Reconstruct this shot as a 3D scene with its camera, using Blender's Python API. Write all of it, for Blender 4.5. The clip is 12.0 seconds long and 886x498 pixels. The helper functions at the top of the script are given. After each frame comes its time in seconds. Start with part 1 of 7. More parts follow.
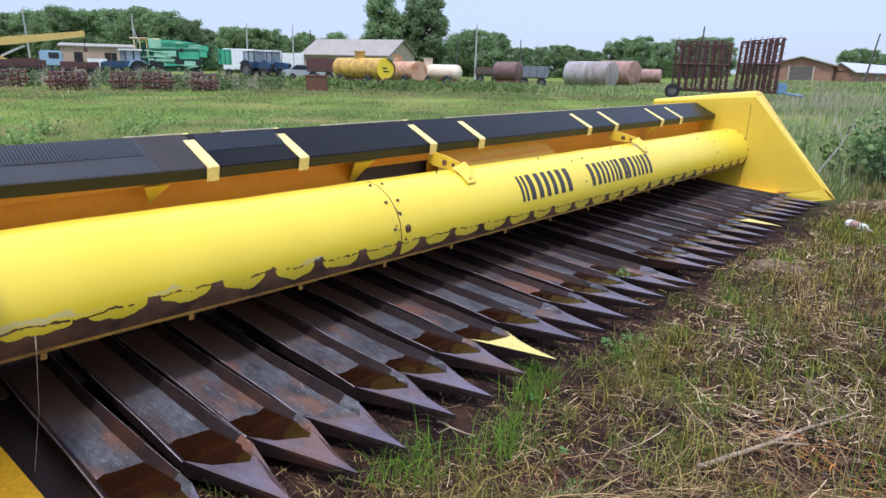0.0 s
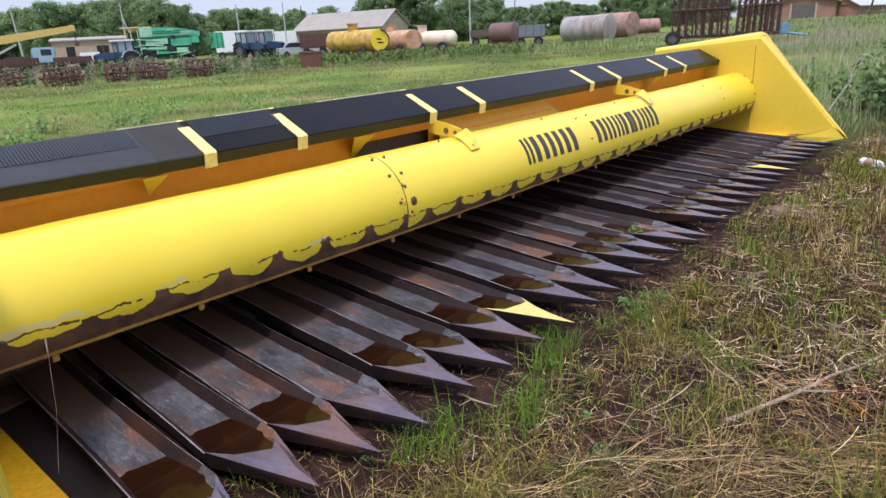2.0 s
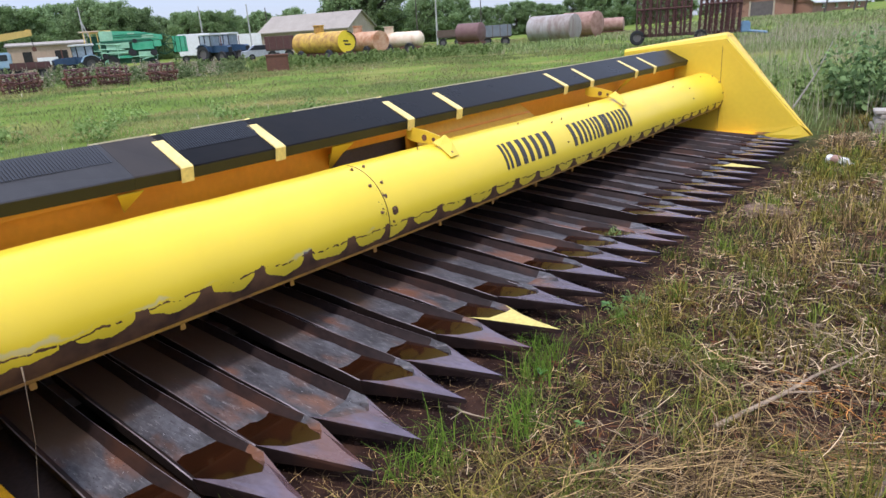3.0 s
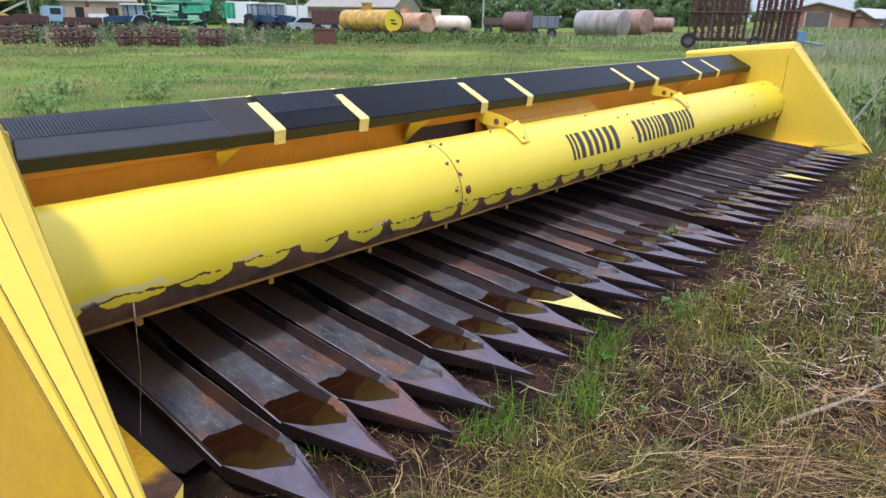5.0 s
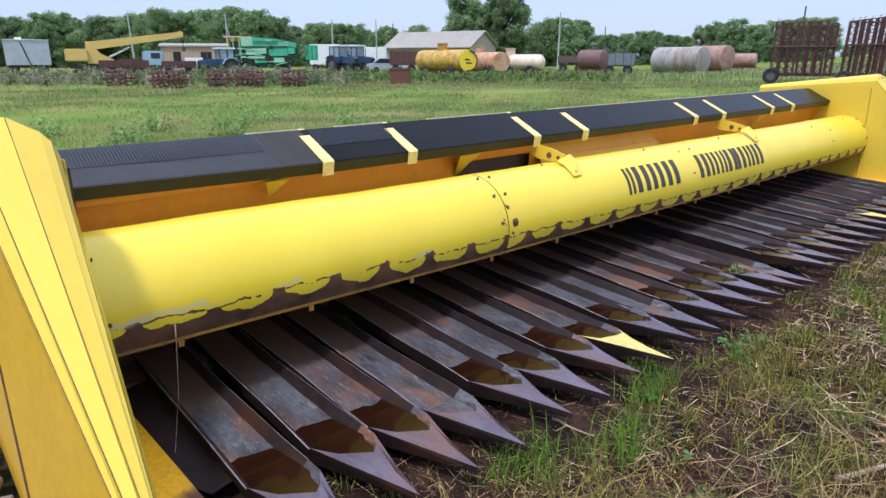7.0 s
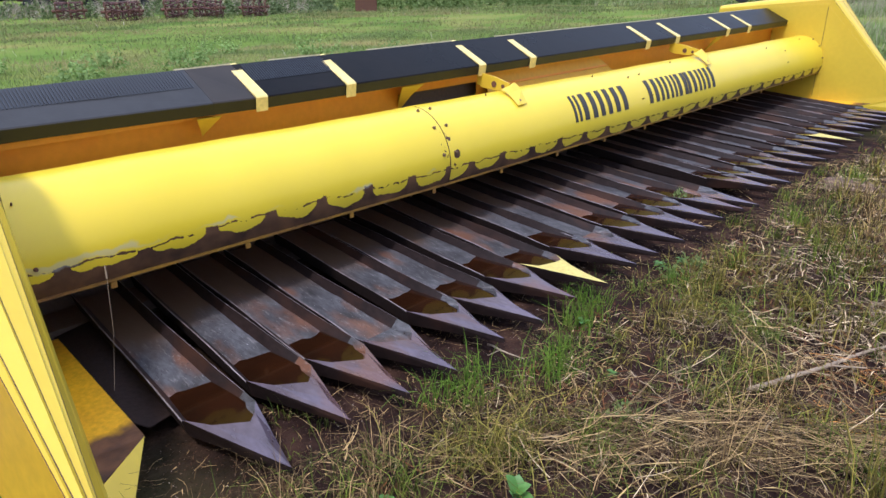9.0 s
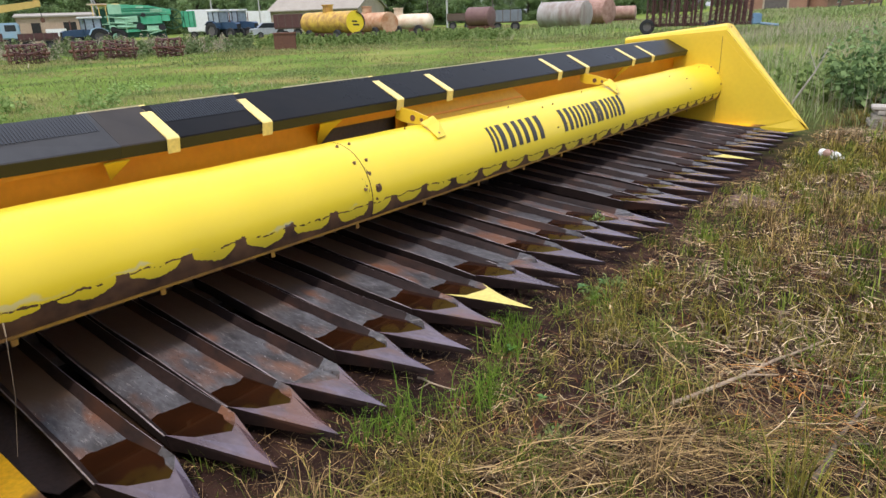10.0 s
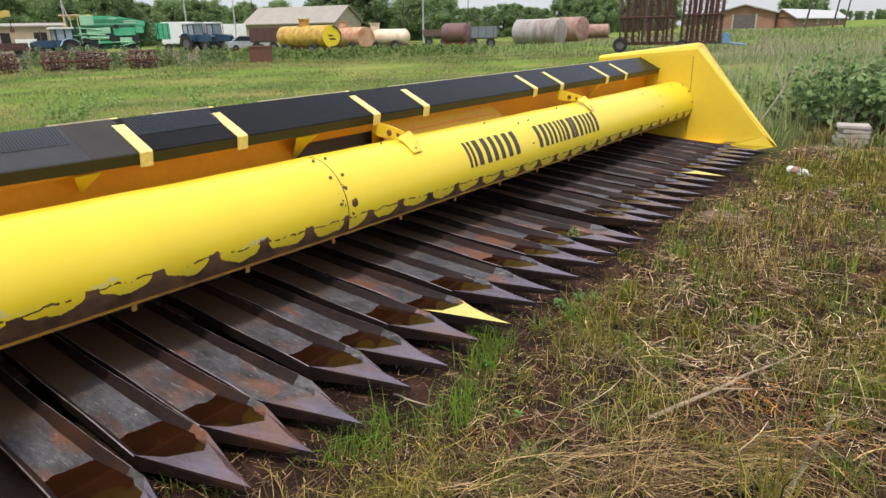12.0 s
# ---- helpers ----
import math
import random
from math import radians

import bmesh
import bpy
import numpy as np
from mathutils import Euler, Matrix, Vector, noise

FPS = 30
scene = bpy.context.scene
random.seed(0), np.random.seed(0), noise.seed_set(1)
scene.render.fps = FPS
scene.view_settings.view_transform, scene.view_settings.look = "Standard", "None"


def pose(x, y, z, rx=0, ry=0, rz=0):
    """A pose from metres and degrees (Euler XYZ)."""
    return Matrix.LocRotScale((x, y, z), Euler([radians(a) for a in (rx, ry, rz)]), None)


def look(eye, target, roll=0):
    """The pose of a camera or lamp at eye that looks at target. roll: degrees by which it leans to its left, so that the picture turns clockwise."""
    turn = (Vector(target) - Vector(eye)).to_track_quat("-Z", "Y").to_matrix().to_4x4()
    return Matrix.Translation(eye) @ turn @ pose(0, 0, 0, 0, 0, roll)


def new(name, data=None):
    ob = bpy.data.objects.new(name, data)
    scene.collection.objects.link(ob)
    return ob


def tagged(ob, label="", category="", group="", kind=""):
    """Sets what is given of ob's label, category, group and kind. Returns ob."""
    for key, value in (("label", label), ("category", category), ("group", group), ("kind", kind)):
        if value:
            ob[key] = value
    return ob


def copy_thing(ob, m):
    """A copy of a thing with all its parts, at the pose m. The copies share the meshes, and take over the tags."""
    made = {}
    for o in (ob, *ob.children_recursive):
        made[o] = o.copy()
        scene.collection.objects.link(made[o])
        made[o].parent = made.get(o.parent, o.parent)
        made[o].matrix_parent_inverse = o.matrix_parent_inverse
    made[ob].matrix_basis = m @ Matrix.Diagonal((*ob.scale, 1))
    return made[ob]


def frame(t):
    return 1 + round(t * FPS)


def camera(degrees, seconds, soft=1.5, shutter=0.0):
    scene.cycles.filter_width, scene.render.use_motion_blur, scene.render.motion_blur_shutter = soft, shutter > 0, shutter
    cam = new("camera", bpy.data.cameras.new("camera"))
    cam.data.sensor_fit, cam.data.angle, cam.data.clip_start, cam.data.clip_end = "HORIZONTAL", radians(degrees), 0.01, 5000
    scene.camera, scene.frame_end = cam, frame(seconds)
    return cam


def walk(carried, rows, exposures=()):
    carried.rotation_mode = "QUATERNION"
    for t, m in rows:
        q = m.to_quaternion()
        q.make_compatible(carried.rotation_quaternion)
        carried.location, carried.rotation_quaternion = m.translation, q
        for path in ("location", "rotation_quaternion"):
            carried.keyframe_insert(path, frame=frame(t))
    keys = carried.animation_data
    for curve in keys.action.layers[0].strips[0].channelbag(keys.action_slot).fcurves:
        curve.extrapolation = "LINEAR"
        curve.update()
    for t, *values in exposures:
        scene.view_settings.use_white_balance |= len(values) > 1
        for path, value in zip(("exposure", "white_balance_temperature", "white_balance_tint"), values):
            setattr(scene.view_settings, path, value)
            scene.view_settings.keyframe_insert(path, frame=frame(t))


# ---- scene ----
cam = camera(68.2, 12.0)
PATH = [
    (0, (1.419, -0.758, 1.376), (0.162, 0.704, 0.841), 1.4),
    (0.5, (1.406, -0.739, 1.381), (0.256, 0.818, 0.879), 2.3),
    (1, (1.416, -0.747, 1.371), (0.257, 0.816, 0.909), -0.7),
    (1.5, (1.419, -0.727, 1.383), (0.221, 0.779, 0.838), -3.4),
    (2, (1.382, -0.712, 1.367), (0.121, 0.709, 0.742), -3.1),
    (2.5, (1.352, -0.688, 1.399), (0.059, 0.689, 0.742), -2.9),
    (3, (1.316, -0.718, 1.404), (0.122, 0.758, 0.775), -3.7),
    (3.5, (1.272, -0.826, 1.426), (0.06, 0.63, 0.783), -4.2),
    (3.7, (1.257, -0.855, 1.406), (0.036, 0.594, 0.766), -2.7),
    (5.3, (1.202, -0.943, 1.398), (-0.026, 0.486, 0.726), 1.3),
    (5.5, (1.202, -0.934, 1.389), (0.0, 0.521, 0.729), 1.3),
    (6, (1.206, -0.93, 1.389), (-0.047, 0.501, 0.768), 0.4),
    (6.5, (1.245, -0.891, 1.39), (-0.075, 0.496, 0.814), -0.7),
    (7, (1.298, -0.843, 1.38), (-0.125, 0.445, 0.818), -0.1),
    (7.2, (1.317, -0.826, 1.371), (-0.137, 0.432, 0.822), -0.6),
    (8.8, (1.429, -0.757, 1.376), (0.021, 0.437, 0.605), -0.7),
    (9, (1.44, -0.736, 1.39), (0.112, 0.554, 0.632), -1.2),
    (9.5, (1.453, -0.712, 1.385), (0.252, 0.74, 0.715), -2.2),
    (10, (1.459, -0.708, 1.39), (0.263, 0.748, 0.718), -2.0),
    (10.5, (1.459, -0.711, 1.388), (0.32, 0.799, 0.74), -1.2),
    (11, (1.458, -0.713, 1.388), (0.318, 0.794, 0.731), -0.8),
    (11.5, (1.451, -0.704, 1.388), (0.307, 0.806, 0.747), -1.2),
    (12, (1.454, -0.706, 1.394), (0.309, 0.806, 0.761), -1.2),
]
walk(cam, [(t, look(eye, target, roll)) for t, eye, target, roll in PATH],
     [(0.0, 0.83, 5650, 20), (1.0, 0.83, 5850, 22), (2.0, 0.83, 6000, 22), (3.5, 0.83, 5950, 21),
      (6.0, 0.83, 5700, 19), (7.0, 0.83, 5700, 19), (9.0, 0.82, 5750, 20), (9.6, 0.83, 6280, 18), (12.0, 0.83, 6850, 16)])

# ---- world, sun, exposure ----
world = bpy.data.worlds.new("world")
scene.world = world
world.use_nodes = True
wn = world.node_tree.nodes
sky = wn.new("ShaderNodeTexSky")
sky.sky_type = "NISHITA"
sky.sun_disc = False
SUN_EL, SUN_AZ = radians(64), radians(160)
sky.sun_elevation, sky.sun_rotation = SUN_EL, SUN_AZ
sky.air_density, sky.dust_density, sky.ozone_density = 1.0, 0.6, 2.5
wn["Background"].inputs["Strength"].default_value = 0.1
# thin high haze, an even veil raised towards the zenith to add fill light
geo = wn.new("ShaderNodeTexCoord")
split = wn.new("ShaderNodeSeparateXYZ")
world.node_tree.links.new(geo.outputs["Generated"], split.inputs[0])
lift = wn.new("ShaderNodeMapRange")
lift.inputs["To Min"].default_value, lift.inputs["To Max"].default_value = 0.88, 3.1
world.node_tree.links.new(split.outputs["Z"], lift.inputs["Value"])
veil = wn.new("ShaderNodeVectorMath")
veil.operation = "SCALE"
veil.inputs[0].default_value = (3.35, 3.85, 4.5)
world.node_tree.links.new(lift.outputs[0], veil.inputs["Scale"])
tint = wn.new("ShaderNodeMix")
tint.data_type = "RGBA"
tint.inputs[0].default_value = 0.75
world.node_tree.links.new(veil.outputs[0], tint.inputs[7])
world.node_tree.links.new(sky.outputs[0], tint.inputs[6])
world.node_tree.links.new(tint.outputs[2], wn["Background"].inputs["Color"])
sun_data = bpy.data.lights.new("sun", "SUN")
sun_data.energy, sun_data.angle, sun_data.color = 1.75, radians(6), (1.0, 0.95, 0.86)
sun = new("sun", sun_data)
sun.matrix_world = look((0, 0, 40), (-40 * math.sin(SUN_AZ) * math.cos(SUN_EL) , -40 * math.cos(SUN_AZ) * math.cos(SUN_EL), 40 - 40 * math.sin(SUN_EL)))


# ---- materials ----
def material(name, base, rough=0.6, metal=0.0, vary=None, scale=4.0, amount=0.5, fine=60.0, bump=0.15, bump_scale=80.0,
             coords="Object", random_shift=0.0, detail=6.0, grain=(0.85, 1.13), gloss_vary=0.1, stretch=(1, 1, 1)):
    """Two-scale procedural surface: large stains of the colour vary, fine grain, relief."""
    m = bpy.data.materials.new(name)
    m.use_nodes = True
    nt = m.node_tree
    n, l = nt.nodes, nt.links
    b = n["Principled BSDF"]
    tc = n.new("ShaderNodeTexCoord")
    mp = n.new("ShaderNodeMapping")
    mp.inputs["Scale"].default_value = stretch
    l.new(tc.outputs[coords], mp.inputs["Vector"])
    vec = mp.outputs[0]
    oi = n.new("ShaderNodeObjectInfo")
    if random_shift:
        add = n.new("ShaderNodeVectorMath")
        add.operation = "MULTIPLY_ADD"
        com = n.new("ShaderNodeCombineXYZ")
        for k in range(3):
            l.new(oi.outputs["Random"], com.inputs[k])
        add.inputs[1].default_value = (random_shift, random_shift * 1.7, random_shift * 0.6)
        l.new(com.outputs[0], add.inputs[0])
        l.new(vec, add.inputs[2])
        vec = add.outputs[0]
    big = n.new("ShaderNodeTexNoise")
    big.inputs["Scale"].default_value, big.inputs["Detail"].default_value = scale, detail
    big.inputs["Roughness"].default_value = 0.65
    l.new(vec, big.inputs["Vector"])
    ramp = n.new("ShaderNodeValToRGB")
    ramp.color_ramp.elements[0].position, ramp.color_ramp.elements[1].position = 0.5 - 0.12, 0.5 + 0.14
    l.new(big.outputs["Fac"], ramp.inputs[0])
    mul = n.new("ShaderNodeMath")
    mul.operation = "MULTIPLY"
    mul.inputs[1].default_value = amount
    l.new(ramp.outputs[0], mul.inputs[0])
    mix = n.new("ShaderNodeMix")
    mix.data_type = "RGBA"
    mix.inputs[6].default_value = (*base, 1)
    mix.inputs[7].default_value = (*(vary or [c * 0.6 for c in base]), 1)
    l.new(mul.outputs[0], mix.inputs[0])
    small = n.new("ShaderNodeTexNoise")
    small.inputs["Scale"].default_value, small.inputs["Detail"].default_value = fine, 4
    l.new(vec, small.inputs["Vector"])
    grit = n.new("ShaderNodeMapRange")
    grit.inputs["From Min"].default_value, grit.inputs["From Max"].default_value = 0.3, 0.7
    grit.inputs["To Min"].default_value, grit.inputs["To Max"].default_value = grain
    l.new(small.outputs["Fac"], grit.inputs["Value"])
    hsv = n.new("ShaderNodeHueSaturation")
    l.new(mix.outputs[2], hsv.inputs["Color"])
    l.new(grit.outputs[0], hsv.inputs["Value"])
    l.new(hsv.outputs[0], b.inputs["Base Color"])
    rr = n.new("ShaderNodeMapRange")
    rr.inputs["To Min"].default_value, rr.inputs["To Max"].default_value = max(0.02, rough - gloss_vary), min(1, rough + gloss_vary)
    l.new(big.outputs["Fac"], rr.inputs["Value"])
    l.new(rr.outputs[0], b.inputs["Roughness"])
    b.inputs["Metallic"].default_value = metal
    if bump:
        bn = n.new("ShaderNodeTexNoise")
        bn.inputs["Scale"].default_value, bn.inputs["Detail"].default_value = bump_scale, 5
        l.new(vec, bn.inputs["Vector"])
        bp = n.new("ShaderNodeBump")
        bp.inputs["Strength"].default_value, bp.inputs["Distance"].default_value = bump, 0.01
        l.new(bn.outputs["Fac"], bp.inputs["Height"])
        l.new(bp.outputs[0], b.inputs["Normal"])
    return m


def node_math(nt, op, a, b=None):
    k = nt.nodes.new("ShaderNodeMath")
    k.operation = op
    for i, v in enumerate((a, b)):
        if v is None:
            continue
        if isinstance(v, (int, float)):
            k.inputs[i].default_value = v
        else:
            nt.links.new(v, k.inputs[i])
    return k.outputs[0]


PITCH = 0.247
YELLOW = (0.7, 0.49, 0.035)
M_YELLOW = material("yellow_paint", YELLOW, 0.36, vary=(0.66, 0.42, 0.026), scale=1.2, amount=0.5, fine=25, grain=(0.97, 1.03), bump=0.04, bump_scale=18)
# side panels in a deeper, more orange yellow than the main paint
M_DEEP_YELLOW = material("deep_yellow_side_paint", (0.66, 0.38, 0.014), 0.5, vary=(0.56, 0.31, 0.014), scale=2.5, amount=0.6, fine=30, grain=(0.93, 1.06), bump=0.05, bump_scale=20)
# yellow paint turned orange for the bounced light and shade under the screen
M_OCHRE = material("yellow_paint_warm_shade", (0.74, 0.31, 0.01), 0.45, vary=(0.64, 0.24, 0.009), scale=2, amount=0.6, fine=30, grain=(0.95, 1.05), bump=0.05, bump_scale=25)
M_RUST = material("rust", (0.11, 0.045, 0.028), 0.75, vary=(0.2, 0.085, 0.045), scale=12, fine=90, bump=0.4, bump_scale=120)
M_SCREEN = material("black_rubber_sheet", (0.0045, 0.0045, 0.005), 0.3, vary=(0.012, 0.0095, 0.008), scale=1.6, amount=0.7, fine=14, bump=0.05, bump_scale=10)
M_RAIL = material("dirty_yellow_rail_paint", (0.36, 0.18, 0.012), 0.5, vary=(0.12, 0.05, 0.025), scale=5, amount=0.8, bump=0.1)
M_LIP = material("black_rubber_edge", (0.008, 0.008, 0.009), 0.5, fine=30, bump=0.05)
M_SCREEN_B = material("dusty_brown_rubber", (0.03, 0.021, 0.014), 0.5, vary=(0.014, 0.011, 0.009), scale=5, amount=0.7, fine=20, bump=0.05, bump_scale=12)
M_SCREEN_B.node_tree.nodes["Principled BSDF"].inputs["Specular IOR Level"].default_value = 0.3
M_SCREEN.node_tree.nodes["Principled BSDF"].inputs["Specular IOR Level"].default_value = 0.06
M_RIB = material("blue_black_ribbed_rubber", (0.008, 0.011, 0.017), 0.45, vary=(0.012, 0.015, 0.021), scale=3, amount=0.5, bump=0.05)
M_DUSTY_RUBBER = material("dusty_grey_rubber", (0.022, 0.02, 0.019), 0.6, vary=(0.013, 0.012, 0.012), scale=4, amount=0.6, fine=20, bump=0.05)
M_STRAP = material("pale_yellow_strap", (0.78, 0.6, 0.2), 0.45, vary=(0.66, 0.48, 0.14), scale=9, amount=0.5, bump=0.05)
M_STRIP = material("pale_cream_edge_paint", (0.7, 0.6, 0.36), 0.5, vary=(0.5, 0.4, 0.2), scale=14, amount=0.7, bump=0.05)
M_DARK = material("dark_steel_and_shade", (0.1, 0.068, 0.05), 0.7, vary=(0.09, 0.055, 0.036), scale=8)
M_BOLT = material("worn_bolt_steel", (0.2, 0.12, 0.06), 0.6, metal=0.2, scale=30)
M_LETTER = material("black_lettering", (0.02, 0.018, 0.016), 0.5, vary=(0.08, 0.06, 0.03), scale=20, amount=0.4, bump=0.03)
M_LINE = material("dark_joint", (0.09, 0.045, 0.03), 0.8, scale=20)


def tray_steel(name, base, vary, rust, rough, fine=34, grain=(0.72, 1.3), bump=0.06, scratch=0.0, spec=0.5, worn=None):
    """Wet worn steel: grey-violet sheen, brown rust blotches, scratches along the tray; polished where the crop slides in."""
    m = material(name, base, rough, vary=vary, scale=5, amount=0.8, fine=fine, grain=grain, bump=bump, bump_scale=24, random_shift=9, gloss_vary=0.18, stretch=(0.8, 2.0, 1))
    nt = m.node_tree
    n, l = nt.nodes, nt.links
    b = n["Principled BSDF"]
    hsv = next(k for k in n if k.type == "HUE_SAT")
    vec = next(k for k in n if k.type == "TEX_NOISE").inputs["Vector"].links[0].from_socket
    tex = n.new("ShaderNodeTexNoise")
    tex.inputs["Scale"].default_value, tex.inputs["Detail"].default_value = 3.2, 8
    l.new(vec, tex.inputs["Vector"])
    rp = n.new("ShaderNodeValToRGB")
    rp.color_ramp.elements[0].position, rp.color_ramp.elements[1].position = 0.53, 0.66
    each = n.new("ShaderNodeObjectInfo")
    l.new(node_math(nt, "ADD", tex.outputs["Fac"], node_math(nt, "MULTIPLY", node_math(nt, "SUBTRACT", each.outputs["Random"], 0.6), 0.22)), rp.inputs[0])
    mx = n.new("ShaderNodeMix")
    mx.data_type = "RGBA"
    l.new(rp.outputs[0], mx.inputs[0])
    l.new(hsv.outputs[0], mx.inputs[6])
    mx.inputs[7].default_value = (*rust, 1)
    l.new(mx.outputs[2], b.inputs["Base Color"])
    b.inputs["Specular IOR Level"].default_value = spec
    if scratch:
        # pale scuffs and droppings, sparse, drawn out along the tray
        mp = n.new("ShaderNodeMapping")
        mp.inputs["Scale"].default_value = (1.6, 3.4, 3)
        l.new(vec, mp.inputs["Vector"])
        sc = n.new("ShaderNodeTexNoise")
        sc.inputs["Scale"].default_value, sc.inputs["Detail"].default_value, sc.inputs["Roughness"].default_value = 11, 9, 0.75
        l.new(mp.outputs[0], sc.inputs["Vector"])
        sr = n.new("ShaderNodeValToRGB")
        sr.color_ramp.elements[0].position, sr.color_ramp.elements[1].position = 0.55, 0.74
        l.new(sc.outputs["Fac"], sr.inputs[0])
        m3 = n.new("ShaderNodeMix")
        m3.data_type = "RGBA"
        l.new(node_math(nt, "MULTIPLY", sr.outputs[0], scratch), m3.inputs[0])
        l.new(mx.outputs[2], m3.inputs[6])
        m3.inputs[7].default_value = (0.34, 0.31, 0.3, 1)
        fl = n.new("ShaderNodeTexNoise")
        fl.inputs["Scale"].default_value, fl.inputs["Detail"].default_value = 85, 3
        l.new(vec, fl.inputs["Vector"])
        hi, lo = node_math(nt, "GREATER_THAN", fl.outputs["Fac"], 0.735), node_math(nt, "LESS_THAN", fl.outputs["Fac"], 0.34)
        base_in = mx.outputs[2]
        for mask, col in ((hi, (0.6, 0.58, 0.57, 1)), (lo, (0.02, 0.014, 0.013, 1))):
            m5 = n.new("ShaderNodeMix")
            m5.data_type = "RGBA"
            l.new(mask, m5.inputs[0])
            l.new(base_in, m5.inputs[6])
            m5.inputs[7].default_value = col
            base_in = m5.outputs[2]
        l.new(base_in, m3.inputs[6])
        l.new(m3.outputs[2], b.inputs["Base Color"])
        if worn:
            # grime and the cover's shade coloured in behind, worn bright in the front stretch
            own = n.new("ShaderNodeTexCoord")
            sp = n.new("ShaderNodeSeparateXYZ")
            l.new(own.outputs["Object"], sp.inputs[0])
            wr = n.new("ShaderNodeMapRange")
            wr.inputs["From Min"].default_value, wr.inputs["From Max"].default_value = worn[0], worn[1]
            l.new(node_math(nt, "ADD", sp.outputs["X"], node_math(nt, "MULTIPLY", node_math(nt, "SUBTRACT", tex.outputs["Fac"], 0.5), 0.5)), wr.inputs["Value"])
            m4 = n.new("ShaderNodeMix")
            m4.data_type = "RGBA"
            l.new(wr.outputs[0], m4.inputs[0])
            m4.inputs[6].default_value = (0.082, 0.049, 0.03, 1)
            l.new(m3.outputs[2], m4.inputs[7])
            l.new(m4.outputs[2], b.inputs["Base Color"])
    return m


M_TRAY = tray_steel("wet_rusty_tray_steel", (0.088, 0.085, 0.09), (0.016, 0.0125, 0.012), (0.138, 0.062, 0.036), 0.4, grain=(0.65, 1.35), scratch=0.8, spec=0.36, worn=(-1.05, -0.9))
# side walls and steep nose flanks a darker brown than the floor
M_TRAY_SIDE = tray_steel("dark_brown_tray_side_steel", (0.022, 0.0135, 0.012), (0.013, 0.008, 0.0075), (0.044, 0.02, 0.013), 0.55, spec=0.15)
M_TRAY_OUT = material("near_black_steel", (0.026, 0.018, 0.016), 0.8, vary=(0.034, 0.02, 0.016), scale=8, amount=0.6, bump=0.2)
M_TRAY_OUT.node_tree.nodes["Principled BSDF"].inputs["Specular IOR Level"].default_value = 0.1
M_NOSE = tray_steel("polished_nose_steel", (0.112, 0.086, 0.108), (0.055, 0.04, 0.05), (0.12, 0.062, 0.052), 0.24, grain=(0.9, 1.1), bump=0.05, spec=0.5)
# rim highlights put into the colour as paler, worn steel
M_EDGE = material("worn_edge_highlight", (0.24, 0.2, 0.2), 0.4, vary=(0.06, 0.045, 0.042), scale=9, amount=0.95, random_shift=5, bump=0.05)
M_NOSE_Y = material("worn_yellow_nose_paint", (0.58, 0.47, 0.13), 0.45, vary=(0.46, 0.36, 0.08), scale=14, bump=0.05)


def water_material():
    m = bpy.data.materials.new("brown_rainwater")
    m.use_nodes = True
    b = m.node_tree.nodes["Principled BSDF"]
    nt = m.node_tree
    tc = nt.nodes.new("ShaderNodeTexCoord")
    ns = nt.nodes.new("ShaderNodeTexNoise")
    ns.inputs["Scale"].default_value, ns.inputs["Detail"].default_value = 3, 6
    nt.links.new(tc.outputs["Object"], ns.inputs["Vector"])
    rp = nt.nodes.new("ShaderNodeValToRGB")
    rp.color_ramp.elements[0].position, rp.color_ramp.elements[1].position = 0.36, 0.68
    rp.color_ramp.elements[0].color, rp.color_ramp.elements[1].color = (0.012, 0.0042, 0.0018, 1), (0.032, 0.0095, 0.0032, 1)
    nt.links.new(ns.outputs["Fac"], rp.inputs[0])
    nt.links.new(rp.outputs[0], b.inputs["Base Color"])
    b.inputs["Roughness"].default_value = 0.06
    b.inputs["IOR"].default_value = 1.33
    return m


M_WATER = water_material()


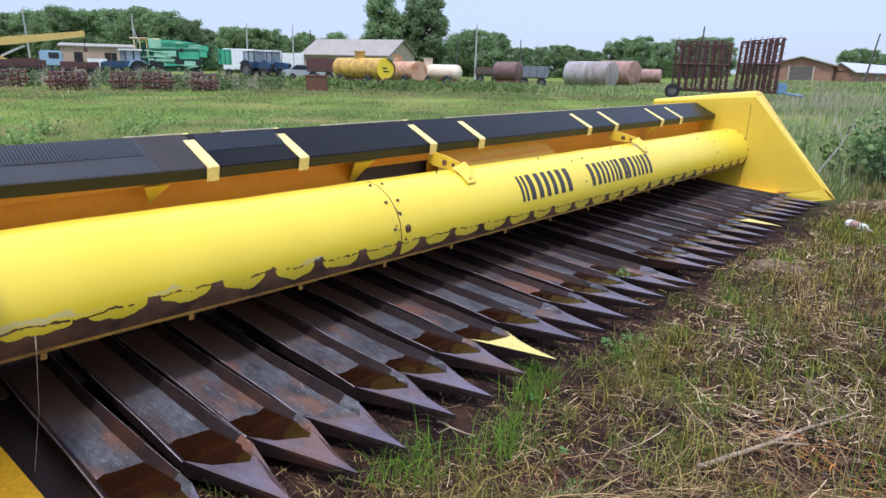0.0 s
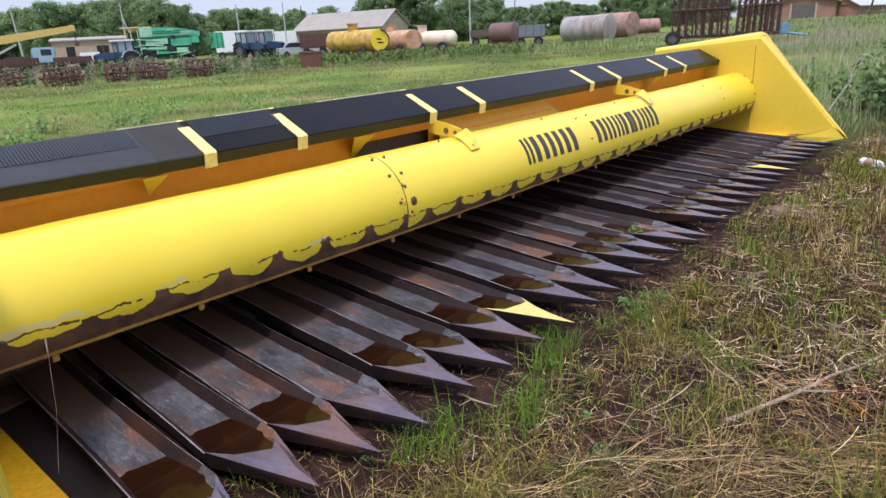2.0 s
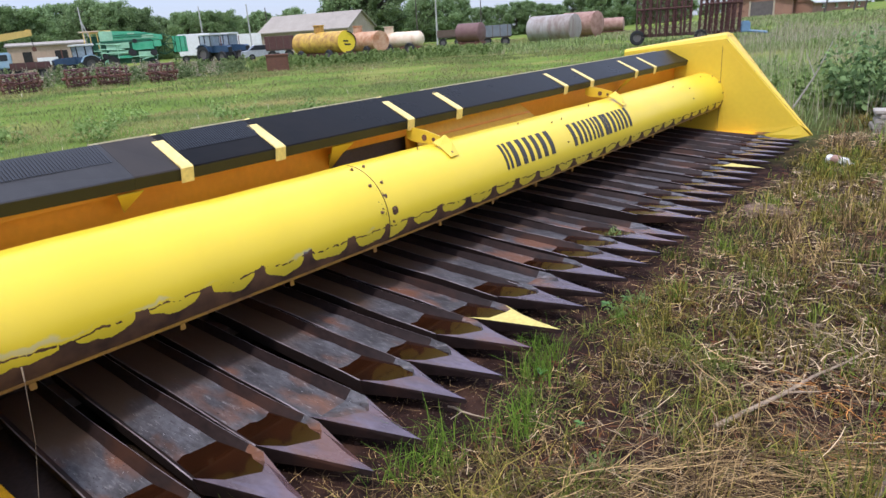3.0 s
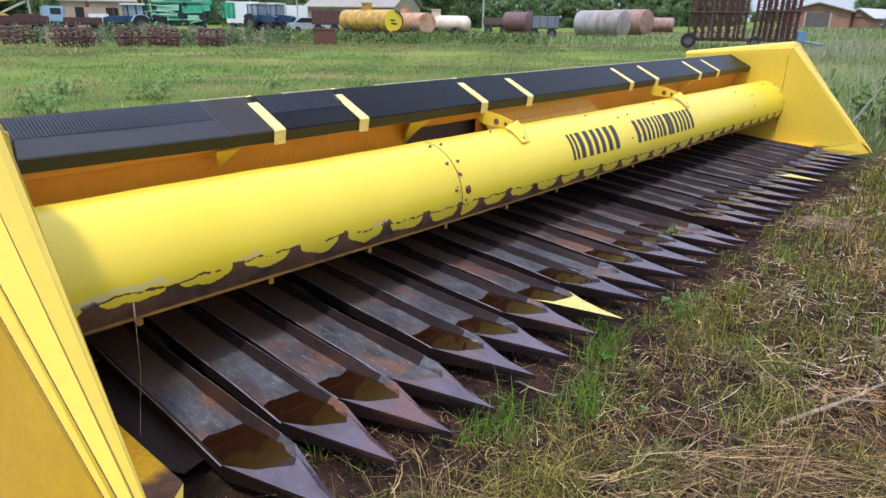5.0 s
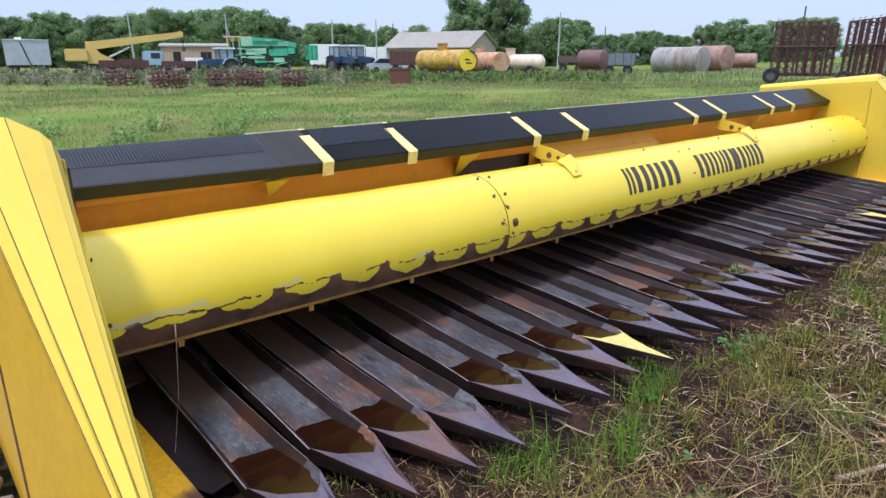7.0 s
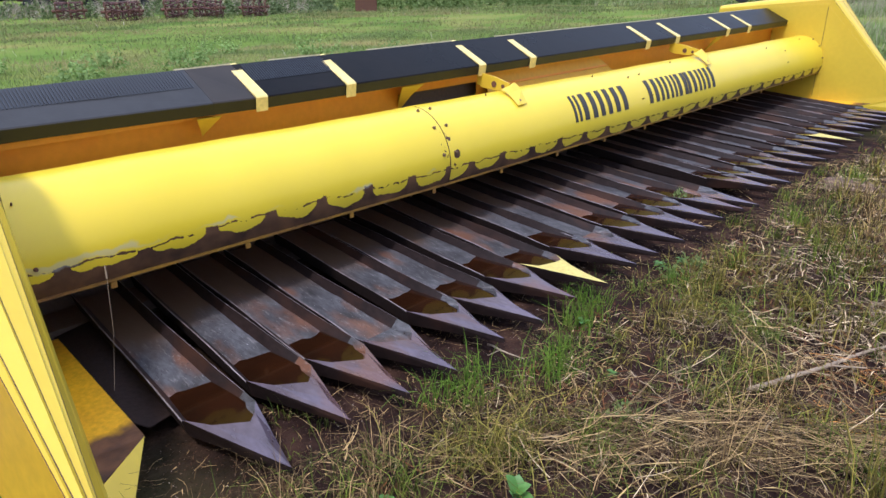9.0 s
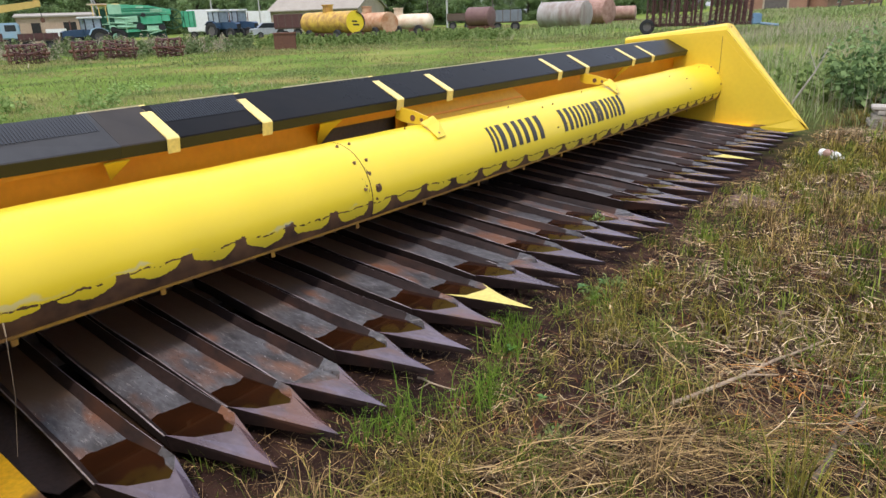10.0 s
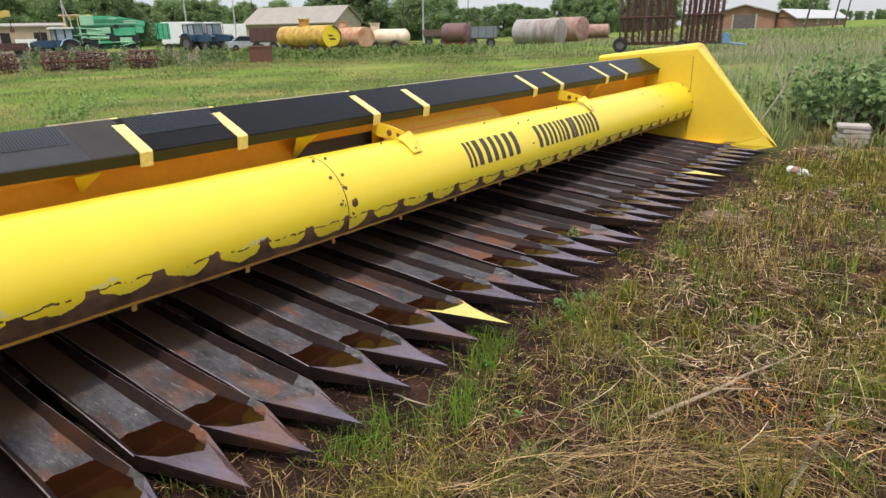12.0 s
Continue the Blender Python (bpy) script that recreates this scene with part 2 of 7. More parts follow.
def cover_material():
    """Yellow paint worn to rust along the lower edge, in scallops one tray pitch apart, with grey primer patches."""
    m = material("worn_yellow_cover_paint", (0.72, 0.525, 0.02), 0.3, vary=(0.73, 0.54, 0.05), scale=0.8, amount=0.5, fine=3, grain=(0.97, 1.03), bump=0.03, bump_scale=10)
    nt = m.node_tree
    n, l = nt.nodes, nt.links
    b = n["Principled BSDF"]
    hsv = next(k for k in n if k.type == "HUE_SAT")
    tc = n.new("ShaderNodeTexCoord")
    sep = n.new("ShaderNodeSeparateXYZ")
    l.new(tc.outputs["Object"], sep.inputs[0])
    along = node_math(nt, "DIVIDE", node_math(nt, "SUBTRACT", sep.outputs["Y"], 0.0491), 1.063)
    up = node_math(nt, "DIVIDE", node_math(nt, "ADD", sep.outputs["Z"], 0.0873), 1.063)
    ns = n.new("ShaderNodeTexNoise")
    ns.inputs["Scale"].default_value, ns.inputs["Detail"].default_value = 9, 7
    l.new(tc.outputs["Object"], ns.inputs["Vector"])
    chip = n.new("ShaderNodeTexNoise")
    chip.inputs["Scale"].default_value, chip.inputs["Detail"].default_value = 22, 8
    l.new(tc.outputs["Object"], chip.inputs["Vector"])
    jit = node_math(nt, "MULTIPLY", node_math(nt, "SUBTRACT", ns.outputs["Fac"], 0.5), 0.05)
    jit = node_math(nt, "ADD", jit, node_math(nt, "MULTIPLY", node_math(nt, "SUBTRACT", chip.outputs["Fac"], 0.5), 0.022))
    slow = n.new("ShaderNodeTexNoise")
    slow.inputs["Scale"].default_value = 1.3
    l.new(tc.outputs["Object"], slow.inputs["Vector"])
    wob = node_math(nt, "MULTIPLY", node_math(nt, "SUBTRACT", slow.outputs["Fac"], 0.5), 0.035)
    past = node_math(nt, "GREATER_THAN", along, 1.452)
    u = node_math(nt, "ADD", node_math(nt, "DIVIDE", along, PITCH), node_math(nt, "ADD", 0.156, node_math(nt, "MULTIPLY", past, 0.344)))
    ph = node_math(nt, "ADD", u, node_math(nt, "MULTIPLY", node_math(nt, "SUBTRACT", slow.outputs["Fac"], 0.5), 0.35))
    # half discs: depth = sqrt(1-(2f-1)^2)
    f = node_math(nt, "SUBTRACT", node_math(nt, "MULTIPLY", node_math(nt, "FRACT", ph), 2.0), 1.0)
    f = node_math(nt, "MULTIPLY", f, 1.24)
    disc = node_math(nt, "SQRT", node_math(nt, "MAXIMUM", node_math(nt, "SUBTRACT", 1.0, node_math(nt, "MULTIPLY", f, f)), 0.0))
    endwear = n.new("ShaderNodeMapRange")
    endwear.inputs["From Min"].default_value, endwear.inputs["From Max"].default_value = -0.1, 0.9
    endwear.inputs["To Min"].default_value, endwear.inputs["To Max"].default_value = 0.03, 0.046
    l.new(along, endwear.inputs["Value"])
    # the worn band narrows away from the near end
    line = 0.572
    for y0, y1, drop in ((0.3, 1.3, 0.036), (1.3, 4.0, 0.03)):
        fall = n.new("ShaderNodeMapRange")
        fall.inputs["From Min"].default_value, fall.inputs["From Max"].default_value, fall.inputs["To Max"].default_value = y0, y1, drop
        l.new(along, fall.inputs["Value"])
        line = node_math(nt, "SUBTRACT", line, fall.outputs[0])
    edge = node_math(nt, "SUBTRACT", line, node_math(nt, "MULTIPLY", disc, endwear.outputs[0]))
    edge = node_math(nt, "ADD", node_math(nt, "ADD", edge, jit), wob)
    worn = node_math(nt, "LESS_THAN", up, edge)
    # dark blots where two scallops meet
    blot = node_math(nt, "LESS_THAN", up, node_math(nt, "ADD", node_math(nt, "MULTIPLY", node_math(nt, "SUBTRACT", 1.0, disc), 0.1), node_math(nt, "ADD", node_math(nt, "SUBTRACT", line, 0.087), node_math(nt, "ADD", wob, node_math(nt, "MULTIPLY", jit, 1.6)))))
    worn = node_math(nt, "MAXIMUM", worn, blot)
    # bare patch below the seam's lowest bolt
    dy, dz = node_math(nt, "SUBTRACT", along, 1.5), node_math(nt, "SUBTRACT", up, 0.607)
    spot = node_math(nt, "ADD", node_math(nt, "MULTIPLY", dy, dy), node_math(nt, "MULTIPLY", dz, dz))
    worn = node_math(nt, "MAXIMUM", worn, node_math(nt, "LESS_THAN", node_math(nt, "SQRT", spot), node_math(nt, "ADD", 0.022, jit)))
    # chips above the edge line
    near = n.new("ShaderNodeMapRange")
    near.inputs["From Min"].default_value, near.inputs["From Max"].default_value = -0.032, 0.038
    near.inputs["To Min"].default_value, near.inputs["To Max"].default_value = 0.35, 0.1
    l.new(node_math(nt, "SUBTRACT", up, line), near.inputs["Value"])
    chips = node_math(nt, "LESS_THAN", chip.outputs["Fac"], near.outputs[0])
    worn = node_math(nt, "MAXIMUM", worn, chips)
    # paint flaked off along the joint between the two cover sheets
    seam = node_math(nt, "LESS_THAN", node_math(nt, "ABSOLUTE", node_math(nt, "SUBTRACT", along, 1.452)), 0.05)
    flake = node_math(nt, "MULTIPLY", seam, node_math(nt, "LESS_THAN", chip.outputs["Fac"], 0.385))
    worn = node_math(nt, "MAXIMUM", worn, node_math(nt, "MULTIPLY", flake, node_math(nt, "LESS_THAN", up, 0.72)))
    # thin cracked line of lifting paint through the scallops
    crack = node_math(nt, "ABSOLUTE", node_math(nt, "SUBTRACT", up, node_math(nt, "ADD", node_math(nt, "ADD", node_math(nt, "ADD", line, 0.004), jit), wob)))
    worn = node_math(nt, "MAXIMUM", worn, node_math(nt, "MULTIPLY", node_math(nt, "LESS_THAN", crack, 0.0035), node_math(nt, "GREATER_THAN", chip.outputs["Fac"], 0.47)))
    rc = n.new("ShaderNodeValToRGB")
    rc.color_ramp.elements[0].color, rc.color_ramp.elements[1].color = (0.04, 0.016, 0.007, 1), (0.15, 0.068, 0.028, 1)
    rc.color_ramp.elements[0].position, rc.color_ramp.elements[1].position = 0.35, 0.7
    l.new(ns.outputs["Fac"], rc.inputs[0])
    mx = n.new("ShaderNodeMix")
    mx.data_type = "RGBA"
    l.new(worn, mx.inputs[0])
    l.new(hsv.outputs[0], mx.inputs[6])
    l.new(rc.outputs[0], mx.inputs[7])
    # grey primer showing at the near end
    pn = n.new("ShaderNodeTexNoise")
    pn.inputs["Scale"].default_value, pn.inputs["Detail"].default_value = 3.6, 6
    l.new(tc.outputs["Object"], pn.inputs["Vector"])
    more = n.new("ShaderNodeMapRange")       # more of it bare towards the near end
    more.inputs["From Min"].default_value, more.inputs["From Max"].default_value = -0.1, 0.7
    more.inputs["To Min"].default_value, more.inputs["To Max"].default_value = 0.13, 0.0
    l.new(along, more.inputs["Value"])
    pf = node_math(nt, "ADD", pn.outputs["Fac"], more.outputs[0])
    off = node_math(nt, "ABSOLUTE", node_math(nt, "SUBTRACT", up, node_math(nt, "ADD", node_math(nt, "ADD", line, 0.018), node_math(nt, "MULTIPLY", jit, 1.5))))
    inside = node_math(nt, "MULTIPLY", node_math(nt, "SUBTRACT", node_math(nt, "MULTIPLY", node_math(nt, "SUBTRACT", pf, 0.52), 0.1), off), 110.0)
    zone = node_math(nt, "MINIMUM", node_math(nt, "MAXIMUM", inside, 0.0), 1.0)
    zone = node_math(nt, "MULTIPLY", zone, node_math(nt, "LESS_THAN", along, 1.35))
    m2 = n.new("ShaderNodeMix")
    m2.data_type = "RGBA"
    l.new(node_math(nt, "MULTIPLY", zone, 0.4), m2.inputs[0])
    l.new(mx.outputs[2], m2.inputs[6])
    m2.inputs[7].default_value = (0.4, 0.42, 0.42, 1)
    l.new(m2.outputs[2], b.inputs["Base Color"])
    b.inputs["Specular IOR Level"].default_value = 0.42
    b.inputs["Coat Weight"].default_value, b.inputs["Coat Roughness"].default_value = 0.15, 0.25
    rg = node_math(nt, "ADD", node_math(nt, "MULTIPLY", worn, 0.4), 0.36)
    l.new(rg, b.inputs["Roughness"])
    return m


M_COVER = cover_material()


# ---- building helpers ----
def part(name, bm, mat, parent=None, label="", smooth=False, centre=None):
    """Links a bmesh as one mesh object under a thing or a part."""
    me = bpy.data.meshes.new(name)
    if centre is None:
        bmesh.ops.recalc_face_normals(bm, faces=bm.faces)
    else:
        # open sheet: turn every face away from the centre, then give it thickness inwards
        bm.normal_update()
        bmesh.ops.reverse_faces(bm, faces=[f for f in bm.faces if f.normal.dot(f.calc_center_median() - Vector(centre)) < 0])
    bm.to_mesh(me)
    bm.free()
    me.materials.append(mat)
    if smooth:
        me.polygons.foreach_set("use_smooth", [True] * len(me.polygons))
        me.set_sharp_from_angle(angle=radians(35))
    ob = new(name, me)
    ob.parent = parent
    if centre is not None:
        thick = ob.modifiers.new("thickness", "SOLIDIFY")
        thick.thickness, thick.offset = 0.004, -1.0
    if label:
        ob["label"] = label
    return ob


def thing(name, label, category, group="", kind="", at=(0, 0, 0), turn=0.0):
    ob = new(name)
    ob.empty_display_size = 0.1
    ob.matrix_world = pose(*at, 0, 0, turn)
    return tagged(ob, label, category, group, kind)


def add_box(bm, lo, hi, bevel=0.0, m=None):
    r = bmesh.ops.create_cube(bm, size=1)
    vs = r["verts"]
    for v in vs:
        v.co = Vector([lo[k] + (v.co[k] + 0.5) * (hi[k] - lo[k]) for k in range(3)])
    if bevel:
        es = list({e for v in vs for e in v.link_edges})
        vs = [v for v in bmesh.ops.bevel(bm, geom=es, offset=bevel, segments=2, affect="EDGES")["verts"]]
    if m is not None:
        seen = set(vs)
        bmesh.ops.transform(bm, matrix=m, verts=list(seen))
    return vs


def box(lo, hi, bevel=0.0, m=None):
    bm = bmesh.new()
    add_box(bm, lo, hi, bevel, m)
    return bm


def add_prism(bm, pts, a, b, axis="y"):
    """A polygon extruded along an axis from a to b; pts are the other two coordinates."""
    def co(p, s):
        return {"y": (p[0], s, p[1]), "x": (s, p[0], p[1]), "z": (p[0], p[1], s)}[axis]
    va = [bm.verts.new(co(p, a)) for p in pts]
    vb = [bm.verts.new(co(p, b)) for p in pts]
    bm.faces.new(va)
    bm.faces.new(vb[::-1])
    k = len(pts)
    for i in range(k):
        bm.faces.new((va[i], vb[i], vb[(i + 1) % k], va[(i + 1) % k]))


def prism(pts, a, b, axis="y"):
    bm = bmesh.new()
    add_prism(bm, pts, a, b, axis)
    return bm


def add_rod(bm, p, q, r, r2=None, sides=10, caps=True):
    p, q = Vector(p), Vector(q)
    d = q - p
    m = Matrix.Translation((p + q) / 2) @ d.to_track_quat("Z", "Y").to_matrix().to_4x4()
    bmesh.ops.create_cone(bm, cap_ends=caps, segments=sides, radius1=r, radius2=r if r2 is None else r2, depth=d.length, matrix=m)


def rod(p, q, r, r2=None, sides=10):
    bm = bmesh.new()
    add_rod(bm, p, q, r, r2, sides)
    return bm


def add_sheet(bm, pts, thick):
    """A flat or bent face with thickness, along its normal."""
    vs = [Vector(p) for p in pts]
    nrm = (vs[1] - vs[0]).cross(vs[2] - vs[0]).normalized() * thick
    a = [bm.verts.new(v) for v in vs]
    b = [bm.verts.new(v - nrm) for v in vs]
    bm.faces.new(a)
    bm.faces.new(b[::-1])
    for i in range(len(vs)):
        j = (i + 1) % len(vs)
        bm.faces.new((a[i], b[i], b[j], a[j]))


def sheet(pts, thick=0.004):
    bm = bmesh.new()
    add_sheet(bm, pts, thick)
    return bm


def add_drum(bm, p, q, r, bulge=0.0, sides=28):
    """A tank's shell along p to q with dished ends."""
    p, q = Vector(p), Vector(q)
    d = (q - p).normalized()
    t = d.to_track_quat("Z", "Y").to_matrix()
    ax, ay = t.col[0], t.col[1]
    rings = [(-bulge, 0.0), (-bulge * 0.8, 0.55), (-bulge * 0.35, 0.88), (0, 1.0)]
    length = (q - p).length
    rings = rings + [(length + -a, s) for a, s in rings[::-1]]
    prev = None
    for off, s in rings:
        c = p + d * off
        if s == 0.0:
            ring = [bm.verts.new(c)]
        else:
            ring = [bm.verts.new(c + (ax * math.cos(2 * math.pi * i / sides) + ay * math.sin(2 * math.pi * i / sides)) * r * s) for i in range(sides)]
        if prev is not None:
            for i in range(sides):
                j = (i + 1) % sides
                if len(prev) == 1:
                    bm.faces.new((prev[0], ring[i], ring[j]))
                elif len(ring) == 1:
                    bm.faces.new((prev[i], ring[0], prev[j]))
                else:
                    bm.faces.new((prev[i], ring[i], ring[j], prev[j]))
        prev = ring


def drum(p, q, r, bulge=0.0, sides=28):
    bm = bmesh.new()
    add_drum(bm, p, q, r, bulge, sides)
    return bm


# ---- ground ----
def ground_z(x, y):
    """Flat round the header, falling gently towards the yard and rising towards the barn, with small humps."""
    d = np.hypot(x, y)
    az = np.degrees(np.arctan2(-x, y))
    z = np.interp(az, [12, 16, 20, 28, 90, 120], [0.007, 0.006, 0.002, -0.0025, -0.0025, 0.0]) * np.clip(d - 12, 0, 330)
    z = z + 0.035 * np.sin(x * 0.9 + 1.3) * np.sin(y * 0.7) * np.clip((d - 3) / 10, 0, 1) + 0.015 * np.sin(x * 2.3 + y * 1.7) * np.clip(d / 4, 0.2, 1)
    return z


def gz(x, y):
    return float(ground_z(np.float64(x), np.float64(y)))


EYE = (1.35, -0.8)


def bearing(az, d):
    """A place d metres deep at az degrees left of +y, seen from the middle of the walk."""
    d = d / math.cos(radians(min(50, abs(az - (49 if az > 22 else 41)))))
    x, y = EYE[0] - d * math.sin(radians(az)), EYE[1] + d * math.cos(radians(az))
    return x, y, gz(x, y)


def ground_material():
    m = bpy.data.materials.new("soil_and_litter")
    m.use_nodes = True
    nt = m.node_tree
    n, l = nt.nodes, nt.links
    b = n["Principled BSDF"]
    tc = n.new("ShaderNodeTexCoord")
    sep = n.new("ShaderNodeSeparateXYZ")
    l.new(tc.outputs["Object"], sep.inputs[0])

    def noise_tex(scale, detail=6, stretch=None):
        t = n.new("ShaderNodeTexNoise")
        t.inputs["Scale"].default_value, t.inputs["Detail"].default_value = scale, detail
        l.new(tc.outputs["Object"], t.inputs["Vector"])
        return t.outputs["Fac"]

    def ramp(fac, stops):
        r = n.new("ShaderNodeValToRGB")
        e = r.color_ramp.elements
        while len(e) < len(stops):
            e.new(0.5)
        for k, (p, c) in zip(e, stops):
            k.position, k.color = p, (*c, 1)
        l.new(fac, r.inputs[0])
        return r.outputs[0]
    soil = ramp(noise_tex(6), [(0.3, (0.011, 0.006, 0.005)), (0.5, (0.026, 0.0135, 0.0105)), (0.72, (0.066, 0.034, 0.022))])
    grass = ramp(noise_tex(0.35, 8), [(0.32, (0.085, 0.145, 0.021)), (0.5, (0.13, 0.19, 0.031)), (0.68, (0.23, 0.215, 0.06))])
    d2 = node_math(nt, "SQRT", node_math(nt, "ADD", node_math(nt, "MULTIPLY", sep.outputs["X"], sep.outputs["X"]), node_math(nt, "MULTIPLY", node_math(nt, "SUBTRACT", sep.outputs["Y"], 3.0), node_math(nt, "SUBTRACT", sep.outputs["Y"], 3.0))))
    mr = n.new("ShaderNodeMapRange")
    mr.inputs["From Min"].default_value, mr.inputs["From Max"].default_value = 5.0, 13.0
    l.new(node_math(nt, "ADD", d2, node_math(nt, "MULTIPLY", noise_tex(0.6), 4.0)), mr.inputs["Value"])
    mx = n.new("ShaderNodeMix")
    mx.data_type = "RGBA"
    l.new(mr.outputs[0], mx.inputs[0])
    l.new(soil, mx.inputs[6])
    l.new(grass, mx.inputs[7])
    l.new(mx.outputs[2], b.inputs["Base Color"])
    b.inputs["Roughness"].default_value = 0.95
    b.inputs["Specular IOR Level"].default_value = 0.08
    bp = n.new("ShaderNodeBump")
    bp.inputs["Strength"].default_value, bp.inputs["Distance"].default_value = 0.9, 0.03
    l.new(noise_tex(28, 8), bp.inputs["Height"])
    l.new(bp.outputs[0], b.inputs["Normal"])
    return m


def build_ground():
    ax = np.concatenate([-np.geomspace(1500, 14, 46), np.arange(-12, 12.1, 0.3), np.geomspace(14, 1500, 46)])
    ay = np.concatenate([-np.geomspace(1500, 14, 46), np.arange(-12, 14.1, 0.3), np.geomspace(16, 1500, 46)])
    gx, gy = np.meshgrid(ax, ay)
    pts = np.stack([gx, gy, ground_z(gx, gy)], -1).reshape(-1, 3)
    nx, ny = len(ax), len(ay)
    i = np.arange((ny - 1) * nx).reshape(ny - 1, nx)[:, :-1].ravel()
    faces = np.stack([i, i + 1, i + 1 + nx, i + nx], 1)
    me = bpy.data.meshes.new("ground")
    me.from_pydata(pts.tolist(), [], faces.tolist())
    me.polygons.foreach_set("use_smooth", [True] * len(me.polygons))
    me.materials.append(ground_material())
    tagged(new("ground", me), "dark soil and rough grass of an open farmyard", "ground", kind="structure")


build_ground()


# ---- the sunflower header ----
Y0, Y1 = -0.36, 7.287      # inner faces of the end dividers
TC, TR = (-1.148, 0.503), 0.2615   # drum cover: axis and radius in x, z
header = thing("sunflower_header", "long yellow harvester header with rusty tapered trays, on the grass", "farm machine")


def arc_pts(a0, a1, r, k):
    return [(TC[0] + r * math.cos(radians(a0 + (a1 - a0) * i / k)), TC[1] + r * math.sin(radians(a0 + (a1 - a0) * i / k))) for i in range(k + 1)]


def sag(y):
    """The drum cover rises a little towards its near end."""
    return float(np.interp(y, [-0.4, 1.59, 4.3], [0.036, 0.013, 0.0]))


def raise_verts(bm):
    for v in bm.verts:
        v.co.z += sag(v.co.y)
    return bm


def cover_segment(ya, yb, lift):
    bm = bmesh.new()
    out, inn = arc_pts(-24, 150, TR + lift, 40), arc_pts(-24, 150, TR + lift - 0.005, 40)
    ys = [ya + (yb - ya) * i / 40 for i in range(41)]
    rows = []
    for y in ys:
        dz = sag(y) + 0.0015 * math.sin(y * 5.1) + 0.001 * math.sin(y * 13)
        rows.append(([bm.verts.new((x, y, z + dz)) for x, z in out], [bm.verts.new((x, y, z + dz)) for x, z in inn]))
    for (o0, i0), (o1, i1) in zip(rows, rows[1:]):
        for k in range(40):
            bm.faces.new((o0[k], o0[k + 1], o1[k + 1], o1[k]))
            bm.faces.new((i0[k], i1[k], i1[k + 1], i0[k + 1]))
        bm.faces.new((o0[0], o1[0], i1[0], i0[0]))
        bm.faces.new((o0[-1], i0[-1], i1[-1], o1[-1]))
    for o, i in (rows[0], rows[-1]):
        for k in range(40):
            bm.faces.new((o[k], i[k], i[k + 1], o[k + 1]))
    return part("drum_cover", bm, M_COVER, header, "glossy yellow drum cover, paint worn to rust in scallops", smooth=True)


cover_segment(Y0, 1.592, 0.0)
cover_segment(1.592, Y1, 0.0015)


def arc_band(ya, yb, a0, a1, r, th, k):
    """A closed curved strip round the drum cover."""
    ring = arc_pts(a0, a1, r, k) + arc_pts(a1, a0, r - th, k)
    bm = bmesh.new()
    va, vb = ([bm.verts.new((x, y, z)) for x, z in ring] for y in (ya, yb))
    n = len(ring)
    for i in range(n):
        j = (i + 1) % n
        bm.faces.new((va[i], vb[i], vb[j], va[j]))
    for v in (va, vb):
        for i in range(k):
            bm.faces.new((v[i], v[i + 1], v[n - 2 - i], v[n - 1 - i]))
    return bm


part("cover_joint", raise_verts(arc_band(1.5888, 1.5914, -22, 90, TR + 0.0042, 0.003, 24)), M_LINE, header, smooth=True)
# rail along the cover's lower edge and the drum inside
xa, za = arc_pts(-24, 0, TR, 1)[0]
bm = bmesh.new()
for ya, yb in ((Y0, 1.59), (1.59, 4.3), (4.3, Y1)):
    add_prism(bm, [(xa - 0.012, za - 0.008), (xa + 0.005, za - 0.008), (xa + 0.005, za + 0.003), (xa - 0.012, za + 0.003)], ya, yb)
bmesh.ops.remove_doubles(bm, verts=bm.verts, dist=0.0005)
part("lower_rail", raise_verts(bm), M_RAIL, header, "dirty yellow edge rail")
for k in range(14):
    yy = -0.11 + 0.53 * k
    part("rail_lug", raise_verts(box((xa - 0.004, yy, za - 0.034), (xa + 0.004, yy + 0.022, za - 0.008), 0.002)), M_RAIL, header)
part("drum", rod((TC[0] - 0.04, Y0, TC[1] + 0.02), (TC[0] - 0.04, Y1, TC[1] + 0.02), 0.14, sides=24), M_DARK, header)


def bolt_at(y, ang, r=0.011, parent=None, mat=M_BOLT):
    a = radians(ang)
    p = Vector((TC[0] + (TR + 0.001) * math.cos(a), y, TC[1] + (TR + 0.001) * math.sin(a)))
    nrm = Vector((math.cos(a), 0, math.sin(a)))
    bm = bmesh.new()
    add_rod(bm, p, p + nrm * 0.005, r * 1.5, sides=12)
    add_rod(bm, p + nrm * 0.005, p + nrm * 0.013, r, sides=6)
    return part("bolt", raise_verts(bm), mat, header)


for dy in (-0.042, 0.042):
    for ang in (74, 44, 12):
        bolt_at(1.59 + dy, ang, 0.0062)
for yy, ang in ((2.12, 84), (3.5, 60), (3.66, 62), (3.53, 20), (3.66, 22), (3.18, 80), (4.25, 78), (6, 62), (6.32, 45), (6.27, 20), (6.96, 70)):
    bolt_at(yy, ang, 0.0036)
for ang, r in ((52, 0.0025), (2, 0.005)):
    bolt_at(Y0 + 0.035, ang, r, mat=M_RUST)
for ang in (60, 38, 10):
    bolt_at(Y1 - 0.035, ang, 0.006)

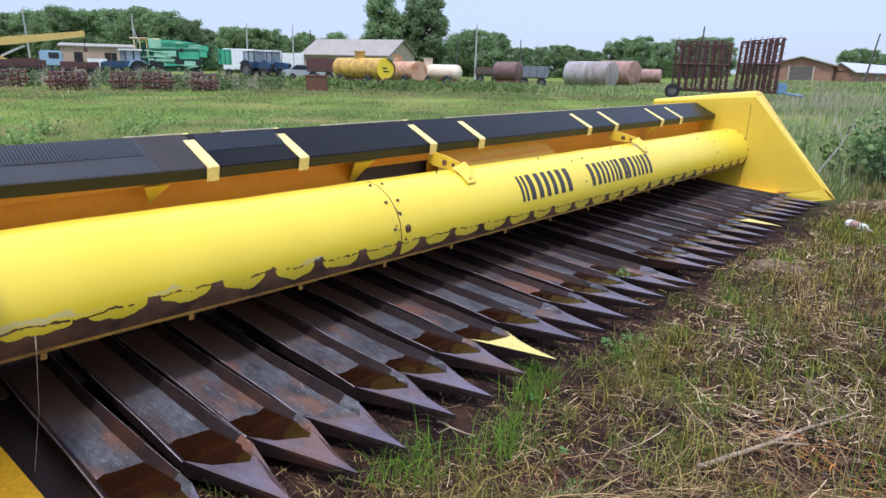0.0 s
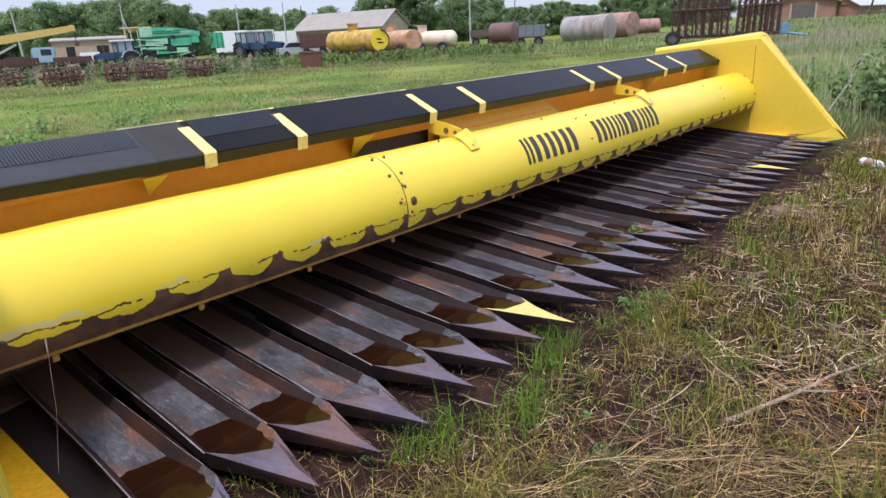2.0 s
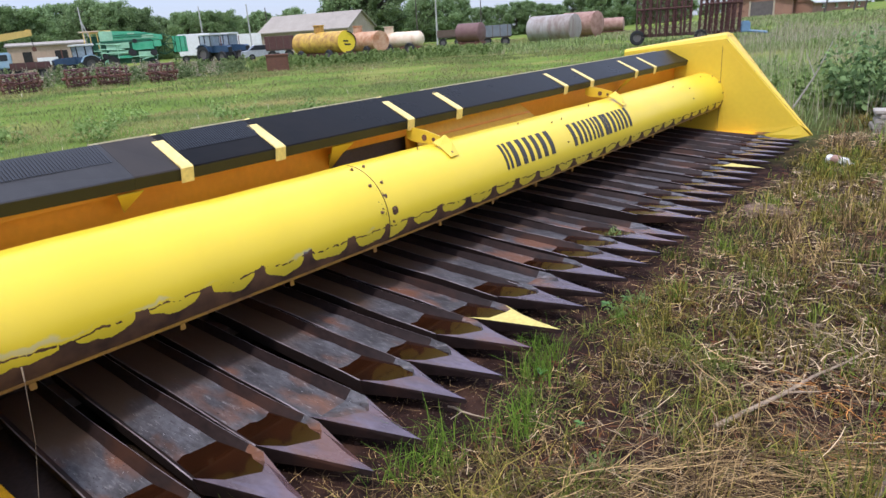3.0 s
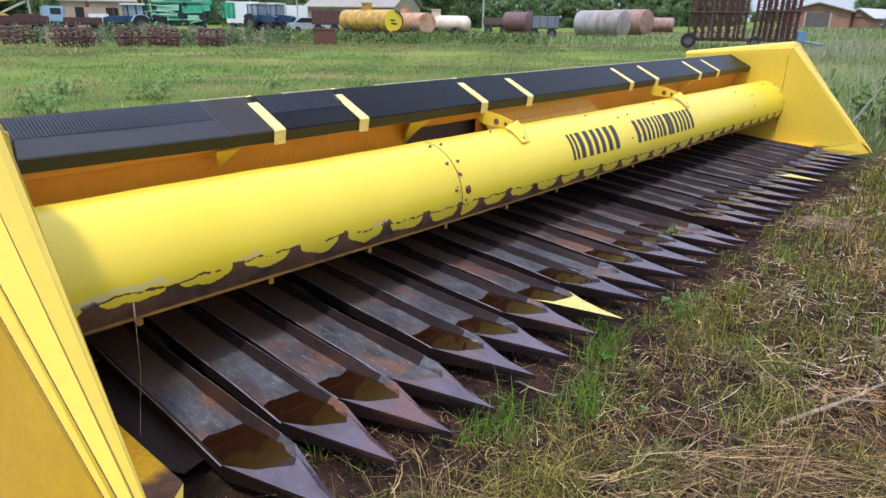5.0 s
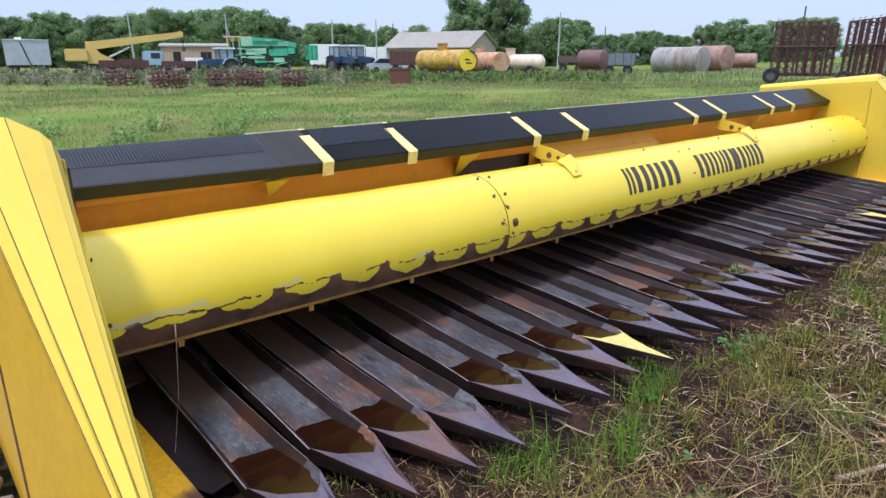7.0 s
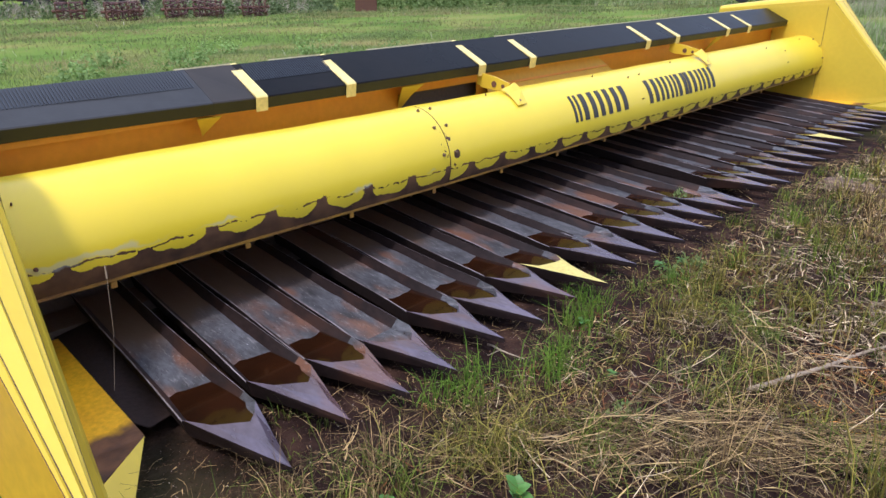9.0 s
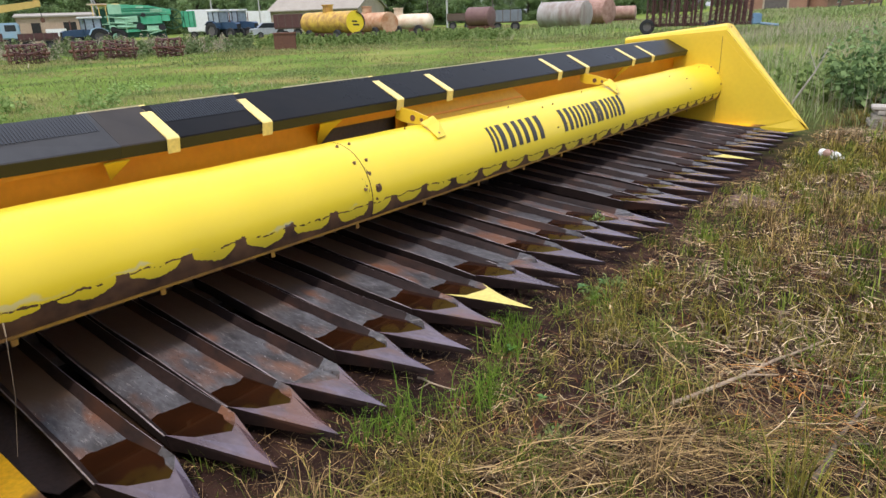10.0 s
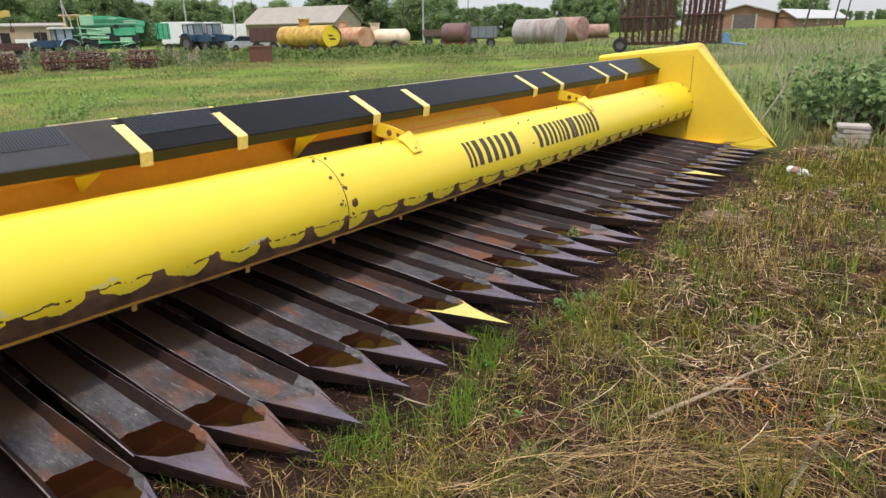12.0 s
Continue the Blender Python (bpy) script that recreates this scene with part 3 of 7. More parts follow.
# painted maker's name as plain dark blocks, one for each character
WORDS = ((2.707, 0.074), (2.813, 0.144), (2.999, 0.133), (3.18, 0.149), (3.621, 0.138), (3.796, 0.106), (3.94, 0.096), (4.062, 0.144), (4.216, 0.138), (4.397, 0.106), (4.54, 0.128))
for ya, w in WORDS:
    for s in (0.0, 0.66):
        part("lettering_bar", raise_verts(arc_band(ya + w * s, ya + w * (s + 0.34), 10, 48, TR + 0.0045, 0.002, 14)), M_LETTER, header, "black painted bar of worn lettering", smooth=True)


# trays
def tray_mesh(seed):
    rs = np.random.RandomState(seed)
    bm = bmesh.new()
    # x, floor z, floor y lo/hi, wall top y lo/hi, left and right wall top z
    st = np.array([(-1.47, 0.174, -0.106, 0.030, -0.132, 0.054, 0.204, 0.206),
                   (-0.95, 0.132, -0.106, 0.032, -0.132, 0.058, 0.162, 0.165),
                   (-0.60, 0.104, -0.107, 0.038, -0.134, 0.067, 0.134, 0.138),
                   (-0.42, 0.090, -0.108, 0.045, -0.135, 0.079, 0.119, 0.122)])
    xs = np.concatenate([np.linspace(-1.47, -0.75, 9), np.linspace(-0.72, -0.42, 14)])
    rows = []
    wave = rs.uniform(0, 6.28, 4)
    for x in xs:
        fz, fa, fb, wa, wb, wl, wz = (np.interp(x, st[:, 0], st[:, k]) for k in range(1, 8))
        calm = 0.3 if x > -0.75 else 1.0
        bump = [calm * (0.0028 * math.sin(x * 19 + wave[0] + j * 1.1) + 0.0018 * math.sin(x * 38 + wave[1] + j * 1.9)) for j in range(6)]
        dent = 0.003 * math.sin(x * 9 + wave[2])
        floor = [(x, fa + (fb - fa) * j / 5, fz + (bump[j] if -1.2 < x < -0.45 else 0)) for j in range(6)]
        ring = [(x, wa, wl + dent)] + floor + [(x, wb, wz + dent * 0.7), (x, wb + 0.004, wz - 0.002 + dent * 0.7), (x, fb + 0.014, fz - 0.022), (x, fa - 0.016, fz - 0.04), (x, wa - 0.004, wl - 0.002 + dent)]
        rows.append([bm.verts.new(p) for p in ring])
    k = len(rows[0])
    for a, b in zip(rows, rows[1:]):
        for i in range(k):
            j = (i + 1) % k
            f = bm.faces.new((a[i], a[j], b[j], b[i]))
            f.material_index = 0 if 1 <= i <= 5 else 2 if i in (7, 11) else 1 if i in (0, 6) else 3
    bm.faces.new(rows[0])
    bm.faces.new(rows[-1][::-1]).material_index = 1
    return bm


def nose_mesh(notch=-0.266):
    """Pointed nose: slanting lip, flat top, a narrow facet falling away on the far side."""
    bm = bmesh.new()
    lip = [(-0.42, -0.136, 0.119), (-0.335, -0.078, 0.113), (notch, 0.018, 0.112), (-0.3, 0.052, 0.114), (-0.348, 0.081, 0.117)]
    L = [bm.verts.new(p) for p in lip]
    T = bm.verts.new((0.0, 0.0, 0.1))
    R = bm.verts.new((-0.13, 0.006, 0.111))
    B = [bm.verts.new(p) for p in [(-0.42, -0.124, 0.05), (-0.42, 0.06, 0.06), (0.0, 0.003, 0.082), (0.0, -0.003, 0.082)]]
    T2 = bm.verts.new((0.004, 0.0, 0.09))
    F = [bm.verts.new((-0.42, -0.108, 0.09)), bm.verts.new((-0.42, 0.045, 0.09))]
    W = bm.verts.new((-0.42, 0.079, 0.122))
    S = bm.verts.new((-0.19, 0.05, 0.088))
    for f in ((L[0], L[1], T), (L[1], R, T), (L[1], L[2], R), (L[2], L[3], R), (R, L[3], S), (L[3], L[4], S), (R, S, T),
              (L[0], T, T2, B[3]), (L[0], B[3], B[0]), (S, B[2], T2, T), (L[4], B[1], S), (S, B[1], B[2]), (B[0], B[3], B[2], B[1]), (T2, B[2], B[3]),
              (L[0], B[0], F[0]), (B[0], B[1], F[1], F[0]), (F[1], B[1], W), (L[4], W, B[1])):
        bm.faces.new(f)
    # floor running on to a low step under the lip
    G = [bm.verts.new(p) for p in [(-0.346, -0.074, 0.095), (notch - 0.01, 0.014, 0.095), (-0.305, 0.042, 0.095)]]
    for f in ((F[0], F[1], G[2], G[1], G[0]), (L[0], F[0], G[0], L[1]), (L[1], G[0], G[1], L[2]), (L[2], G[1], G[2], L[3]), (L[3], G[2], F[1], L[4]), (L[4], F[1], W)):
        bm.faces.new(f).material_index = 3
    sharp = [e for e in bm.edges if e.is_manifold and e.calc_face_angle(0) > 0.5]
    cut = bmesh.ops.bevel(bm, geom=sharp, offset=0.0018, segments=1, affect="EDGES")
    for f in cut["faces"]:
        f.material_index = 2
    return bm


def water_mesh():
    bm = bmesh.new()
    pts = [(-0.8, -0.116), (-0.42, -0.118), (-0.334, -0.072), (-0.272, 0.014), (-0.302, 0.046), (-0.35, 0.068), (-0.42, 0.06), (-0.8, 0.044)]
    add_prism(bm, pts, 0.1, 0.1035, axis="z")
    return bm


# where each nose has been bent to, along x and y from its even place
NOSE_AT = {0: (0.042, -0.005), 1: (-0.012, 0.002), 2: (0.016, -0.019), 3: (0.034, -0.053), 4: (0.008, -0.01), 5: (0.03, -0.037),
           6: (0.013, -0.023), 7: (0.028, -0.047), 8: (0.011, -0.014), 9: (0.015, -0.059), 10: (0.034, -0.06), 11: (0.036, -0.041),
           12: (0.035, -0.081), 13: (0.05, -0.09), 14: (0.055, -0.11), 15: (0.042, -0.026), 16: (0.055, -0.08), 17: (0.044, -0.052),
           18: (0.036, -0.055), 19: (0.04, -0.037), 20: (0.03, 0.0), 21: (0.02, 0.01), 22: (0.014, 0.01), 23: (0.0, 0.05), 24: (-0.005, 0.08),
           25: (0.01, 0.04), 26: (0.0, 0.06)}
rng = random.Random(4)
tray_data = []
for k in range(6):
    bm = tray_mesh(60 + k)
    bmesh.ops.recalc_face_normals(bm, faces=bm.faces)
    me = bpy.data.meshes.new("tray")
    bm.to_mesh(me)
    bm.free()
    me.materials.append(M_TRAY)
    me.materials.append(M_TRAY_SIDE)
    me.materials.append(M_EDGE)
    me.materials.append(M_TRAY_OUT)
    me.polygons.foreach_set("use_smooth", [True] * len(me.polygons))
    me.set_sharp_from_angle(angle=radians(28))
    tray_data.append(me)
nose_data = nose_y_data = water_data = None
for i in range(29):
    tray = new("tray", tray_data[(i * 5 + i // 4) % 6])
    tray.parent = header
    if nose_data is None:
        nose = part("nose", nose_mesh(), M_NOSE, tray)
        water = part("rainwater", water_mesh(), M_WATER, tray)
        nose_data, water_data = nose.data, water.data
        for m in (M_TRAY_SIDE, M_EDGE, M_TRAY):
            nose_data.materials.append(m)
        # steep faces take the darker side colour, flat tops the nose colour
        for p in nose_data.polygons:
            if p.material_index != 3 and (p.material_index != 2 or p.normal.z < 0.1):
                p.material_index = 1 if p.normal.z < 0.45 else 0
        flat = part("nose", nose_mesh(-0.305), M_NOSE_Y, tray)
        nose_y_data = flat.data
        bpy.data.objects.remove(flat)
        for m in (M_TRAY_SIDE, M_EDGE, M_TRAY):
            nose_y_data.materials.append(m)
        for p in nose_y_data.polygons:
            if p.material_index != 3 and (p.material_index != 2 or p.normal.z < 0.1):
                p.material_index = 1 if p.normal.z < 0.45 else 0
    else:
        nose = new("nose", nose_y_data if i in (7, 22) else nose_data)
        nose.parent = tray
        water = None
        if i not in (3, 9, 14):
            water = new("rainwater", water_data)
            water.parent = tray
            water.location.z = rng.uniform(-0.005, 0.003)
    nose["label"] = "yellow painted pointed nose" if i in (7, 22) else "smooth grey-violet pointed steel nose"
    if water is not None:
        water["label"] = "brown rainwater pooled in the tray"
    dx, dy = NOSE_AT.get(i, (0.0, 0.02))
    tray.matrix_basis = pose(dx, PITCH * i + dy, -0.03 if i == 14 else rng.uniform(-0.002, 0.002), 0, 0, rng.uniform(-0.5, 0.5))

# cutter bar, pan and back wall behind the trays
part("cutter_bar", prism([(-1.39, 0.08), (-1.3, 0.08), (-1.3, 0.125), (-1.39, 0.13)], Y0, Y1), M_DARK, header)
part("bottom_pan", prism([(-1.62, 0.1), (-1.4, 0.1), (-1.4, 0.12), (-1.62, 0.12)], Y0, Y1), M_DARK, header)
# lower sheet coloured dark for the deep shade behind the trays
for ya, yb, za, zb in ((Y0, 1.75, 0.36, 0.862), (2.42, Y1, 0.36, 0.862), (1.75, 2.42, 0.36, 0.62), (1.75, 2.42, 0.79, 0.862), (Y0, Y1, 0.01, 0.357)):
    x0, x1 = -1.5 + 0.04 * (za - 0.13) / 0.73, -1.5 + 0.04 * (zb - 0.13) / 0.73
    part("back_wall", prism([(x0 - 0.01, za), (x0, za), (x1, zb), (x1 - 0.01, zb)], ya, yb), M_OCHRE if za > 0.3 else M_DARK, header, "yellow back sheet, coloured orange for bounced light and shade" if za > 0.3 else "lower back sheet, darkened for the shade behind the trays")
# solid dark block in the opening stands in for its shaded inside
part("feeder_shade_block", box((-2.1, 1.5, 0.3), (-1.54, 2.8, 0.9)), M_DARK, header)
part("feeder_strut", prism([(-1.39, 0.845), (-1.39, 0.8), (-1.55, 0.66), (-1.58, 0.7)], 1.76, 1.8), M_YELLOW, header)
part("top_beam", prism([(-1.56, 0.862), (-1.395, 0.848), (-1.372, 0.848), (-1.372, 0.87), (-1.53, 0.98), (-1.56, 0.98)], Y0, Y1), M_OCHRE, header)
part("slanted_panel", sheet([(-1.38, 2.46, 0.66), (-1.38, 4.0, 0.66), (-1.45, 3.72, 0.862), (-1.45, 2.46, 0.862)], 0.004), M_DEEP_YELLOW, header, "bright yellow slanted panel")
part("panel_ridge", sheet([(-1.402, 2.46, 0.757), (-1.402, 3.86, 0.757), (-1.409, 3.84, 0.77), (-1.409, 2.46, 0.77)], 0.006), M_OCHRE, header)
for ya in (0.51, 1.7, 5.6):
    bm = bmesh.new()
    big = 0.7 if ya < 1 else 1.0
    add_sheet(bm, [(-1.33, ya - 0.03 * big, 0.853), (-1.33 - 0.14 * big, ya + 0.05 * big, 0.853 - 0.133 * big), (-1.33, ya + 0.13 * big, 0.853)], 0.005)
    part("gusset", bm, M_YELLOW, header)

# black screen, in panels between the straps
SCR_F, SCR_B = (-1.306, 0.918), (-1.547, 1.043)
edges = [Y0, 0.56, 0.793, 1.302, 2.292, 2.784, 4.268, 4.756, 5.75, 6.24, Y1 - 0.02]


def screen_panel(ya, yb, ribs, mat):
    bm = bmesh.new()
    prof = [SCR_F, (SCR_F[0] + 0.004, SCR_F[1] - 0.006), (-1.318, 0.862), (-1.33, 0.862), (-1.33, 0.905), (SCR_B[0], SCR_B[1] - 0.012), SCR_B]
    add_prism(bm, prof, ya, yb)
    for v in bm.verts:                 # front edge a little high at the near end
        if v.co.x > -1.4 and v.co.y < 0.79:
            v.co.z += 0.022 * (0.79 - v.co.y) / 1.15
    ob = part("screen_panel", bm, mat, header, "dusty brown screen patch" if mat is M_SCREEN_B else "dull black rubber screen panel")
    ob.data.materials.append(M_LIP)
    for p in ob.data.polygons:
        if p.normal.x > 0.85:
            p.material_index = 1
    if ribs:
        bm = bmesh.new()
        k = int((yb - 0.005 - ya) / 0.013)
        dx, dz = SCR_B[0] - SCR_F[0], SCR_B[1] - SCR_F[1]
        for j in range(k):
            y = ya + (0.006 if ya < 0.7 else 0.036) + j * 0.013
            if y > yb - 0.02:
                break
            up = 0.011 * max(0.0, 0.79 - y) / 1.15
            s0, s1 = 0.45, 0.97
            a, b = (SCR_F[0] + dx * s0, SCR_F[1] + dz * s0), (SCR_F[0] + dx * s1, SCR_F[1] + dz * s1)
            add_sheet(bm, [(a[0], y, a[1] + 0.0025 + up), (a[0], y + 0.006, a[1] + 0.0025 + up), (b[0], y + 0.012, b[1] + 0.0025), (b[0], y + 0.006, b[1] + 0.0025)], 0.002)
        part("rib", bm, M_RIB, ob)["kind"] = "stuff"


for a, b in zip(edges, edges[1:]):
    screen_panel(a + (0.001 if a > 0 else 0), b, b < 0.6 or 0.79 < a < 1.0, M_SCREEN_B if a == 0.56 else M_DUSTY_RUBBER if b < 0.6 else M_SCREEN)
for yb in (0.823, 1.332, 2.322, 2.814, 4.298, 4.786, 5.78, 6.27):
    bm = bmesh.new()
    prof = [(SCR_B[0] - 0.012, SCR_B[1] + 0.004), (SCR_F[0] + 0.004, SCR_F[1] + 0.006), (SCR_F[0] + 0.011, SCR_F[1] - 0.002), (-1.307, 0.852), (-1.313, 0.852), (SCR_F[0] + 0.003, SCR_F[1] - 0.004), (SCR_F[0], SCR_F[1] + 0.001), (SCR_B[0] - 0.012, SCR_B[1] - 0.003)]
    add_prism(bm, prof, yb - 0.058, yb)
    part("strap", bm, M_STRAP, header, "pale yellow painted steel strap")
for ya, yb in ((0.52, 0.79), (1.0, 1.3), (1.62, 2.28), (2.7, 6.9)):
    part("back_strip", prism([(SCR_B[0] - 0.02, SCR_B[1] - 0.02), (SCR_B[0] - 0.002, SCR_B[1] - 0.012), (SCR_B[0] - 0.004, SCR_B[1] + 0.006), (SCR_B[0] - 0.02, SCR_B[1] + 0.004)], ya, yb), M_STRIP, header, "pale cream edge strip")


def bracket(y):
    """Flat arm from under the screen, its end bent into a flap that is bolted down on the drum cover."""
    side = [(-1.35, 0.9), (-1.32, 0.87), (-1.2, 0.853), (-1.09, 0.824), (-1.1, 0.79), (-1.18, 0.775), (-1.3, 0.782), (-1.35, 0.8)]
    ob = part("bracket", prism(side, y - 0.004, y + 0.004), M_YELLOW, header, "bent yellow steel bracket arm with bolt holes")
    bm = bmesh.new()
    add_sheet(bm, [(-1.115, y - 0.05, 0.79), (-1.09, y + 0.04, 0.824), (-1.045, y + 0.045, 0.79), (-1.06, y - 0.055, 0.772)], 0.005)
    add_sheet(bm, [(-1.06, y - 0.055, 0.772), (-1.045, y + 0.045, 0.79), (-0.974, y + 0.015, 0.718), (-0.97, y - 0.065, 0.716)], 0.005)
    part("flap", bm, M_YELLOW, ob)
    for x, z, r in ((-1.21, 0.81, 0.019), (-1.14, 0.803, 0.012)):
        part("bolt", rod((x, y - 0.008, z), (x, y - 0.003, z), r, sides=12), M_RUST, ob)
    part("bolt", rod((-0.995, y - 0.025, 0.735), (-0.989, y - 0.025, 0.743), 0.008, sides=10), M_BOLT, ob)


bracket(2.3)
bracket(4.72)


# end dividers
def divider(side):
    """side 0: near end; side 1: far end, mirrored."""
    def q(x, y, z):
        return (x, y if side == 0 else Y0 + Y1 - y, z)
    nose = (0.3, -0.525, 0.06) if side == 0 else (0.05, -0.49, 0.075)
    base = part("divider", sheet([q(-2.09, -0.365, 0.1), q(-2.09, -0.365, 1.02), q(-0.93, -0.365, 1.085), q(-0.86, -0.365, 0.1)], 0.006), M_YELLOW, header, "pointed yellow sheet-metal end divider")
    it, ie = ((-0.915, -0.38, 1.1), (0.03, -0.471, 0.172)) if side == 0 else ((-0.93, -0.365, 1.072), (-0.09, -0.442, 0.2))
    part("inner_front_panel", sheet([q(*it), q(*ie), q(-0.2, -0.425, 0.1), q(-0.86, -0.366, 0.1)], 0.005), M_YELLOW, base)
    # ridge strips on the sloping front
    t = [(-0.90, -0.368, 1.135), (-0.915, -0.40, 1.178), (-0.925, -0.49, 1.205), (-0.92, -0.562, 1.196), (-0.90, -0.602, 1.182 if side else 1.15)]
    e = [(-0.005, -0.462, 0.135), (0.0, -0.468, 0.14), (0.01, -0.485, 0.135), (0.012, -0.497, 0.13), (0.0, -0.505, 0.12)]
    if side == 0:
        t = [(-0.89, -0.4, 1.145), (-0.9, -0.425, 1.175), (-0.91, -0.503, 1.222), (-0.902, -0.598, 1.213), (-0.888, -0.63, 1.16)]
        e = [(0.2, -0.51, 0.165), (0.212, -0.513, 0.172), (0.233, -0.517, 0.17), (0.265, -0.527, 0.165), (0.225, -0.53, 0.145)]
    k = [(-2.09, -0.366, 1.03), (-2.10, -0.40, 1.056), (-2.10, -0.49, 1.062), (-2.10, -0.562, 1.056), (-2.09, -0.602, 1.05 if side else 1.02)]
    bm = bmesh.new()
    T, E, K = ([bm.verts.new(q(*p)) for p in ps] for ps in (t, e, k))
    N = bm.verts.new(q(*nose))
    for i in range(4):
        bm.faces.new((T[i], T[i + 1], E[i + 1], E[i]))
        bm.faces.new((K[i], K[i + 1], T[i + 1], T[i]))
        bm.faces.new((E[i], E[i + 1], N))
    lo_t, lo_k = bm.verts.new(q(*it)), bm.verts.new(q(-2.09, -0.365, 1.0))
    lo_e = bm.verts.new(q(*ie))
    bm.faces.new((T[0], lo_t, lo_k, K[0]))
    bm.faces.new((T[0], E[0], lo_e, lo_t))
    part("ridge_cap", bm, M_YELLOW, base, "folded yellow ridge cap", centre=q(-1.0, -0.485, 0.3))
    # outer side: front sheet down to the nose, plain sheet behind it
    bm = bmesh.new()
    o = [(-1.05, -0.606, 1.165 if side else 1.137), (-0.9, -0.604, 1.178 if side else 1.148), (0.0, -0.507, 0.118), (0.035, -0.497, 0.072), (-0.3, -0.57, 0.05), (-1.05, -0.635, 0.03)]
    if side == 0:
        o = [(-1.02, -0.625, 1.14), (-0.888, -0.632, 1.16), (0.225, -0.532, 0.145), (0.285, -0.525, 0.06), (-0.1, -0.585, 0.06), (-0.62, -0.655, 0.12)]
    V = [bm.verts.new(q(*p)) for p in o]
    for f in ((0, 1, 2), (0, 2, 4, 5), (2, 3, 4)):
        bm.faces.new([V[i] for i in f])
    part("outer_panel", bm, M_DEEP_YELLOW, base, "deep yellow outer side panel", centre=q(-0.6, -0.48, 0.4))
    part("rear_side_panel", sheet([q(-2.09, -0.597, 1.02), q(o[0][0] - 0.006, -0.6 if side else -0.62, 1.15 if side else 1.13), q(o[5][0] - 0.006, -0.62 if side else -0.655, 0.06), q(-2.09, -0.62, 0.06)], 0.004), M_DEEP_YELLOW, base)
    bm = bmesh.new()
    add_rod(bm, q(o[0][0], o[0][1] - 0.002, 1.12), q(o[5][0], o[5][1], o[5][2] + 0.02), 0.004, sides=6)
    part("panel_edge", bm, M_LINE, base)
    # seam on the inner face and joints on the ridge
    bm = bmesh.new()
    add_box(bm, (-0.9325, -0.374, 0.14), (-0.9285, -0.3565, 1.06))
    if side:
        bmesh.ops.transform(bm, matrix=Matrix.Translation((0, Y0 + Y1, 0)) @ Matrix.Diagonal((1, -1, 1, 1)), verts=bm.verts)
    for a, b in zip((t[0],) + tuple(t[2:]), (e[0],) + tuple(e[2:])):
        add_rod(bm, q(*a), q(*b), 0.0013, sides=6)
    add_rod(bm, q(-0.93, -0.362, 1.073), q(-2.08, -0.362, 1.002), 0.0022, sides=6)
    part("panel_joint", bm, M_LINE, base)
    # inner foot: rusty floor plate and bright front triangle
    part("foot_plate", sheet([q(-1.26, -0.25, 0.105), q(-0.40, -0.25, 0.105), q(*((-0.238, -0.434, 0.122) if side == 0 else (-0.17, -0.435, 0.112))), q(-0.4, -0.4, 0.11), q(-1.26, -0.36, 0.11)], 0.004), M_FOOT, base, "yellow foot plate with rust stains")
    part("sole_plate", sheet([q(-1.3, -0.253, 0.1), q(-0.56, -0.253, 0.085), q(-0.5, -0.2, 0.06), q(-0.52, -0.118, 0.06), q(-1.3, -0.118, 0.12)], 0.004), M_TRAY_OUT, base, "black steel sole plate")
    part("foot_front", sheet([q(-0.40, -0.25, 0.108), q(*((-0.235, -0.432, 0.126) if side == 0 else ie)), q(nose[0] - 0.03, nose[1] + 0.012, nose[2]), q(*((-0.135, -0.404, 0.04) if side == 0 else (-0.33, -0.3, 0.01)))], 0.004), M_YELLOW, base)
    rk = random.Random(3 + side)
    for x, y, z in ((-0.894, -0.52, 1.168), (-0.888, -0.489, 1.163), (-0.882, -0.478, 1.158), (-0.895, -0.432, 1.161)):
        # flake of paint gone, rust showing
        n = Vector((0.75, 0.08 if not side else -0.08, 0.65)).normalized()
        u = n.cross(Vector((0, 1, 0))).normalized()
        w = n.cross(u)
        c = Vector(q(x, y, z)) + n * 0.0012
        sz = rk.uniform(0.007, 0.014)
        ring = [c + (u * math.cos(j * 0.7) * 0.8 + w * math.sin(j * 0.7) * 1.3) * sz * rk.uniform(0.6, 1.2) for j in range(9)]
        part("rust_mark", sheet(ring, 0.0008), M_RUST, base)


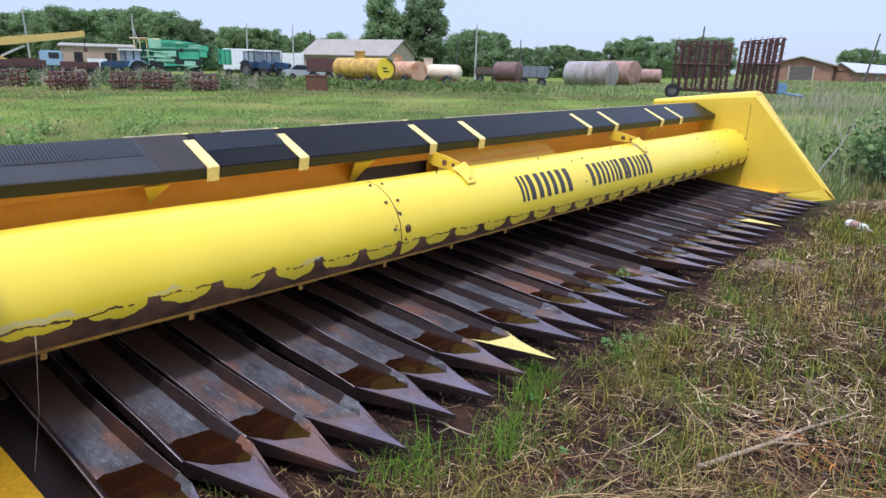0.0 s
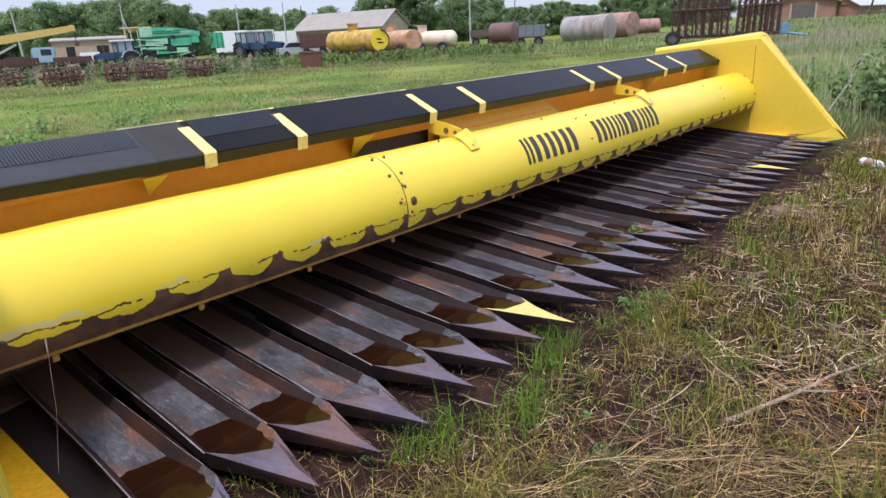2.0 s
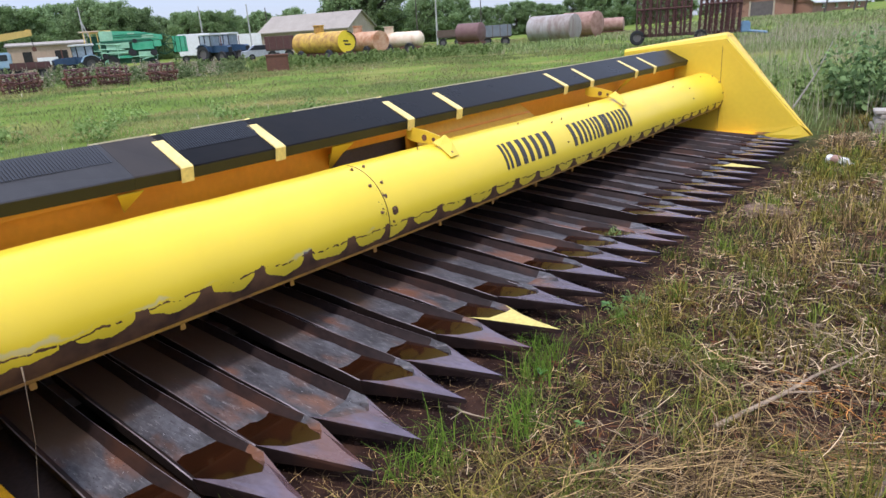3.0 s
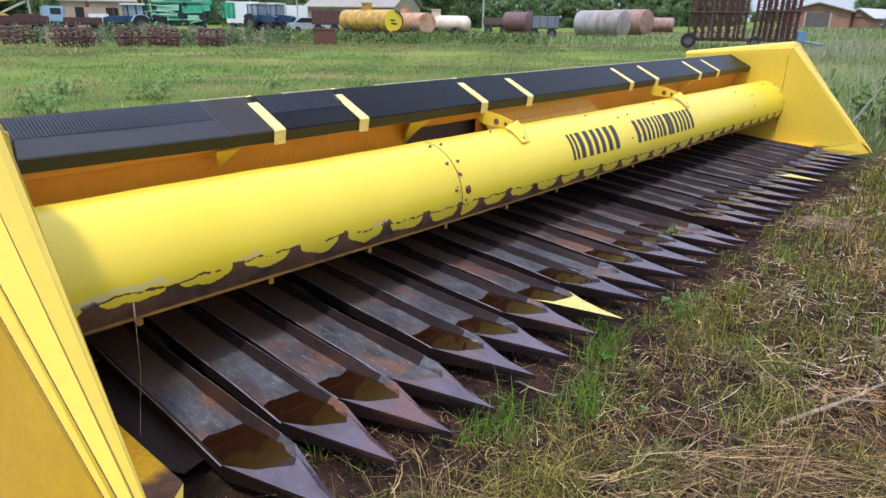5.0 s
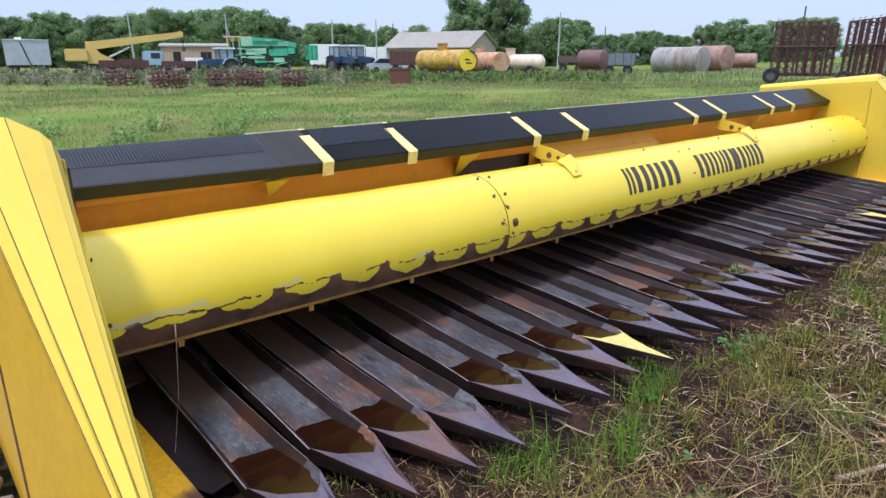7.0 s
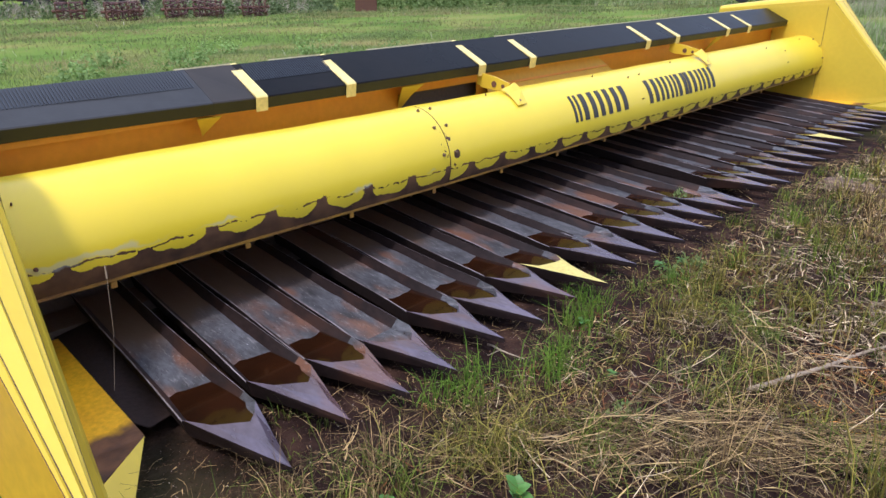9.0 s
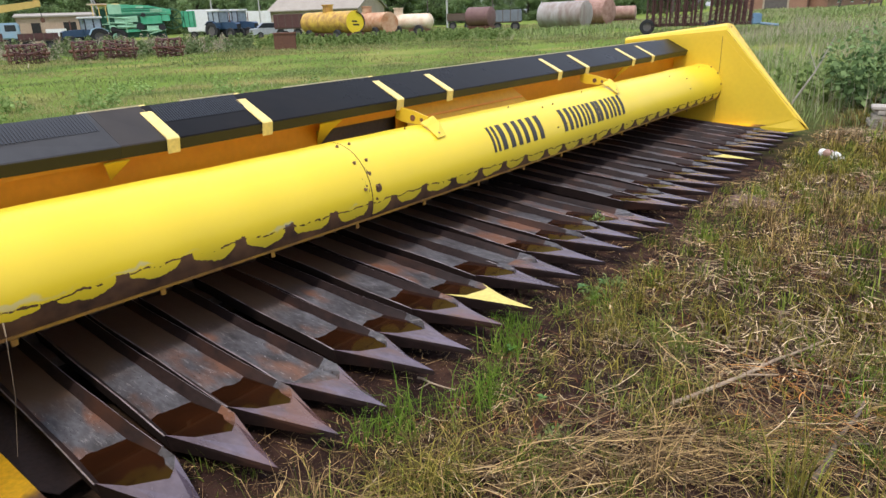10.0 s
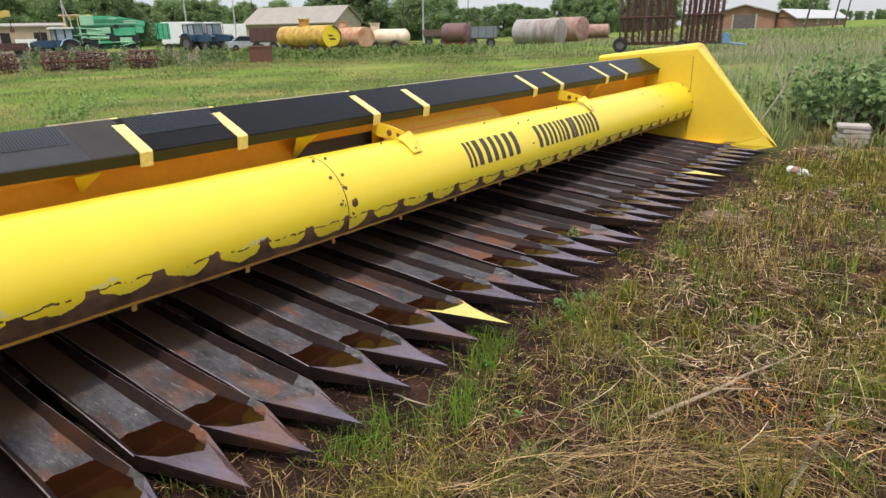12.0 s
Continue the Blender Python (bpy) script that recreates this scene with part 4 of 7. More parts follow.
def foot_material():
    """Orange-yellow paint, worn through to rust in the front third."""
    m = material("rust_stained_yellow", (0.82, 0.42, 0.01), 0.42, vary=(0.64, 0.29, 0.01), scale=7, amount=0.5, bump=0.08)
    nt = m.node_tree
    n, l = nt.nodes, nt.links
    hsv = next(k for k in n if k.type == "HUE_SAT")
    tc, sp = n.new("ShaderNodeTexCoord"), n.new("ShaderNodeSeparateXYZ")
    l.new(tc.outputs["Object"], sp.inputs[0])
    ns = n.new("ShaderNodeTexNoise")
    ns.inputs["Scale"].default_value, ns.inputs["Detail"].default_value = 11, 8
    l.new(tc.outputs["Object"], ns.inputs["Vector"])
    mr = n.new("ShaderNodeMapRange")
    mr.inputs["From Min"].default_value, mr.inputs["From Max"].default_value = -0.53, -0.46
    l.new(node_math(nt, "ADD", sp.outputs["X"], node_math(nt, "MULTIPLY", node_math(nt, "SUBTRACT", ns.outputs["Fac"], 0.5), 0.22)), mr.inputs["Value"])
    rp = n.new("ShaderNodeValToRGB")
    rp.color_ramp.elements[0].color, rp.color_ramp.elements[1].color = (0.05, 0.022, 0.014, 1), (0.2, 0.085, 0.04, 1)
    rp.color_ramp.elements[0].position, rp.color_ramp.elements[1].position = 0.35, 0.7
    l.new(ns.outputs["Fac"], rp.inputs[0])
    mx = n.new("ShaderNodeMix")
    mx.data_type = "RGBA"
    l.new(mr.outputs[0], mx.inputs[0])
    l.new(hsv.outputs[0], mx.inputs[6])
    l.new(rp.outputs[0], mx.inputs[7])
    l.new(mx.outputs[2], n["Principled BSDF"].inputs["Base Color"])
    return m


M_FOOT = foot_material()
divider(0)
divider(1)


# ---- the yard behind: machines, tanks, buildings ----
M_CONCRETE = material("pale_concrete", (0.42, 0.41, 0.38), 0.85, vary=(0.3, 0.29, 0.26), scale=3, bump=0.2)
M_WOODPOLE = material("dark_pole_timber", (0.09, 0.075, 0.06), 0.9, scale=6)
M_MAROON = material("maroon_rusty_paint", (0.075, 0.026, 0.025), 0.7, vary=(0.12, 0.055, 0.04), scale=5)
M_TYRE = material("tyre_rubber", (0.02, 0.02, 0.021), 0.85, scale=10)
M_GREEN = material("green_machine_paint", (0.035, 0.34, 0.17), 0.5, vary=(0.12, 0.42, 0.27), scale=1.5, amount=0.7)
M_GREEN_D = material("dark_green_machine_paint", (0.012, 0.1, 0.05), 0.55, scale=2)
M_GREEN_P = material("pale_faded_green", (0.3, 0.55, 0.36), 0.6, scale=2)
M_BLUE = material("tractor_blue", (0.02, 0.05, 0.1), 0.45, vary=(0.05, 0.09, 0.14), scale=3)
M_LBLUE = material("light_blue_cab", (0.26, 0.4, 0.5), 0.5, vary=(0.4, 0.45, 0.46), scale=2)
M_BLUEBAR = material("bright_blue_steel", (0.14, 0.25, 0.37), 0.5, scale=4)
M_WHITE = material("white_paint", (0.75, 0.75, 0.73), 0.5, vary=(0.6, 0.58, 0.53), scale=2)
M_GREYMETAL = material("grey_sheet", (0.42, 0.44, 0.46), 0.5, vary=(0.3, 0.31, 0.33), scale=1.5)
M_CRANE = material("crane_yellow", (0.64, 0.44, 0.12), 0.55, vary=(0.5, 0.33, 0.09), scale=2)
M_YTANK = material("yellow_tank_paint", (0.62, 0.4, 0.05), 0.55, vary=(0.3, 0.13, 0.04), scale=2.2, amount=0.9)
M_OTANK = material("orange_rust_tank", (0.4, 0.17, 0.07), 0.7, vary=(0.55, 0.36, 0.22), scale=2.0, amount=0.9)
M_CTANK = material("cream_tank_paint", (0.72, 0.6, 0.44), 0.6, vary=(0.55, 0.34, 0.2), scale=1.6, amount=0.6)
M_BTANK = material("brown_tank", (0.13, 0.065, 0.06), 0.7, vary=(0.2, 0.12, 0.1), scale=2)
M_GTANK = material("streaked_grey_tank", (0.36, 0.34, 0.31), 0.7, vary=(0.2, 0.14, 0.11), scale=1.2, amount=0.9, stretch=(1, 1, 0.25))
M_RTANK = material("rusty_pink_tank", (0.36, 0.22, 0.17), 0.75, vary=(0.22, 0.11, 0.08), scale=1.6, amount=0.9)
M_BRICK = material("brown_clay_wall", (0.42, 0.31, 0.22), 0.9, vary=(0.33, 0.22, 0.15), scale=0.8, fine=12)
M_REDBRICK = material("red_brown_brick", (0.3, 0.16, 0.105), 0.9, vary=(0.2, 0.105, 0.075), scale=0.9, fine=14)
M_ROOF = material("grey_slate_sheet_roof", (0.31, 0.275, 0.225), 0.85, vary=(0.23, 0.2, 0.165), scale=0.7, fine=6)
M_ROOF_L = material("pale_sheet_roof", (0.46, 0.45, 0.44), 0.7, vary=(0.36, 0.35, 0.33), scale=0.7)
M_LIME = material("yellowed_limewashed_wall", (0.4, 0.33, 0.24), 0.9, vary=(0.28, 0.22, 0.16), scale=0.8)
M_HOLE = material("dark_opening", (0.02, 0.018, 0.016), 0.9, bump=0)
M_RIM = material("dusty_dark_rim", (0.09, 0.085, 0.085), 0.7, vary=(0.14, 0.11, 0.09), scale=6)
# opaque panes, the bright background seen through them put into the colour
M_CABGLASS = material("opaque_pale_cab_glass", (0.3, 0.35, 0.38), 0.12, vary=(0.12, 0.15, 0.17), scale=2, bump=0)
M_YDISC = material("bright_yellow_tank_end", (0.78, 0.58, 0.02), 0.45, vary=(0.03, 0.02, 0.01), scale=1.1, amount=0.0)
M_GLASS = material("dark_window_glass", (0.03, 0.035, 0.04), 0.1, bump=0)
M_SILVER = material("silver_car_paint", (0.5, 0.52, 0.55), 0.3, metal=0.3, bump=0)
M_WAGON = material("dull_blue_grey_sheet", (0.16, 0.18, 0.2), 0.6, scale=2)
M_DOOR = material("dark_barn_door", (0.12, 0.1, 0.09), 0.8, scale=2)
M_PALLET = material("weathered_grey_brown_timber", (0.22, 0.17, 0.14), 0.9, vary=(0.11, 0.08, 0.066), scale=6, stretch=(8, 1, 8), bump=0.4)


def wheel(parent, x, y, z, r, w, axis="x"):
    """A tyre with a lighter rim, its axle along the given axis."""
    bm = bmesh.new()
    prof = [(r * 0.55, w / 2), (r * 0.92, w / 2), (r, w * 0.32), (r, -w * 0.32), (r * 0.92, -w / 2), (r * 0.55, -w / 2)]
    rings = []
    for k in range(20):
        a = 2 * math.pi * k / 20
        ring = []
        for rr, o in prof:
            c, s = rr * math.cos(a), rr * math.sin(a)
            ring.append(bm.verts.new((x + (o if axis == "x" else c), y + (c if axis == "x" else o), z + s)))
        rings.append(ring)
    for a, b in zip(rings, rings[1:] + rings[:1]):
        for i in range(6):
            j = (i + 1) % 6
            bm.faces.new((a[i], a[j], b[j], b[i]))
    wob = part("wheel", bm, M_TYRE, parent)
    d = (w * 0.3, 0, 0) if axis == "x" else (0, w * 0.3, 0)
    part("rim", rod((x - d[0], y - d[1], z), (x + d[0], y + d[1], z), r * 0.56, sides=14), M_RIM, wob)


def place(name, label, category, az, d, turn=0.0, group="", dz=0.0):
    """A thing at a bearing; its local x runs to the viewer's right, local -y towards the viewer."""
    x, y, z = bearing(az, d)
    return thing(name, label, category, group, at=(x, y, z + dz), turn=az + turn)


def tank_trailer(label, az, d, r, length, mat, turn, z, dome=None, end=None, wheels=True, bulge=0.12, legs=False, name="tank_trailer"):
    t = place(name, label, "tank", az, d, turn)
    part("shell", drum((-length / 2, 0, z), (length / 2, 0, z), r, bulge, 32), mat, t, smooth=True)
    for x in (-length * 0.3, 0.05, length * 0.36):
        bm = bmesh.new()
        bmesh.ops.create_cone(bm, cap_ends=False, segments=32, radius1=r * 1.012, radius2=r * 1.012, depth=0.07, matrix=Matrix.Translation((x, 0, z)) @ Matrix.Rotation(math.pi / 2, 4, "Y"))
        part("hoop", bm, mat, t)
    if dome:
        bm = bmesh.new()
        add_rod(bm, (dome, 0, z + r * 0.8), (dome, 0, z + r + 0.4), 0.36, sides=18)
        add_rod(bm, (dome, 0, z + r + 0.4), (dome, 0, z + r + 0.47), 0.42, sides=18)
        part("filling_dome", bm, mat, t)
    if end is not None:
        # flat end plate with a dark rim and smeared paint marks
        x = length / 2 + bulge
        plate = part("end_plate", rod((x - 0.06, 0, z), (x, 0, z), r * 0.97, sides=32), end, t)
        if end is M_YDISC:
            for k, (y0, y1) in enumerate(((-0.3, 0.12), (-0.22, 0.28))):
                part("paint_mark", sheet([(x + 0.006, y0, z + 0.12 - 0.22 * k), (x + 0.006, y1, z + 0.1 - 0.22 * k), (x + 0.006, y1, z - 0.22 * k), (x + 0.006, y0 + 0.04, z + 0.02 - 0.22 * k)], 0.004), M_TYRE, plate, "smeared dark painted bar")
            bm = bmesh.new()
            for k in range(14):
                a, b = 1.7 + 0.23 * k, 1.7 + 0.23 * (k + 1)
                add_rod(bm, (x + 0.03, -r * 1.0 * math.cos(a) * 0.98, z + r * 0.9 * math.sin(a)), (x + 0.03, -r * math.cos(b) * 0.98, z + r * 0.9 * math.sin(b)), 0.04, sides=6)
            part("hose", bm, M_TYRE, t, "dark hose looped over the end")
    part("chassis", box((-length * 0.5, -0.45, z - r - 0.12), (length * 0.55, 0.45, z - r + 0.06), 0.02), M_RUST, t)
    if wheels:
        for x in (-length * 0.32, length * 0.3):
            for y in (-0.7, 0.7):
                wheel(t, x, y, 0.42, 0.42, 0.24, "y")
    if legs:
        for x in (-length * 0.35, length * 0.35):
            for y in (-0.5, 0.5):
                part("leg", rod((x, y, 0), (x, y, z - r * 0.8), 0.05, sides=8), M_RUST, t)
    return t


def tractor(label, az, d, turn, mat, tall=1.0):
    t = place("tractor", label, "tractor", az, d, turn, "parked tractors")
    t.scale.z = tall
    part("hood", prism([(-1.95, 0.9), (-0.2, 0.9), (-0.2, 1.55), (-1.7, 1.48), (-1.93, 1.36)], -0.36, 0.36), mat, t)
    part("grille", box((-1.99, -0.3, 0.92), (-1.95, 0.3, 1.34), 0.01), M_TYRE, t, "black radiator grille")
    part("exhaust", rod((-1.1, 0.2, 1.5), (-1.1, 0.2, 2.35), 0.045, sides=8), M_RUST, t)
    part("chassis", box((-1.9, -0.25, 0.55), (1.2, 0.25, 0.9), 0.03), M_TYRE, t)
    cab = part("cab", box((-0.25, -0.74, 0.9), (1.15, 0.74, 1.5), 0.04), mat, t)
    for x in (-0.22, 0.46, 1.07):
        for y in (-0.74, 0.67):
            part("cab_post", box((x, y, 1.48), (x + 0.08, y + 0.07, 2.5), 0.01), M_TYRE, cab)
    for x in (-0.2, 1.12):
        part("cab_glass", box((x, -0.66, 1.52), (x + 0.012, 0.66, 2.46)), M_CABGLASS, cab)
    for y in (-0.71, 0.7):
        part("cab_glass", box((-0.12, y, 1.52), (0.44, y + 0.01, 2.46)), M_CABGLASS, cab)
        part("cab_glass", box((0.56, y, 1.52), (1.05, y + 0.01, 2.46)), M_CABGLASS, cab)
    part("seat", box((0.45, -0.22, 1.3), (0.9, 0.22, 1.95), 0.05), M_TYRE, cab)
    part("cab_roof", box((-0.42, -0.82, 2.48), (1.28, 0.82, 2.66), 0.06), M_WHITE, cab, "pale cab roof")
    for y in (-0.78, 0.78):
        wheel(t, 0.75, y, 0.8, 0.8, 0.42, "y")
        wheel(t, -1.45, y, 0.5, 0.5, 0.28, "y")
        s = 1 if y > 0 else -1
        part("mudguard", prism([(-0.05, 1.05), (0.2, 1.5), (0.6, 1.68), (1.05, 1.64), (1.5, 1.35), (1.46, 1.3), (1.03, 1.58), (0.6, 1.62), (0.24, 1.45), (0.0, 1.02)], y - 0.24, y + 0.24), M_LBLUE if s < 0 else mat, t, "faded blue-grey mudguard")


def fuel_truck():
    t = place("fuel_truck", "old orange and blue fuel tanker truck in grass", "truck", 83.0, 66)
    part("shell", drum((-2.2, 0, 1.95), (1.6, 0, 1.95), 0.75, 0.1), M_OTANK, t, smooth=True)
    part("side_band", box((-2.4, -0.9, 1.0), (1.8, 0.9, 1.45), 0.03), M_BLUE, t)
    part("chassis", box((-2.4, -0.5, 0.6), (1.8, 0.5, 1.0), 0.02), M_DARK, t)
    for x in (-1.7, 1.1):
        for y in (-0.8, 0.8):
            wheel(t, x, y, 0.48, 0.48, 0.28, "y")


def box_trailer():
    t = place("box_trailer", "pale grey sheet-metal box trailer on wheels", "trailer", 79.2, 70, 2)
    part("body", box((-1.95, -1.1, 0.85), (1.95, 1.1, 3.25), 0.03), M_GREYMETAL, t)
    part("roof_lip", box((-2.02, -1.17, 3.25), (2.02, 1.17, 3.32), 0.02), M_WHITE, t)
    for x in (-1.2, -0.3, 0.6, 1.4):
        part("stiffener", box((x, -1.13, 0.9), (x + 0.06, -1.1, 3.2)), M_GREYMETAL, t)
    part("roof_vent", box((-0.9, -0.3, 3.32), (-0.3, 0.3, 3.55), 0.03), M_WHITE, t)
    part("drain_pipe", rod((-0.5, -1.16, 3.1), (0.25, -1.16, 0.5), 0.05, sides=8), M_TYRE, t)
    part("chassis", box((-1.9, -0.5, 0.6), (1.9, 0.5, 0.85), 0.02), M_DARK, t)
    for x in (-1.3, 1.3):
        for y in (-0.9, 0.9):
            wheel(t, x, y, 0.45, 0.45, 0.25, "y")


def crane_truck():
    t = place("crane_truck", "yellow mobile crane on an old light-blue truck", "truck crane", 73.2, 63, 2)
    t.scale.z = 0.84
    part("chassis", box((-4.2, -0.6, 0.75), (4.3, 0.6, 1.1), 0.03), M_MAROON, t)
    part("counterweight", box((-4.4, -1.1, 1.5), (-2.6, 1.1, 2.75), 0.08), M_CRANE, t)
    bm = bmesh.new()
    add_prism(bm, [(-2.7, 1.25), (-0.7, 1.25), (-0.5, 1.6), (-1.6, 2.3), (-2.3, 3.3), (-2.7, 3.2)], -0.8, 0.8)
    part("turret", bm, M_CRANE, t)
    bm = bmesh.new()
    add_prism(bm, [(-2.6, 2.75), (-2.2, 2.65), (5.0, 3.95), (5.35, 4.0), (5.35, 4.55), (4.9, 4.55), (-2.3, 3.5), (-2.7, 3.5)], -0.32, 0.32)
    boom = part("boom", bm, M_CRANE, t)
    part("boom_head", box((5.1, -0.36, 4.0), (5.6, 0.36, 4.65), 0.06), M_CRANE, boom)
    part("hook_cable", rod((5.45, 0, 4.1), (5.55, 0, 2.9), 0.03, sides=6), M_TYRE, boom)
    part("hook_block", box((5.38, -0.15, 2.5), (5.7, 0.15, 2.95), 0.05), M_RUST, boom)
    part("lift_cylinder", rod((-0.9, 0, 1.9), (0.9, 0, 2.95), 0.11, sides=10), M_WHITE, t)
    cab = part("cab", box((1.9, -1.1, 1.0), (3.6, 1.1, 2.55), 0.12), M_LBLUE, t, "faded light-blue truck cab")
    part("windscreen", box((3.56, -0.95, 1.75), (3.63, 0.95, 2.4), 0.02), M_GLASS, cab)
    part("side_window", box((2.5, -1.13, 1.75), (3.3, -1.08, 2.35), 0.02), M_GLASS, cab)
    part("cab_door", box((2.4, -1.125, 1.1), (3.4, -1.1, 1.7), 0.01), M_LBLUE, cab)
    part("stowage_box", box((-0.2, -1.0, 1.1), (1.7, 1.0, 1.75), 0.05), M_MAROON, t)
    for x in (-3.3, -2.2, 2.9):
        for y in (-0.95, 0.95):
            wheel(t, x, y, 0.52, 0.52, 0.3, "y")


def ruin():
    t = place("ruined_shed", "low roofless brown clay shed with dark openings", "building", 67.6, 86)
    t.scale.z = 0.86
    part("wall", box((-4.3, -0.3, 0), (3.6, 0.3, 3.4), 0.05), M_BRICK, t)
    part("rear_wall", box((-4.3, 4.5, 0), (3.6, 5.0, 3.8), 0.05), M_BRICK, t)
    part("roof", prism([(-0.5, 3.4), (5.2, 3.85), (5.2, 4.0), (-0.5, 3.58)], -4.5, 3.8, "x"), M_ROOF, t)
    for x, w in ((-2.9, 0.9), (0.3, 1.3), (2.4, 0.9)):
        part("opening", box((x, -0.34, 1.3), (x + w, -0.28, 2.7)), M_HOLE, t)
    part("white_panel", box((-1.6, -0.5, 0.9), (0.5, -0.4, 1.9), 0.02), M_WHITE, t)


def combine():
    t = place("combine_harvester", "old green combine harvester with faded panels", "combine harvester", 62.4, 66, -3)
    t.scale.z = 0.87
    part("body", box((-2.6, -1.2, 1.3), (2.2, 1.3, 2.7), 0.06), M_GREEN_D, t)
    for xa, za, xb, zb in ((-2.5, 2.75, -0.6, 2.55), (-2.4, 2.2, -0.3, 2.05), (-2.3, 1.8, 0.3, 1.75), (-2.2, 1.3, -2.2, 2.9), (-0.9, 1.2, -0.9, 2.6), (0.9, 1.0, 2.1, 1.35), (0.2, 1.35, 2.3, 1.35)):
        part("rail", rod((xa, -1.45, za), (xb, -1.45, zb), 0.05, sides=6), M_GREEN_P, t)
    part("hopper_front", box((-2.16, -1.29, 2.98), (-1.1, -1.24, 3.9), 0.02), M_GREEN_P, t, "pale weathered green hopper sheet")
    bm = bmesh.new()
    add_prism(bm, [(-2.1, 2.95), (2.9, 2.85), (2.9, 3.3), (1.0, 3.75), (-2.1, 3.95)], -1.25, 1.25)
    part("grain_hopper", bm, M_GREEN, t)
    part("walker_hood", box((-2.3, -1.34, 2.75), (2.0, 1.34, 2.95), 0.02), M_GREEN_D, t)
    for xa, xb, za, zb, lean, mat in ((-1.75, 0.1, 2.12, 2.68, 0.1, M_GREEN_P), (-1.6, 0.5, 1.62, 1.98, 0.0, M_GREEN_P), (0.35, 2.05, 1.95, 2.7, 0.05, M_GREEN),
                                      (0.75, 1.95, 1.2, 1.8, -0.04, M_GREEN_P), (-1.0, 0.2, 1.25, 1.5, 0.0, M_GREEN), (2.1, 2.75, 2.2, 2.8, 0.0, M_GREEN)):
        part("side_panel", prism([(xa, za), (xb, za + lean), (xb, zb + lean), (xa, zb)], -1.42, -1.34), mat, t, "faded pale green side panel" if mat is M_GREEN_P else "green side panel")
    for x, z, r in ((0.25, 1.75, 0.34), (-1.95, 1.55, 0.26), (0.6, 2.85, 0.2), (2.0, 1.6, 0.3)):
        part("pulley", rod((x, -1.5, z), (x, -1.42, z), r, sides=18), M_TYRE, t, "dark belt pulley")
    for z in (3.05, 3.25, 3.45):
        part("hopper_ridge", box((-1.05, -1.29, z), (2.6 - (z - 3.05) * 2.2, -1.25, z + 0.05), 0.008), M_GREEN_P if z < 3.1 else M_GREEN_D, t)
    part("hopper_patch", box((0.1, -1.28, 3.48), (0.7, -1.25, 3.66), 0.01), M_GREEN_P, t, "pale patched sheet")
    part("hopper_patch", box((1.2, -1.28, 3.12), (2.2, -1.25, 3.4), 0.01), M_GREEN_P, t, "pale patched sheet")
    part("driver_platform", box((-3.4, -1.3, 2.0), (-2.2, 1.0, 2.12), 0.02), M_GREEN_P, t)
    for x in (-3.35, -2.85, -2.3):
        part("platform_post", rod((x, -1.28, 2.1), (x, -1.28, 3.9), 0.04, sides=6), M_CRANE, t)
    part("sun_roof", box((-3.7, -1.35, 3.9), (-2.15, 1.0, 4.0), 0.03), M_CTANK, t, "cream sheet canopy over the driver")
    part("cab", box((-3.1, -0.8, 1.9), (-2.2, 0.8, 3.5), 0.06), M_GREEN_D, t)
    part("cab_glass", box((-3.14, -0.7, 2.4), (-3.08, 0.7, 3.3)), M_GLASS, t)
    part("ladder", box((-2.2, -1.42, 0.7), (-1.8, -1.36, 2.0)), M_GREEN_P, t)
    bm = bmesh.new()
    for k in range(8):
        a = 2 * math.pi * k / 8
        add_rod(bm, (2.9, -0.9, 2.4), (2.9 + 1.0 * math.cos(a), -0.9, 2.4 + 1.0 * math.sin(a)), 0.035, sides=6)
        b2 = a + math.pi / 4
        add_rod(bm, (2.9 + 1.0 * math.cos(a), -0.9, 2.4 + 1.0 * math.sin(a)), (2.9 + 1.0 * math.cos(b2), -0.9, 2.4 + 1.0 * math.sin(b2)), 0.04, sides=6)
        add_rod(bm, (2.9 + 1.0 * math.cos(a), -0.9, 2.4 + 1.0 * math.sin(a)), (2.9 + 1.0 * math.cos(a), 0.9, 2.4 + 1.0 * math.sin(a)), 0.04, sides=6)
    part("reel", bm, M_GREEN_D, t)
    part("tail_panel", box((3.7, -0.9, 1.5), (4.9, 0.9, 3.1), 0.04), M_GREEN, t)
    for x in (3.9, 4.3, 4.7):
        part("tail_rib", box((x, -0.95, 1.5), (x + 0.06, -0.9, 3.1), 0.01), M_GREEN_D, t)
    part("axle", box((-2.4, -1.0, 0.7), (2.2, 1.0, 1.3), 0.05), M_GREEN_D, t)
    for y in (-1.2, 1.2):
        wheel(t, -1.7, y, 0.8, 0.8, 0.45, "y")
        wheel(t, 1.8, y, 0.5, 0.5, 0.3, "y")
    part("unloading_pipe", rod((-2.9, -1.0, 3.85), (-1.2, -1.1, 3.85), 0.12, sides=10), M_CRANE, t)


